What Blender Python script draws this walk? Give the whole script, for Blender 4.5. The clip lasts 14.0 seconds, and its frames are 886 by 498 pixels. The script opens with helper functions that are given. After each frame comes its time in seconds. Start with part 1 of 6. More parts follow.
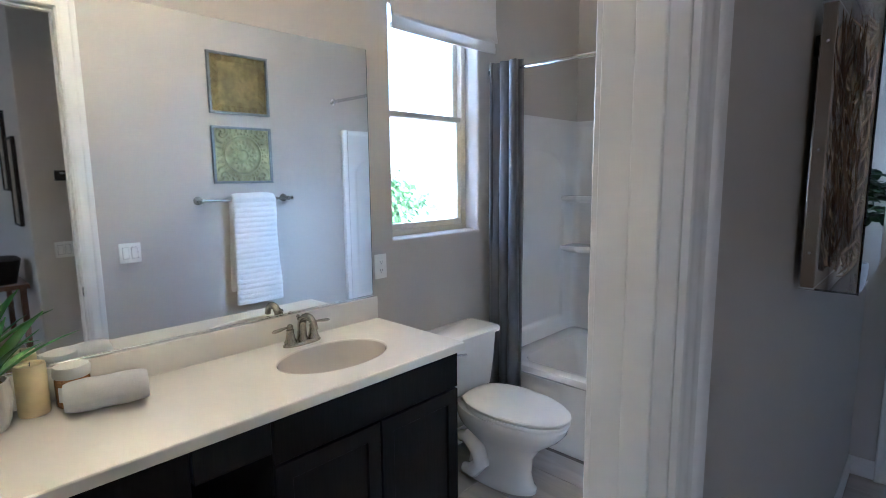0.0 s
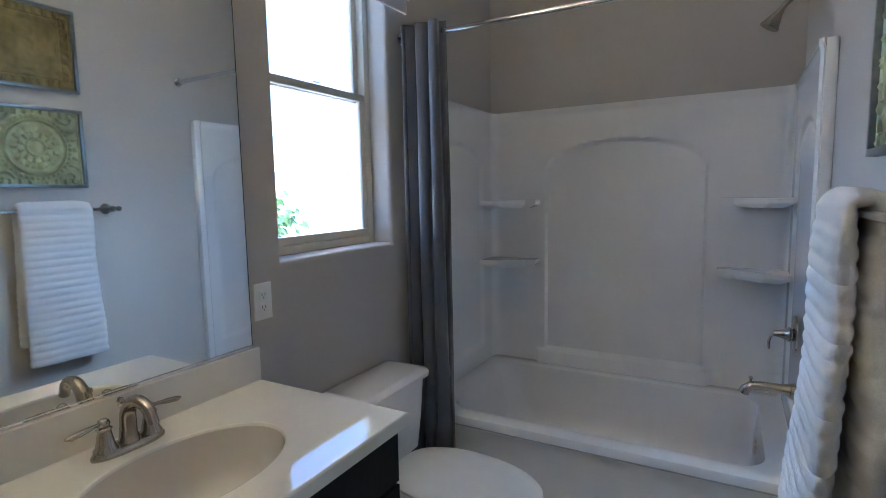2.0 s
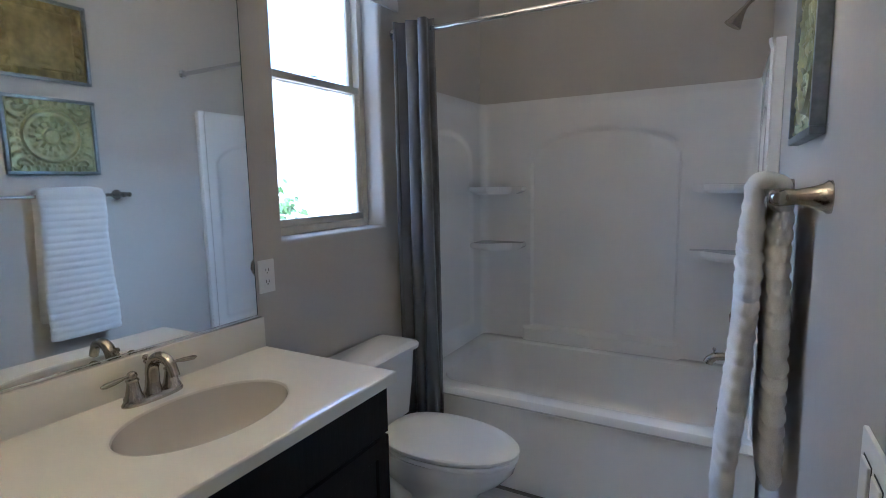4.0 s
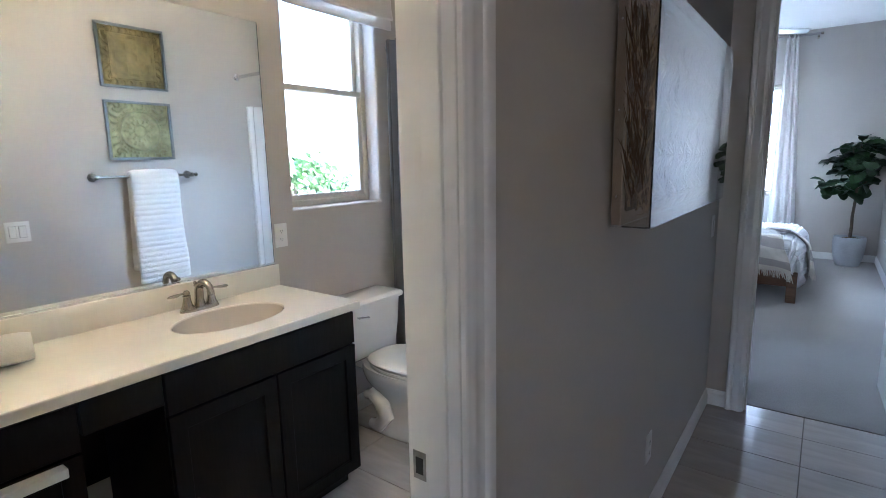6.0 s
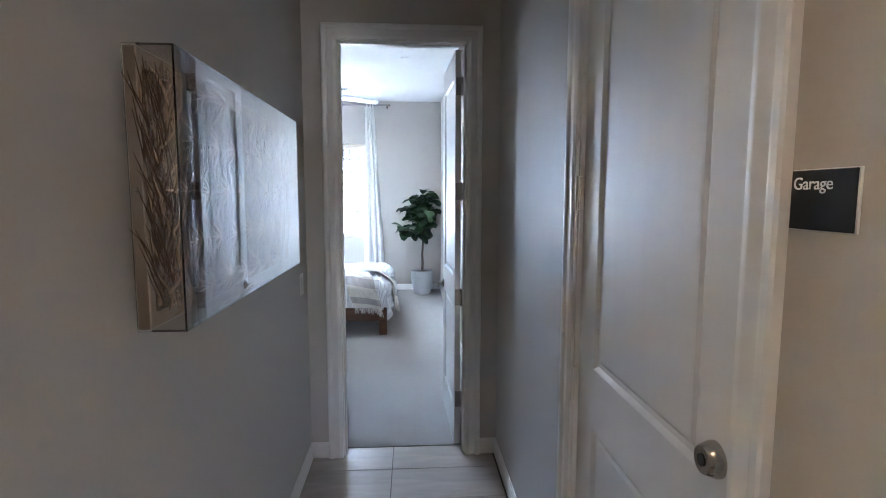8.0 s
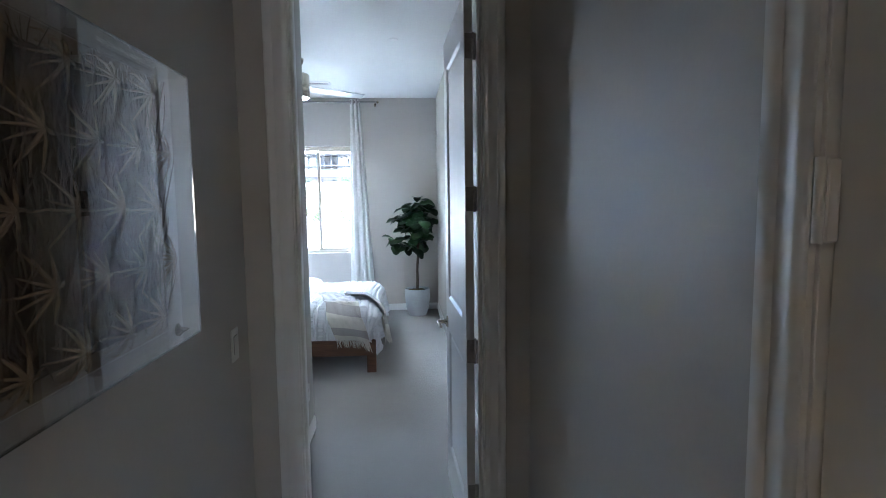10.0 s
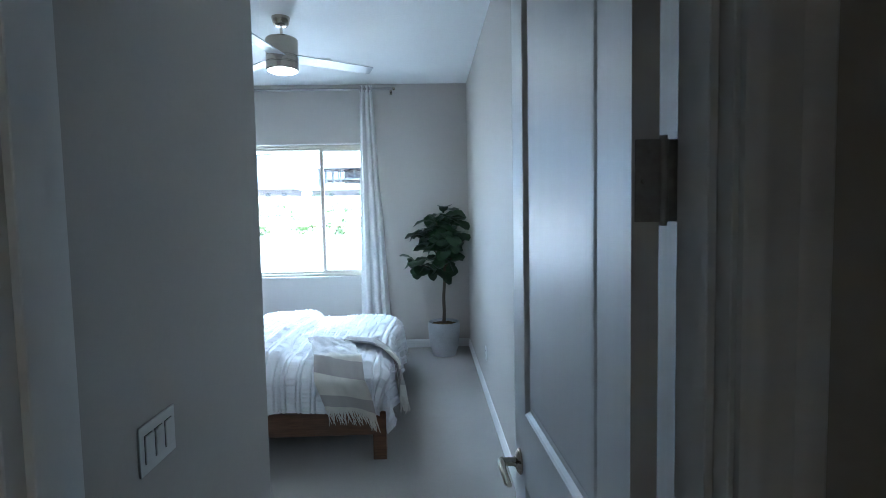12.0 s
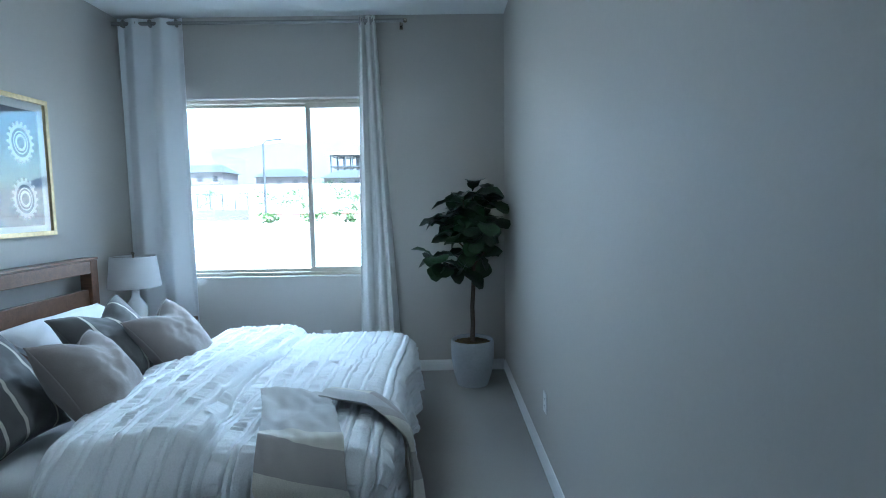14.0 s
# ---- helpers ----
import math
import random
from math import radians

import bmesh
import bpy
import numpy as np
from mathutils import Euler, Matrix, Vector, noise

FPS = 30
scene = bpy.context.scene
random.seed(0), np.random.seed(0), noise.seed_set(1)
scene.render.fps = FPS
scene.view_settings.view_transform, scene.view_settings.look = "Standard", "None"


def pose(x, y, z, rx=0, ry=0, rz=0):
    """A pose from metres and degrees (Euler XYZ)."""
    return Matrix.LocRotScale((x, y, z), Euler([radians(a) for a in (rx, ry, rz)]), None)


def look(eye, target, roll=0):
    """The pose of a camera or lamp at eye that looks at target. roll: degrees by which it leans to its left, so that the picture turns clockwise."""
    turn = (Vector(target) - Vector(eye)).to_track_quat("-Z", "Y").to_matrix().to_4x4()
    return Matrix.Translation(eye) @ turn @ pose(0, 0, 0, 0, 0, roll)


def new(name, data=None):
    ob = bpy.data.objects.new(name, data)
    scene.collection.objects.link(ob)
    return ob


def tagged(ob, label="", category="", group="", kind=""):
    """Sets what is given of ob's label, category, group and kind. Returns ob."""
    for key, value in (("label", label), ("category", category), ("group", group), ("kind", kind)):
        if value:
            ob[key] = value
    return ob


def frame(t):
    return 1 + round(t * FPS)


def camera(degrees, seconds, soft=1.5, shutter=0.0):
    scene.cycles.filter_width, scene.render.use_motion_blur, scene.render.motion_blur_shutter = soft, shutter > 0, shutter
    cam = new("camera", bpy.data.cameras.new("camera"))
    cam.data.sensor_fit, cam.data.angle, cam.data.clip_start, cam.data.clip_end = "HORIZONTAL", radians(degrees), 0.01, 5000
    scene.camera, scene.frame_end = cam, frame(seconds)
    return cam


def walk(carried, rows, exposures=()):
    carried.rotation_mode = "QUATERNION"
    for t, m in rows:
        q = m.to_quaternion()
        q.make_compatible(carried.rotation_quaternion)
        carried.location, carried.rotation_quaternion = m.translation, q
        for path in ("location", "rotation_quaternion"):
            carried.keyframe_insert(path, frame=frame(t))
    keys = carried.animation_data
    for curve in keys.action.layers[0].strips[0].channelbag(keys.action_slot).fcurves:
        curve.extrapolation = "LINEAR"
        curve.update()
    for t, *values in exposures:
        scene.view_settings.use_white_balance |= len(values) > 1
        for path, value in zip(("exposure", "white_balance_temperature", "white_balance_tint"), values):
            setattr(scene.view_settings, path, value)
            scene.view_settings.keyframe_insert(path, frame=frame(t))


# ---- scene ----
cam = camera(81.1, 14.0, 0.9)
EXPOSURES = [(0, 4.1, 4600, 10), (1.0, 3.5, 4600, 10), (2.0, 3.25, 4650, 9), (3.5, 3.2, 4650, 10), (6.0, 4.3, 4950, 9), (6.5, 4.6, 5050, 9), (8.2, 4.9, 5200, 9), (10.3, 4.1, 5200, 5), (11.5, 3.85, 4950, 2), (12.3, 3.6, 4900, -1), (13, 3.3, 4850, -4), (14, 2.9, 4780, -4)]
PATH = [
    (0, (1.897, -3.239, 1.538), (0.524, -1.811, 1.26), -0.6),
    (0.5, (1.7, -3.13, 1.531), (0.454, -1.588, 1.271), -0.7),
    (1, (1.55, -2.999, 1.479), (0.431, -1.358, 1.241), -1.1),
    (1.5, (1.408, -2.909, 1.452), (0.376, -1.209, 1.234), -1.0),
    (2, (1.284, -2.823, 1.447), (0.316, -1.086, 1.231), -1.1),
    (2.5, (1.244, -2.791, 1.436), (0.319, -1.031, 1.221), -1.2),
    (3, (1.268, -2.804, 1.44), (0.35, -1.041, 1.222), -1.2),
    (3.5, (1.322, -2.866, 1.434), (0.397, -1.108, 1.2), -1.2),
    (6, (2.137, -3.256, 1.471), (0.968, -1.669, 1.129), -1.1),
    (6.5, (2.302, -3.245, 1.498), (1.469, -1.464, 1.133), -0.1),
    (7, (2.302, -3.159, 1.542), (1.878, -1.235, 1.196), 0.6),
    (7.5, (2.266, -3.092, 1.586), (2.172, -1.11, 1.334), 0.3),
    (8, (2.267, -3.018, 1.578), (2.393, -1.033, 1.371), 0.1),
    (10.5, (2.284, -1.679, 1.59), (2.431, 0.309, 1.429), -0.8),
    (11, (2.283, -1.307, 1.552), (2.378, 0.686, 1.421), -1.0),
    (11.5, (2.261, -0.921, 1.572), (2.335, 1.074, 1.445), -1.2),
    (12, (2.288, -0.508, 1.563), (2.348, 1.487, 1.433), -1.1),
    (12.5, (2.256, -0.112, 1.513), (2.312, 1.884, 1.388), -0.9),
    (13, (2.231, 0.272, 1.521), (2.265, 2.266, 1.379), -1.0),
    (13.5, (2.248, 0.68, 1.498), (2.253, 2.674, 1.342), -1.0),
    (14, (2.199, 1.042, 1.489), (2.212, 3.034, 1.314), -0.9),
]
walk(cam, [(t, look(eye, target, roll)) for t, eye, target, roll in PATH], exposures=EXPOSURES)

# ---- world and light ----
world = bpy.data.worlds.new("world")
scene.world = world
world.use_nodes = True
wn = world.node_tree
sky = wn.nodes.new("ShaderNodeTexSky")
sky.sky_type, sky.sun_disc = "NISHITA", False
sky.sun_elevation, sky.sun_rotation = radians(58), radians(140)
wn.nodes["Background"].inputs[1].default_value = 0.15
wn.links.new(sky.outputs[0], wn.nodes["Background"].inputs[0])

sun = new("sun", bpy.data.lights.new("sun", "SUN"))
sun.data.energy, sun.data.angle, sun.data.color = 5.0, radians(0.5), (1.0, 0.95, 0.88)
sun.matrix_world = look((4.1, -4.9, 10.2), (0, 0, 0))


def area(name, m, sx, sy, watts, colour):
    lamp = new(name, bpy.data.lights.new(name, "AREA"))
    lamp.data.shape, lamp.data.size, lamp.data.size_y = "RECTANGLE", sx, sy
    lamp.data.energy, lamp.data.color = watts, colour
    lamp.matrix_world = m
    return lamp


# warm lamp added in an unseen foyer opening, to light the hall from behind
area("foyer_fill_light", look((4.05, -7.1, 1.55), (3.2, -4.0, 1.2)), 0.48, 0.72, 1.0, (1.0, 0.76, 0.54))
# two lamps added outdoors, above the view, in place of sky light through the windows
area("bedroom_sky_fill", look((0.785, 10.0, 4.9), (0.785, 5.57, 1.7)), 6.0, 3.0, 140, (0.86, 0.93, 1.0))
area("bath_sky_fill", look((-5.0, -1.29, 5.1), (0.0, -1.29, 1.75)), 2.6, 1.8, 24, (0.85, 0.93, 1.0))


def bulb(name, at, watts, colour, size=0.05):
    lamp = new(name, bpy.data.lights.new(name, "POINT"))
    lamp.data.energy, lamp.data.color, lamp.data.shadow_soft_size = watts, colour, size
    lamp.location = at
    return lamp


# the vanity light's three bulbs and the recessed light of the hall
for y in (-2.95, -2.65, -2.35):
    bulb("vanity_bulb", (0.15, y, 2.495), 2.6, (1.0, 0.70, 0.36), 0.03)
can = new("hall_can_light", bpy.data.lights.new("hall_can_light", "SPOT"))
can.data.energy, can.data.color, can.data.spot_size, can.data.spot_blend, can.data.shadow_soft_size = 0.8, (1.0, 0.64, 0.34), radians(118), 0.8, 0.06
fan_lamp = new("fan_light", bpy.data.lights.new("fan_light", "AREA"))
fan_lamp.data.shape, fan_lamp.data.size, fan_lamp.data.energy, fan_lamp.data.color = "DISK", 0.2, 0.8, (1.0, 0.96, 0.9)
fan_lamp.matrix_world = look((1.215, 3.55, 2.655), (1.215, 3.55, 0))
can.matrix_world = look((2.22, -3.1, 3.05), (2.22, -3.1, 0))


# ---- materials ----
def mat(name, rgb, rough=0.5, metal=0.0, grain=30.0, spread=0.06, stain=1.2, stain_amt=0.05, bump=0.0, bump_scale=200.0, coat=0.0, island=0.0, sheen=0.0, stretch=(1, 1, 1)):
    """A surface with variation at two scales, fine relief and, if asked, a tone of its own per piece."""
    m = bpy.data.materials.new(name)
    m.use_nodes = True
    nt, N = m.node_tree, m.node_tree.nodes
    b = N["Principled BSDF"]
    L = nt.links.new
    tc = N.new("ShaderNodeTexCoord")
    mp = N.new("ShaderNodeMapping")
    mp.inputs["Scale"].default_value = stretch
    L(tc.outputs["Object"], mp.inputs["Vector"])
    n1, n2 = N.new("ShaderNodeTexNoise"), N.new("ShaderNodeTexNoise")
    n1.inputs["Scale"].default_value, n1.inputs["Detail"].default_value = grain, 5
    n2.inputs["Scale"].default_value, n2.inputs["Detail"].default_value = stain, 3
    L(mp.outputs[0], n1.inputs["Vector"]), L(mp.outputs[0], n2.inputs["Vector"])

    def ramp(source, amount):
        r = N.new("ShaderNodeMapRange")
        r.inputs["From Min"].default_value, r.inputs["From Max"].default_value = 0.3, 0.7
        r.inputs["To Min"].default_value, r.inputs["To Max"].default_value = 1 - amount, 1 + amount
        L(source, r.inputs["Value"])
        return r.outputs[0]

    def times(a, c):
        k = N.new("ShaderNodeMath")
        k.operation = "MULTIPLY"
        L(a, k.inputs[0]), L(c, k.inputs[1])
        return k.outputs[0]

    tone = times(ramp(n1.outputs["Fac"], spread), ramp(n2.outputs["Fac"], stain_amt))
    if island:
        oi = N.new("ShaderNodeObjectInfo")
        r = N.new("ShaderNodeMapRange")
        r.inputs["To Min"].default_value, r.inputs["To Max"].default_value = 1 - island, 1 + island
        L(oi.outputs["Random"], r.inputs["Value"])
        tone = times(tone, r.outputs[0])
    mix = N.new("ShaderNodeVectorMath")
    mix.operation = "SCALE"
    mix.inputs[0].default_value = rgb
    L(tone, mix.inputs["Scale"])
    L(mix.outputs[0], b.inputs["Base Color"])
    b.inputs["Metallic"].default_value = metal
    rr = N.new("ShaderNodeMapRange")
    rr.inputs["To Min"].default_value, rr.inputs["To Max"].default_value = max(0.02, rough * 0.85), min(1, rough * 1.15)
    L(n2.outputs["Fac"], rr.inputs["Value"])
    L(rr.outputs[0], b.inputs["Roughness"])
    b.inputs["Coat Weight"].default_value = coat
    b.inputs["Coat Roughness"].default_value = 0.05
    b.inputs["Sheen Weight"].default_value = sheen
    if bump:
        nb = N.new("ShaderNodeTexNoise")
        nb.inputs["Scale"].default_value, nb.inputs["Detail"].default_value = bump_scale, 4
        L(mp.outputs[0], nb.inputs["Vector"])
        bp = N.new("ShaderNodeBump")
        bp.inputs["Strength"].default_value, bp.inputs["Distance"].default_value = bump, 0.004
        L(nb.outputs["Fac"], bp.inputs["Height"])
        L(bp.outputs[0], b.inputs["Normal"])
    return m


def sheer(m, amount, rgb):
    """Let part of the light through a cloth."""
    nt = m.node_tree
    b, out = nt.nodes["Principled BSDF"], nt.nodes["Material Output"]
    tr, mx = nt.nodes.new("ShaderNodeBsdfTranslucent"), nt.nodes.new("ShaderNodeMixShader")
    tr.inputs["Color"].default_value = (*rgb, 1)
    mx.inputs[0].default_value = amount
    nt.links.new(b.outputs[0], mx.inputs[1]), nt.links.new(tr.outputs[0], mx.inputs[2]), nt.links.new(mx.outputs[0], out.inputs[0])
    return m


def glass(name, rgb=(1, 1, 1), rough=0.0, ior=1.45):
    m = bpy.data.materials.new(name)
    m.use_nodes = True
    b = m.node_tree.nodes["Principled BSDF"]
    b.inputs["Base Color"].default_value = (*rgb, 1)
    b.inputs["Transmission Weight"].default_value, b.inputs["Roughness"].default_value, b.inputs["IOR"].default_value = 1.0, rough, ior
    return m


def glow(name, rgb, strength):
    m = bpy.data.materials.new(name)
    m.use_nodes = True
    b = m.node_tree.nodes["Principled BSDF"]
    b.inputs["Emission Color"].default_value, b.inputs["Emission Strength"].default_value = (*rgb, 1), strength
    return m


M_WALL = mat("greige_wall_paint", (0.50, 0.468, 0.425), 0.55, grain=60, spread=0.012, stain=0.9, stain_amt=0.025, bump=0.09, bump_scale=140)
M_CEIL = mat("ceiling_paint", (0.78, 0.78, 0.76), 0.8, grain=50, spread=0.02, stain_amt=0.02, bump=0.12, bump_scale=120)
M_TRIM = mat("white_trim_paint", (0.78, 0.77, 0.75), 0.32, grain=25, spread=0.015, stain=2.5, stain_amt=0.03, bump=0.02, bump_scale=60)
M_DOOR = mat("white_door_paint", (0.76, 0.745, 0.72), 0.42, grain=20, spread=0.015, stain=2, stain_amt=0.02, bump=0.05, bump_scale=90, stretch=(1, 1, 0.15))
M_TILE = mat("porcelain_floor_tile", (0.50, 0.46, 0.415), 0.15, grain=9, spread=0.08, stain=3, stain_amt=0.08, bump=0.03, bump_scale=60, island=0.07, stretch=(0.5, 3, 1))
M_GROUT = mat("dark_grout", (0.16, 0.14, 0.125), 0.85, grain=80, spread=0.15)
M_CARPET = mat("cut_pile_carpet", (0.30, 0.28, 0.255), 0.95, grain=420, spread=0.28, stain=1.6, stain_amt=0.09, bump=0.9, bump_scale=450, sheen=0.3)
M_ACRYLIC_TUB = mat("white_tub_acrylic", (0.80, 0.79, 0.77), 0.14, grain=8, spread=0.01, stain=1.5, stain_amt=0.015, coat=0.3)
M_PORCELAIN = mat("white_porcelain", (0.81, 0.79, 0.76), 0.08, grain=8, spread=0.01, stain=1.5, stain_amt=0.01, coat=0.5)
M_COUNTER = mat("cultured_marble", (0.79, 0.76, 0.69), 0.045, grain=12, spread=0.015, stain=2, stain_amt=0.02, coat=0.3)
# biscuit tone, with the bowl's shade put into the colour, darker than the counter
M_BASIN = mat("shaded_biscuit_basin", (0.68, 0.635, 0.57), 0.1, grain=12, spread=0.015, stain=2, stain_amt=0.02, coat=0.4)
M_ESPRESSO = mat("espresso_stained_wood", (0.007, 0.005, 0.0042), 0.52, grain=18, spread=0.3, stain=3, stain_amt=0.15, bump=0.08, bump_scale=40, stretch=(6, 6, 0.6))
M_ESPRESSO.node_tree.nodes["Principled BSDF"].inputs["Specular IOR Level"].default_value = 0.18
M_DARKGAP = mat("shadow_gap_wood", (0.006, 0.005, 0.004), 0.7)
M_NICKEL = mat("brushed_nickel", (0.47, 0.425, 0.36), 0.2, 1.0, grain=140, spread=0.08, stain=12, stain_amt=0.06)
M_HINGE = mat("dull_nickel", (0.36, 0.345, 0.33), 0.45, 1.0, grain=90, spread=0.1)
M_CHROME = mat("chrome", (0.75, 0.76, 0.78), 0.1, 1.0, grain=90, spread=0.04)
M_CURTAIN = mat("grey_satin_fabric", (0.09, 0.09, 0.097), 0.42, grain=300, spread=0.12, stain=3, stain_amt=0.08, bump=0.2, bump_scale=500, sheen=0.4)
M_WHITE_FABRIC = mat("white_cotton", (0.76, 0.76, 0.76), 0.9, grain=260, spread=0.06, stain=4, stain_amt=0.05, bump=0.5, bump_scale=380, sheen=0.3)
M_TERRY = mat("white_terry", (0.80, 0.79, 0.78), 0.95, grain=400, spread=0.1, stain=5, stain_amt=0.04, bump=1.0, bump_scale=600, sheen=0.4)
M_PLATE = mat("white_plastic", (0.76, 0.75, 0.72), 0.35, grain=20, spread=0.01)
M_SLOT = mat("dark_slot", (0.02, 0.02, 0.02), 0.6)
M_WINFRAME = mat("almond_vinyl", (0.60, 0.55, 0.45), 0.4, grain=30, spread=0.03, stain=3, stain_amt=0.04)
M_PANE = glass("window_glass")
M_MIRROR = mat("silvered_glass", (0.88, 0.91, 0.90), 0.02, 1.0, grain=3, spread=0.004, stain=1, stain_amt=0.004)
M_OAK = mat("warm_stained_wood", (0.135, 0.067, 0.036), 0.36, grain=14, spread=0.3, stain=3, stain_amt=0.16, bump=0.15, bump_scale=50, stretch=(0.7, 9, 9))
M_POT = mat("pale_grey_ceramic", (0.45, 0.47, 0.50), 0.5, grain=60, spread=0.06, stain=5, stain_amt=0.08)
M_BARK = mat("bark", (0.10, 0.075, 0.055), 0.85, grain=60, spread=0.3, bump=0.6, bump_scale=90)
M_LEAF = mat("fig_leaf", (0.020, 0.048, 0.014), 0.33, grain=14, spread=0.25, stain=5, stain_amt=0.25, bump=0.25, bump_scale=60, island=0.35, coat=0.15)
M_SOIL = mat("moss_topping", (0.12, 0.085, 0.035), 0.95, grain=90, spread=0.5, bump=1.0, bump_scale=120)
M_BLACK = mat("black_sign_plastic", (0.012, 0.012, 0.013), 0.3, grain=30, spread=0.1)
M_LETTER = mat("white_lettering", (0.8, 0.8, 0.8), 0.5)


# ---- building helpers ----
def thing(name, label, category, group="", at=(0, 0, 0)):
    ob = new(name)
    ob.empty_display_size = 0.05
    ob.location = at
    return tagged(ob, label, category, group)


def part(name, bm, material, parent=None, label="", smooth=False, kind=""):
    me = bpy.data.meshes.new(name)
    bmesh.ops.recalc_face_normals(bm, faces=bm.faces)
    bm.to_mesh(me)
    bm.free()
    for m in (material if isinstance(material, (list, tuple)) else [material]):
        me.materials.append(m)
    if smooth:
        for p in me.polygons:
            p.use_smooth = True
        me.set_sharp_from_angle(angle=radians(40))
    ob = new(name, me)
    if parent is not None:
        ob.parent = parent
        ob.matrix_parent_inverse = parent.matrix_basis.inverted() if parent.type == "EMPTY" else Matrix.Identity(4)
    if label:
        ob["label"] = label
    if kind:
        ob["kind"] = kind
    return ob


def box(x0, x1, y0, y1, z0, z1, bevel=0.0, seg=2, bm=None, m=None):
    b = bmesh.new()
    bmesh.ops.create_cube(b, size=1)
    bmesh.ops.scale(b, vec=(x1 - x0, y1 - y0, z1 - z0), verts=b.verts)
    bmesh.ops.translate(b, vec=((x0 + x1) / 2, (y0 + y1) / 2, (z0 + z1) / 2), verts=b.verts)
    if bevel:
        bmesh.ops.bevel(b, geom=b.edges[:], offset=bevel, segments=seg, affect="EDGES", profile=0.5)
    if m is not None:
        bmesh.ops.transform(b, matrix=m, verts=b.verts)
    return join(bm, b)


def join(bm, b):
    if bm is None:
        return b
    me = bpy.data.meshes.new("tmp")
    b.to_mesh(me)
    b.free()
    bm.from_mesh(me)
    bpy.data.meshes.remove(me)
    return bm


def tube(points, radius, sides=12, bm=None, caps=True, radii=None, squash=1.0):
    """A round bar along points."""
    b = bmesh.new()
    pts = [Vector(p) for p in points]
    rings = []
    side = None
    for i, p in enumerate(pts):
        d = (pts[min(i + 1, len(pts) - 1)] - pts[max(i - 1, 0)]).normalized()
        if side is None:
            side = d.cross(Vector((0, 0, 1)) if abs(d.z) < 0.9 else Vector((1, 0, 0))).normalized()
        side = (side - d * side.dot(d)).normalized()
        up = d.cross(side)
        r = radii[i] if radii else radius
        rings.append([b.verts.new(p + r * (math.cos(a) * side + squash * math.sin(a) * up)) for a in (2 * math.pi * k / sides for k in range(sides))])
    for r0, r1 in zip(rings, rings[1:]):
        for k in range(sides):
            b.faces.new((r0[k], r0[(k + 1) % sides], r1[(k + 1) % sides], r1[k]))
    if caps:
        b.faces.new(rings[0][::-1]), b.faces.new(rings[-1])
    return join(bm, b)


def lathe(profile, centre=(0, 0, 0), axis="z", sides=32, bm=None, m=None):
    """Turn a profile of (radius, height) about an axis."""
    b = bmesh.new()
    rings = []
    for r, h in profile:
        if r < 1e-5:
            rings.append([b.verts.new((0, 0, h))])
        else:
            rings.append([b.verts.new((r * math.cos(2 * math.pi * k / sides), r * math.sin(2 * math.pi * k / sides), h)) for k in range(sides)])
    for r0, r1 in zip(rings, rings[1:]):
        for k in range(sides):
            q = (k + 1) % sides
            if len(r0) == 1 and len(r1) == 1:
                continue
            if len(r0) == 1:
                b.faces.new((r0[0], r1[q], r1[k]))
            elif len(r1) == 1:
                b.faces.new((r0[k], r0[q], r1[0]))
            else:
                b.faces.new((r0[k], r0[q], r1[q], r1[k]))
    if axis == "x":
        bmesh.ops.transform(b, matrix=pose(0, 0, 0, 0, 90, 0), verts=b.verts)
    elif axis == "y":
        bmesh.ops.transform(b, matrix=pose(0, 0, 0, -90, 0, 0), verts=b.verts)
    if m is not None:
        bmesh.ops.transform(b, matrix=m, verts=b.verts)
    bmesh.ops.translate(b, vec=centre, verts=b.verts)
    return join(bm, b)


def loft(rings, bm=None, cap0=True, cap1=True, closed=True):
    b = bmesh.new()
    vs = [[b.verts.new(p) for p in ring] for ring in rings]
    n = len(vs[0])
    for r0, r1 in zip(vs, vs[1:]):
        for k in range(n if closed else n - 1):
            q = (k + 1) % n
            b.faces.new((r0[k], r0[q], r1[q], r1[k]))
    if cap0:
        b.faces.new(vs[0][::-1])
    if cap1:
        b.faces.new(vs[-1])
    return join(bm, b)


def sheet(nu, nv, f, thick=0.0, bm=None):
    """A surface f(u, v), given thickness by a second skin."""
    b = bmesh.new()
    g = [[b.verts.new(f(i / nu, j / nv)) for j in range(nv + 1)] for i in range(nu + 1)]
    for i in range(nu):
        for j in range(nv):
            b.faces.new((g[i][j], g[i + 1][j], g[i + 1][j + 1], g[i][j + 1]))
    if thick:
        bmesh.ops.recalc_face_normals(b, faces=b.faces)
        bmesh.ops.solidify(b, geom=b.faces[:], thickness=thick)
    return join(bm, b)


def smoothstep(a, b, x):
    t = min(1, max(0, (x - a) / (b - a)))
    return t * t * (3 - 2 * t)


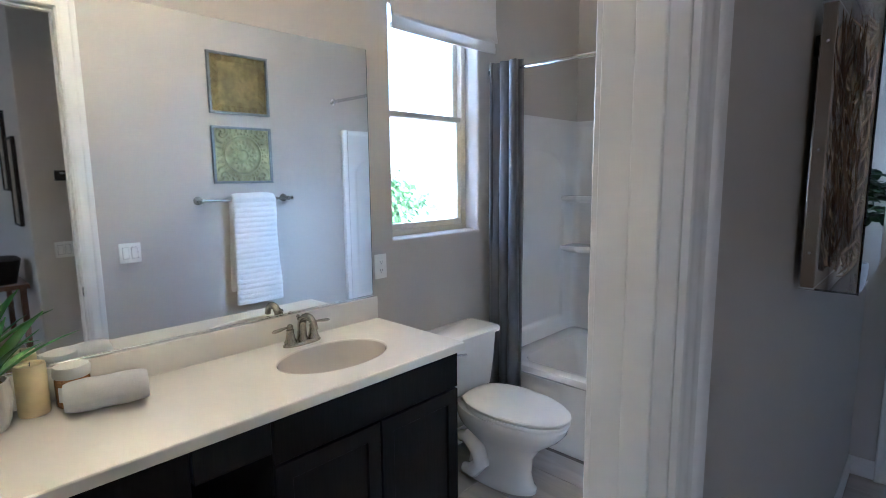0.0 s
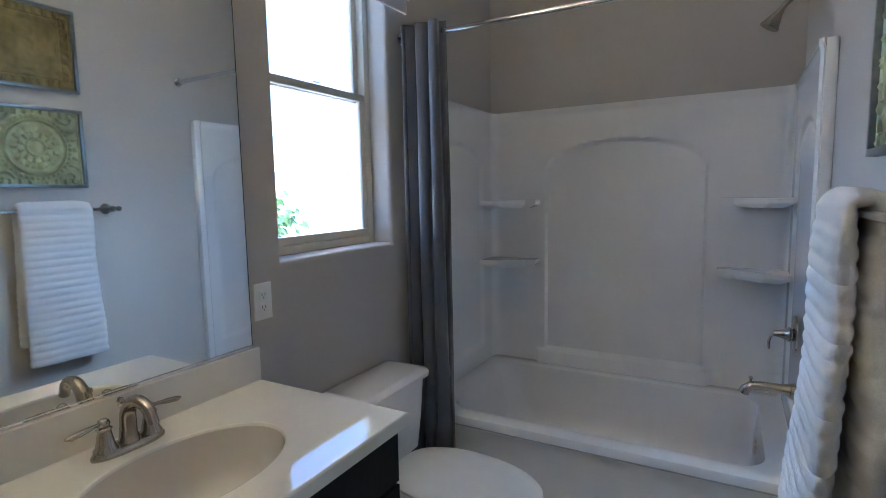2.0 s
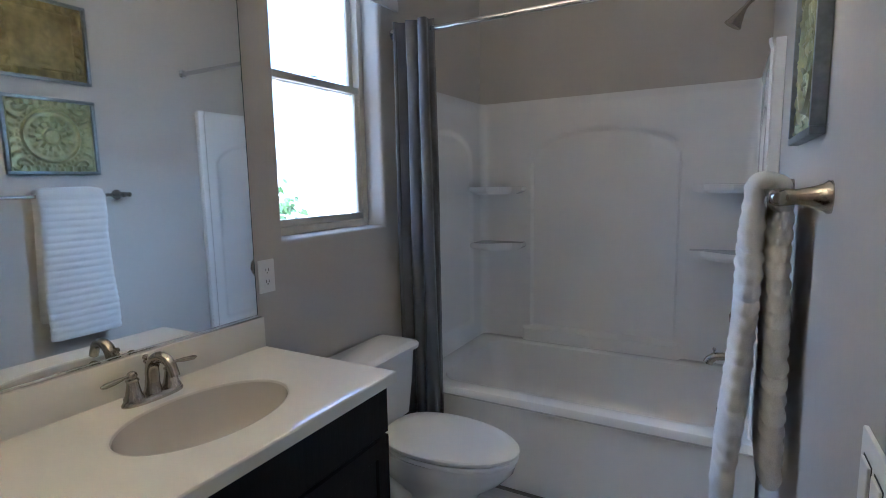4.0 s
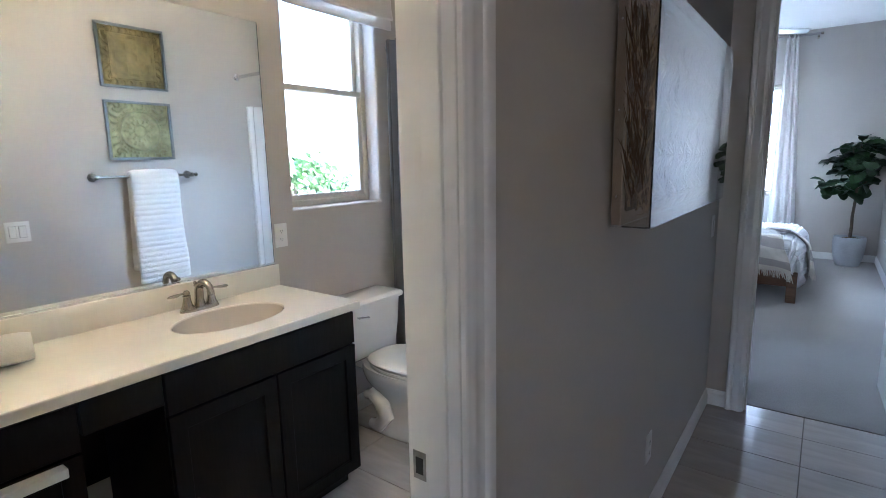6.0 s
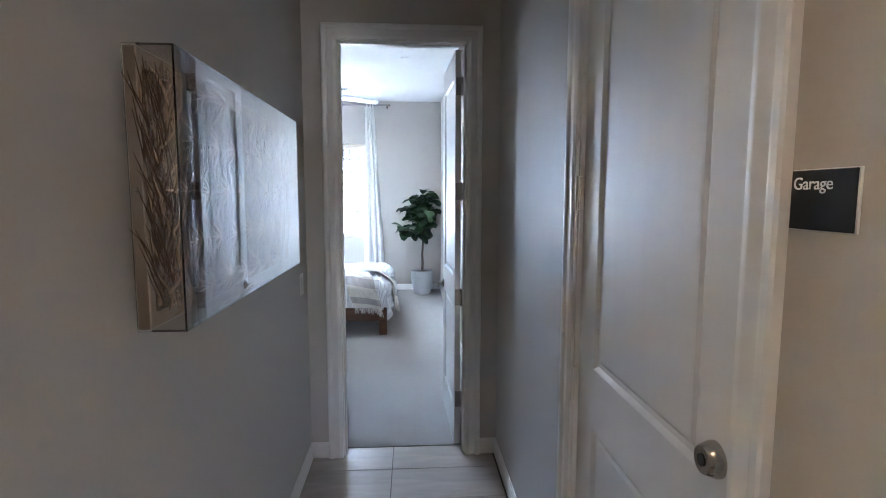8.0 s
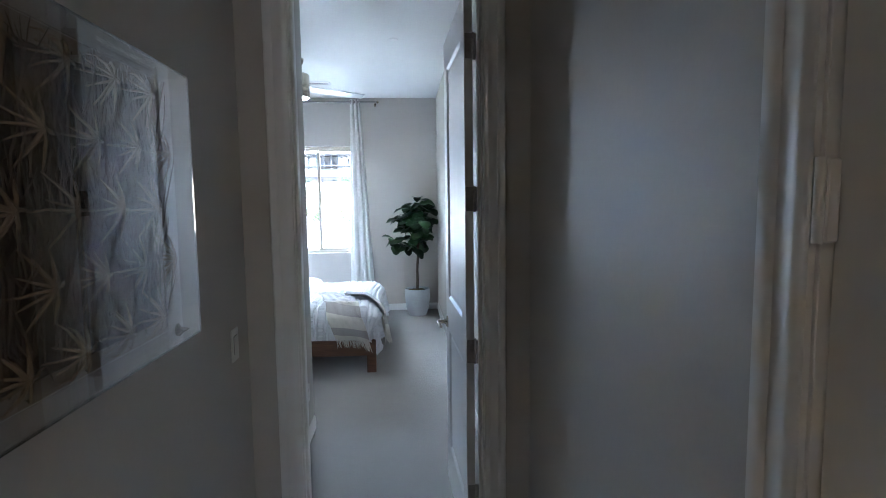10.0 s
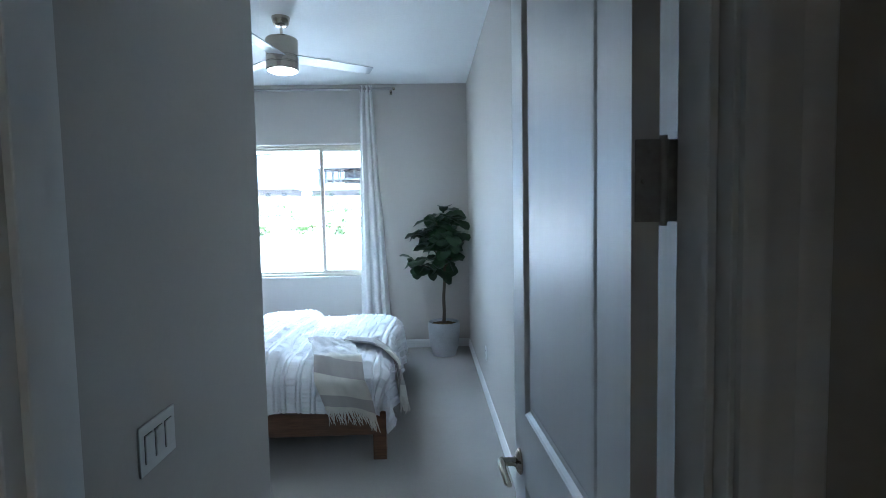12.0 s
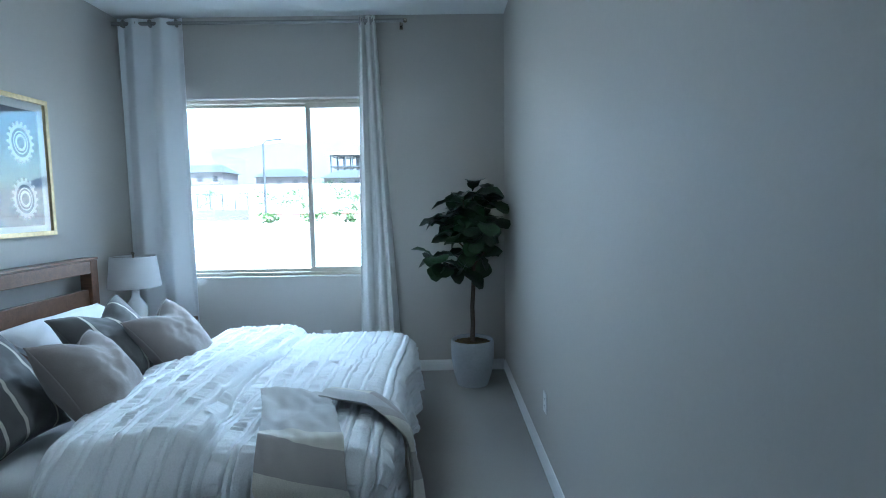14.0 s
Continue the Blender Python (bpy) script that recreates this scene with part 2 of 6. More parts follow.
def slab_with_holes(u0, u1, v0, v1, t0, t1, holes, axis):
    """A wall: u along it, v up, t through it. axis 'x': the wall's plane is x = const (u is y); 'y': plane y = const (u is x); 'z': a floor (u x, v y)."""
    us = sorted({u0, u1, *[min(max(h[i], u0), u1) for h in holes for i in (0, 1)]})
    vs = sorted({v0, v1, *[min(max(h[i], v0), v1) for h in holes for i in (2, 3)]})
    solid = {}
    for i in range(len(us) - 1):
        for j in range(len(vs) - 1):
            cu, cv = (us[i] + us[i + 1]) / 2, (vs[j] + vs[j + 1]) / 2
            solid[i, j] = not any(h[0] < cu < h[1] and h[2] < cv < h[3] for h in holes)
    b = bmesh.new()
    place = {"x": lambda u, v, t: (t, u, v), "y": lambda u, v, t: (u, t, v), "z": lambda u, v, t: (u, v, t)}[axis]
    made = {}

    def vert(u, v, t):
        key = (round(u, 5), round(v, 5), round(t, 5))
        if key not in made:
            made[key] = b.verts.new(place(u, v, t))
        return made[key]

    for (i, j), s in solid.items():
        if not s:
            continue
        a, c, d, e = us[i], us[i + 1], vs[j], vs[j + 1]
        for t in (t0, t1):
            b.faces.new([vert(*p, t) for p in ((a, d), (c, d), (c, e), (a, e))])
        for di, dj, p, q in ((-1, 0, (a, d), (a, e)), (1, 0, (c, d), (c, e)), (0, -1, (a, d), (c, d)), (0, 1, (a, e), (c, e))):
            if not solid.get((i + di, j + dj), False):
                b.faces.new([vert(*p, t0), vert(*q, t0), vert(*q, t1), vert(*p, t1)])
    return b


def structure(name, bm, material, label, category, smooth=False):
    return tagged(part(name, bm, material, None, "", smooth), label, category, "", "structure")


# ---- the plan ----
H = 3.08
BX0, BX1, BY0, BY1 = 0.0, 1.556, -3.56, 0.10       # bathroom
HX0, HX1, HY0, FY = 1.668, 2.785, -7.0, -2.62      # hall, and the corner where it opens to the foyer
DX0, DX1, DZ = 1.866, 2.592, 2.435                 # bedroom door opening
PY0, PY1 = -3.355, -2.580                           # bathroom door opening along y
GY0, GY1 = -2.250, -1.447                          # garage door opening along y
RX0, RX1, RY0, RY1 = -0.49, 2.772, 0.115, 5.57     # bedroom
SX, SY = 1.622, 1.595                              # corner of the bedroom's entry wall
BW = (-1.605, -0.972, 1.236, 2.44)                 # bathroom window y0 y1 z0 z1
RW = (-0.13, 1.70, 0.872, 2.405)                   # bedroom window x0 x1 z0 z1
J = 0.019                                          # jamb boards


def soften(bm, test, radius, seg=5):
    bmesh.ops.bevel(bm, geom=[e for e in bm.edges if test(e)], offset=radius, segments=seg, affect="EDGES", profile=0.5)
    return bm


def rim(axis, value, u0, u1, v0, v1):
    """The edges of an opening in the face at that value."""
    k, iu = (0, 1) if axis == "x" else (1, 0)

    def test(e):
        c = (e.verts[0].co + e.verts[1].co) / 2
        return all(abs(v.co[k] - value) < 1e-4 for v in e.verts) and u0 - 1e-3 < c[iu] < u1 + 1e-3 and v0 - 1e-3 < c.z < v1 + 1e-3 and (abs(c[iu] - u0) < 1e-3 or abs(c[iu] - u1) < 1e-3 or abs(c.z - v0) < 1e-3 or abs(c.z - v1) < 1e-3)
    return test


def upright(x, y):
    return lambda e: all(abs(v.co.x - x) < 1e-4 and abs(v.co.y - y) < 1e-4 for v in e.verts)


bm = slab_with_holes(BY0 - 0.1, BY1 + 0.12, 0, H, -0.17, 0, [BW], "x")
structure("wall_bath_window", soften(bm, rim("x", 0, *BW), 0.02), M_WALL, "greige painted wall with the bathroom window", "wall", True)
structure("wall_bath_hall", slab_with_holes(HY0, 0, 0, H, BX1, HX0, [(PY0 - J, PY1 + J, -1, DZ + J)], "x"), M_WALL, "greige painted wall between bathroom and hall", "wall")
structure("wall_bath_north", slab_with_holes(0.0005, BX1 - 0.0005, 0, H, BY1, BY1 + 0.12, [], "y"), M_WALL, "greige painted wall behind the tub", "wall")
structure("wall_bath_south", slab_with_holes(0.0005, BX1 - 0.0005, 0, H, BY0 - 0.1, BY0, [], "y"), M_WALL, "greige painted bathroom end wall", "wall")
bm = slab_with_holes(FY, -0.0005, 0, H, HX1, HX1 + 0.14, [(GY0 - J, GY1 + J, -1, DZ + J)], "x")
structure("wall_garage", soften(bm, upright(HX1, FY), 0.018), M_WALL, "greige painted hall wall with the garage door", "wall", True)
structure("wall_hall_end", slab_with_holes(BX1 + 0.001, HX1 + 0.14, 0, H, 0, RY0, [(DX0 - J, DX1 + J, -1, DZ + J)], "y"), M_WALL, "greige painted wall with the bedroom doorway", "wall")
structure("wall_foyer_north", slab_with_holes(HX1 + 0.1405, 6.0, 0, H, FY + 0.0005, FY + 0.12, [], "y"), M_WALL, "greige painted foyer wall", "wall")
structure("wall_foyer_east", slab_with_holes(HY0, FY + 0.12, 0, H, 6.0005, 6.12, [], "x"), M_WALL, "greige painted foyer end wall", "wall")
# unseen wall; its small opening is added to let light into the hall
structure("wall_foyer_south", slab_with_holes(0.6, 6.12, 0, H, HY0 - 0.12, HY0 - 0.0005, [(3.8, 4.3, 1.2, 1.95)], "y"), M_WALL, "greige painted unseen foyer wall with an opening added for light", "wall")
structure("wall_bedroom_east", slab_with_holes(RY0 + 0.0005, RY1, 0, H, RX1, RX1 + 0.155, [], "x"), M_WALL, "greige painted long bedroom wall", "wall")
bm = slab_with_holes(RX0 - 0.15, RX1 + 0.155, 0, H, RY1 + 0.0005, RY1 + 0.17, [RW], "y")
structure("wall_bedroom_window", soften(bm, rim("y", RY1 + 0.0005, *RW), 0.015), M_WALL, "greige painted wall with the bedroom window", "wall", True)
structure("wall_bedroom_west", slab_with_holes(SY + 0.0005, RY1, 0, H, RX0 - 0.15, RX0, [], "x"), M_WALL, "greige painted wall behind the bed", "wall")
bm = slab_with_holes(RX0 - 0.15, SX, 0, H, RY0 + 0.0005, SY, [], "y")
structure("wall_bedroom_entry", soften(bm, upright(SX, SY), 0.02), M_WALL, "greige painted entry wall with a rounded corner", "wall", True)
structure("ceiling", slab_with_holes(-0.7, 6.2, -7.2, 5.8, H + 0.0005, H + 0.12, [], "z"), M_CEIL, "white textured ceiling", "ceiling")
structure("floor_carpet", slab_with_holes(RX0 - 0.15, RX1 + 0.1, 0.112, RY1 + 0.1, -0.1, 0.004, [], "z"), M_CARPET, "grey cut-pile carpet", "floor")
floor = structure("floor_tile", slab_with_holes(-0.1, 6.1, HY0 - 0.1, 0.1115, -0.1, -0.005, [], "z"), M_GROUT, "dark grout bed of the tiled floor", "floor")


# ---- trim, doors and windows ----
def casing(name, axis, face, sign, u0, u1, top, label):
    """A mitred door casing round an opening; face: the wall's plane, sign: the way it stands out."""
    prof = [(0.006, 0.0), (0.006, 0.009), (0.010, 0.012), (0.018, 0.0125), (0.022, 0.0155), (0.030, 0.016), (0.040, 0.0125), (0.060, 0.0125), (0.066, 0.018), (0.074, 0.0205), (0.086, 0.0205), (0.091, 0.016), (0.091, 0.0)]
    rings = []
    for k in range(4):
        ring = []
        for w, d in prof:
            u, v = ((u0 - w, 0.0), (u0 - w, top + w), (u1 + w, top + w), (u1 + w, 0.0))[k]
            t = face + sign * (d + 0.0006)
            ring.append((t, u, v) if axis == "x" else (u, t, v))
        rings.append(ring)
    return structure(name, loft(rings), M_TRIM, label, "door trim", True)


def jambs(name, axis, u0, u1, top, t0, t1, stop):
    """Boards that line an opening, with the stop that the door shuts against."""
    b = None
    put = (lambda a, c, d, e, f, g, bm: box(d, e, a, c, f, g, 0.0015, 1, bm)) if axis == "x" else (lambda a, c, d, e, f, g, bm: box(a, c, d, e, f, g, 0.0015, 1, bm))
    b = put(u0 - J + 0.001, u0, t0, t1, 0, top, b)
    b = put(u1, u1 + J - 0.001, t0, t1, 0, top, b)
    b = put(u0 - J + 0.001, u1 + J - 0.001, t0, t1, top + 0.0003, top + J - 0.001, b)
    s0, s1 = stop
    b = put(u0 + 0.0003, u0 + 0.011, s0, s1, 0, top - 0.011, b)
    b = put(u1 - 0.011, u1 - 0.0003, s0, s1, 0, top - 0.011, b)
    b = put(u0 + 0.0003, u1 - 0.0003, s0, s1, top - 0.0105, top - 0.0003, b)
    return structure(name, b, M_TRIM, "white painted door jamb with its stop", "door jamb")


casing("trim_bath_door_hall", "x", HX0, 1, PY0, PY1, DZ, "white painted door casing in the hall")
casing("trim_bath_door_inside", "x", BX1, -1, PY0, PY1, DZ, "white painted door casing in the bathroom")
casing("trim_bedroom_door_hall", "y", 0, -1, DX0, DX1, DZ, "white painted casing of the bedroom doorway")
casing("trim_garage_door", "x", HX1, -1, GY0, GY1, DZ, "white painted casing of the garage door")
bath_jamb = jambs("jamb_bath_door", "x", PY0, PY1, DZ, BX1, HX0, (1.606, 1.645))
jambs("jamb_bedroom_door", "y", DX0, DX1, DZ, 0.0, RY0, (0.025, 0.068))
jambs("jamb_garage_door", "x", GY0, GY1, DZ, HX1, HX1 + 0.14, (HX1 + 0.06, HX1 + 0.14))


def baseboard(a, b, inward):
    """A moulded skirting along a straight stretch of wall."""
    a, b, n = Vector((*a, 0)), Vector((*b, 0)), Vector((*inward, 0))
    prof = [(0.0006, 0), (0.0136, 0), (0.0136, 0.058), (0.0115, 0.064), (0.0115, 0.074), (0.008, 0.083), (0.005, 0.092), (0.0006, 0.094)]
    z = 0.0045
    return structure("baseboard", loft([[p + n * d + Vector((0, 0, h + z)) for d, h in prof] for p in (a, b)]), M_TRIM, "white painted moulded baseboard", "baseboard")


baseboard((HX0, PY1 + 0.092), (HX0, -0.0137), (1, 0))
baseboard((HX0, HY0), (HX0, PY0 - 0.092), (1, 0))
baseboard((HX1, GY1 + 0.092), (HX1, -0.0137), (-1, 0))
baseboard((HX1, FY + 0.02), (HX1, GY0 - 0.092), (-1, 0))
baseboard((HX0, 0), (DX0 - 0.092, 0), (0, -1))
baseboard((DX1 + 0.092, 0), (HX1, 0), (0, -1))
baseboard((RX1, RY0 + 0.02), (RX1, RY1), (-1, 0))
baseboard((RX0, RY1), (RX1 - 0.0137, RY1), (0, -1))
baseboard((RX0, SY + 0.02), (RX0, RY1 - 0.0137), (1, 0))
baseboard((SX, RY0), (SX, SY - 0.02), (1, 0))
baseboard((0.0, -1.735), (0.0, -0.93), (1, 0))
baseboard((BX1, PY1 + 0.092), (BX1, -0.93), (-1, 0))


def door_leaf(parent, w, h, thick, panels, material):
    """A moulded door: u along, v up, both faces alike; local x is u, local y the thickness, its hinge edge at the origin."""
    b = slab_with_holes(0, w, 0, h, 0, thick, panels, "y")
    part("leaf", soften(b, lambda e: e.calc_length() > h * 0.9, 0.0015, 1), material, parent)
    for u0, u1, v0, v1 in panels:
        prof = [(0.0, 0.0), (0.005, 0.0035), (0.012, 0.0105), (0.024, 0.012), (0.034, 0.007), (0.044, 0.0065)]
        b = bmesh.new()
        for face, s in ((0.0, 1), (thick, -1)):
            rings = [[(u0 + w1, face + s * d, v0 + w1), (u1 - w1, face + s * d, v0 + w1), (u1 - w1, face + s * d, v1 - w1), (u0 + w1, face + s * d, v1 - w1)] for w1, d in prof]
            b = loft(rings, b, False, True)
        part("door_panel", b, material, parent)


def hinge(x, y, z, parent, wide=True):
    """A butt hinge with a round knuckle, its leaves in the plane across x."""
    b = tube([(x, y, z - 0.05), (x, y, z + 0.05)], 0.0065, 10)
    for k in (-0.052, 0.052):
        b = lathe([(0.0, -0.003), (0.005, -0.003), (0.005, 0.003), (0.0, 0.003)], (x, y, z + k), "z", 10, b)
    if wide:
        b = box(x - 0.036, x - 0.004, y - 0.0035, y - 0.001, z - 0.05, z + 0.05, 0.0008, 1, b)
        b = box(x + 0.0045, x + 0.03, y - 0.003, y - 0.0005, z - 0.05, z + 0.05, 0.0008, 1, b)
        for k in (-0.035, 0.0, 0.035):
            b = lathe([(0.0, -0.004), (0.003, -0.004), (0.0035, -0.0025), (0.0035, 0.0)], (x - 0.018 - (0.008 if k == 0 else 0), y - 0.0022, z + k), "y", 8, b)
    return adopt(part("hinge", b, M_HINGE, None, "satin nickel hinge", True), parent)


def adopt(ob, parent):
    """Make a mesh built in place a part of a thing that already stands."""
    ob.parent = parent
    ob.matrix_parent_inverse = parent.matrix_basis.inverted()
    return ob


def placed(ob, m):
    """Stand a thing built round the origin at its place."""
    ob.matrix_basis = m
    return ob


# the garage door, shut
gd = thing("door_garage", "closed white moulded two-panel door to the garage", "door", "interior doors")
gw = GY1 - GY0 - 0.006
door_leaf(gd, gw, DZ - 0.012, 0.042, [(0.125, gw - 0.125, 1.065, DZ - 0.17), (0.125, gw - 0.125, 0.22, 0.885)], M_DOOR)
placed(gd, pose(HX1 + 0.016, GY0 + 0.003, 0.006, 0, 0, 90) @ Matrix.Scale(-1, 4, (0, 1, 0)))
tagged(gd, kind="structure")
for z in (0.28, 0.98, 1.585, 2.20):
    b = box(HX1 - 0.004, HX1 + 0.013, GY1 - 0.012, GY1 + 0.010, z - 0.05, z + 0.05, 0.002, 1)
    b = tube([(HX1 - 0.004, GY1 - 0.001, z - 0.052), (HX1 - 0.004, GY1 - 0.001, z + 0.052)], 0.0075, 10, b)
    adopt(part("hinge", b, M_TRIM, None, "white painted butt hinge", True), gd)


def deadbolt(x, y, z, door):
    ob = adopt(part("deadbolt", lathe([(0.0, 0.0), (0.0325, 0.0), (0.0325, 0.006), (0.029, 0.016), (0.026, 0.024), (0.024, 0.027), (0.0, 0.027)], (x, y, z), "x", 28, None, pose(0, 0, 0, 0, 180, 0)), M_NICKEL, None, "round satin nickel deadbolt", True), door)
    part("keyhole", lathe([(0.0, 0.0), (0.011, 0.0), (0.011, 0.003), (0.0, 0.003)], (x - 0.026, y, z), "x", 18, None, pose(0, 0, 0, 0, 180, 0)), M_SLOT, ob, "dark keyhole")
    return ob


def lever(x, y, z, sx, sy, door):
    """A door lever: it stands out along sx in x and its grip runs along sy in y."""
    turn = pose(0, 0, 0, 0, 180 if sx < 0 else 0, 0)
    ob = adopt(part("handle", lathe([(0.0, 0.0), (0.032, 0.0), (0.032, 0.004), (0.026, 0.010), (0.014, 0.014), (0.011, 0.02), (0.011, 0.046), (0.0, 0.046)], (x, y, z), "x", 28, None, turn), M_NICKEL, None, "satin nickel door lever", True), door)
    xs = x + sx * 0.046
    pts = [(xs, y - sy * 0.012, z), (xs + sx * 0.006, y + sy * 0.01, z + 0.003), (xs + sx * 0.008, y + sy * 0.04, z + 0.007), (xs + sx * 0.006, y + sy * 0.07, z + 0.003), (xs + sx * 0.002, y + sy * 0.095, z - 0.007), (xs, y + sy * 0.108, z - 0.004)]
    part("grip", tube(pts, 0.009, 12, None, True, [0.011, 0.011, 0.0095, 0.0085, 0.009, 0.007], 0.75), M_NICKEL, ob, "", True)
    return ob


deadbolt(HX1 + 0.0155, GY0 + 0.065, 1.118, gd)
lever(HX1 + 0.0155, GY0 + 0.065, 0.965, -1, 1, gd)

# the bedroom door, wide open into the room
bd = thing("door_bedroom", "open white moulded two-panel bedroom door", "door", "interior doors")
bw = DX1 - DX0 - 0.006
door_leaf(bd, bw, DZ - 0.012, 0.035, [(0.115, bw - 0.115, 1.065, DZ - 0.16), (0.115, bw - 0.115, 0.22, 0.885)], M_DOOR)
placed(bd, pose(2.574, RY0 + 0.008, 0.006, 0, 0, 92.0))
tagged(bd, kind="structure")
for z in (0.30, 0.95, 1.60, 2.22):
    hinge(2.578, RY0 + 0.006, z, bd)
lever(2.5155, 0.775, 0.93, -1, -1, bd)
sk = part("strike_plate", box(1.562, 1.592, PY1 - 0.0022, PY1 - 0.0004, 0.885, 0.942, 0.0008, 1), M_HINGE, bath_jamb, "satin nickel strike plate")
part("latch_hole", box(1.569, 1.586, PY1 - 0.003, PY1 - 0.0024, 0.897, 0.930), M_SLOT, sk, "dark latch hole")


# windows
def rail_box(parent, name, axis, u0, u1, v0, v1, t0, t1, label=""):
    b = box(t0, t1, u0, u1, v0, v1, 0.004, 2) if axis == "x" else box(u0, u1, t0, t1, v0, v1, 0.004, 2)
    return part(name, b, M_WINFRAME, parent, label, True)


def sash(parent, axis, u0, u1, v0, v1, t0, t1, w):
    s = rail_box(parent, "sash_rail", axis, u0, u1, v0, v0 + w, t0, t1)
    rail_box(parent, "sash_rail", axis, u0, u1, v1 - w, v1, t0, t1)
    rail_box(parent, "sash_stile", axis, u0, u0 + w, v0 + w + 0.0005, v1 - w - 0.0005, t0 + 0.001, t1 - 0.001)
    rail_box(parent, "sash_stile", axis, u1 - w, u1, v0 + w + 0.0005, v1 - w - 0.0005, t0 + 0.001, t1 - 0.001)
    t = (t0 + t1) / 2
    b = box(t - 0.002, t + 0.002, u0 + w - 0.006, u1 - w + 0.006, v0 + w - 0.006, v1 - w + 0.006) if axis == "x" else box(u0 + w - 0.006, u1 - w + 0.006, t - 0.002, t + 0.002, v0 + w - 0.006, v1 - w + 0.006)
    p = part("pane", b, M_PANE, parent, "clear glass pane")
    p.visible_shadow = False


bwin = thing("window_bath", "almond vinyl single-hung window with two panes", "window", at=(-0.13, BW[0], BW[2]))
tagged(bwin, kind="structure")
f = 0.034
for nm, a in (("frame_side", (BW[0] + 0.001, BW[0] + f, BW[2] + 0.001, BW[3])), ("frame_side", (BW[1] - f, BW[1] - 0.001, BW[2] + 0.001, BW[3])), ("frame_sill", (BW[0] + f, BW[1] - f, BW[2] + 0.001, BW[2] + f)), ("frame_head", (BW[0] + f, BW[1] - f, BW[3] - f, BW[3] - 0.001))):
    rail_box(bwin, nm, "x", *a, -0.168, -0.095)
sash(bwin, "x", BW[0] + f, BW[1] - f, BW[2] + f, 1.865, -0.125, -0.1, 0.03)
sash(bwin, "x", BW[0] + f, BW[1] - f, 1.832, BW[3] - f, -0.155, -0.128, 0.03)
part("sash_lock", box(-0.1, -0.088, -1.32, -1.28, 1.8655, 1.871, 0.003, 2), M_WINFRAME, bwin, "small sash lock")

rwin = thing("window_bedroom", "almond vinyl sliding window with two panes", "window", at=(RW[0], RY1 + 0.1, RW[2]))
tagged(rwin, kind="structure")
f = 0.03
for nm, a in (("frame_side", (RW[0] + 0.001, RW[0] + f, RW[2] + 0.001, RW[3] - 0.001)), ("frame_side", (RW[1] - f, RW[1] - 0.001, RW[2] + 0.001, RW[3] - 0.001)), ("frame_sill", (RW[0] + f, RW[1] - f, RW[2] + 0.001, RW[2] + f)), ("frame_head", (RW[0] + f, RW[1] - f, RW[3] - f, RW[3] - 0.001))):
    rail_box(rwin, nm, "y", *a, RY1 + 0.06, RY1 + 0.165)
sash(rwin, "y", RW[0] + f, 1.07, RW[2] + f, RW[3] - f, RY1 + 0.105, RY1 + 0.135, 0.026)
sash(rwin, "y", 1.05, RW[1] - f, RW[2] + f, RW[3] - f, RY1 + 0.065, RY1 + 0.1, 0.042)


# plates
def plate(name, x, y, z, axis, sign, gangs, label, category, kind="switch"):
    """A wall plate with rocker switches or a pair of sockets; axis and sign give the way it faces."""
    w = 0.07 + 0.046 * (gangs - 1)
    ob = thing(name, label, category, at=(x, y, z))

    def local(u0, u1, v0, v1, d0, d1, bev=0.0015):
        if axis == "x":
            return box(*sorted((x + sign * d0, x + sign * d1)), y + u0, y + u1, z + v0, z + v1, bev, 2)
        return box(x + u0, x + u1, *sorted((y + sign * d0, y + sign * d1)), z + v0, z + v1, bev, 2)
    part("cover", local(-w / 2, w / 2, -0.058, 0.058, 0.0005, 0.006, 0.002), M_PLATE, ob, "", True)
    for g in range(gangs):
        c = (g - (gangs - 1) / 2) * 0.046
        if kind == "switch":
            # thin dark piece that paints the shadow in the gap round the rocker
            part("rocker_frame", local(c - 0.0175, c + 0.0175, -0.034, 0.034, 0.0062, 0.0068, 0.0), M_SLOT, ob, "shadow line round the rocker")
            part("rocker", local(c - 0.016, c + 0.016, -0.0325, 0.0325, 0.0064, 0.0098, 0.0015), M_PLATE, ob)
        else:
            for k in (-0.02, 0.02):
                part("socket", local(c - 0.016, c + 0.016, k - 0.0145, k + 0.0145, 0.0061, 0.0078, 0.001), M_PLATE, ob)
                for q in (-0.006, 0.006):
                    part("slot", local(c + q - 0.0011, c + q + 0.0011, k - 0.002, k + 0.007, 0.0079, 0.0083, 0), M_SLOT, ob)
                part("slot", local(c - 0.002, c + 0.002, k - 0.0095, k - 0.0055, 0.0079, 0.0083, 0), M_SLOT, ob)
    return ob


plate("outlet", 0, -1.698, 1.118, "x", 1, 1, "white double outlet on the bathroom wall", "outlet", "socket")
plate("light_switch", BX1, -2.335, 1.108, "x", -1, 2, "white two-gang rocker switch by the bathroom door", "light switch")
plate("light_switch", HX0, -0.17, 1.09, "x", 1, 1, "white rocker switch beside the bedroom doorway", "light switch")
plate("outlet", HX0, -1.30, 0.352, "x", 1, 1, "white double outlet low on the hall wall", "outlet", "socket")
plate("light_switch", HX1, -2.44, 1.03, "x", -1, 2, "white two-gang switch under the garage sign", "light switch")
plate("light_switch", SX, 0.735, 1.035, "x", 1, 3, "white three-gang rocker switch inside the bedroom", "light switch")
plate("outlet", RX1, 3.82, 0.383, "x", -1, 1, "white double outlet on the long bedroom wall", "outlet", "socket")
plate("outlet", 1.19, RY1, 0.33, "y", -1, 1, "white double outlet under the bedroom window", "outlet", "socket")
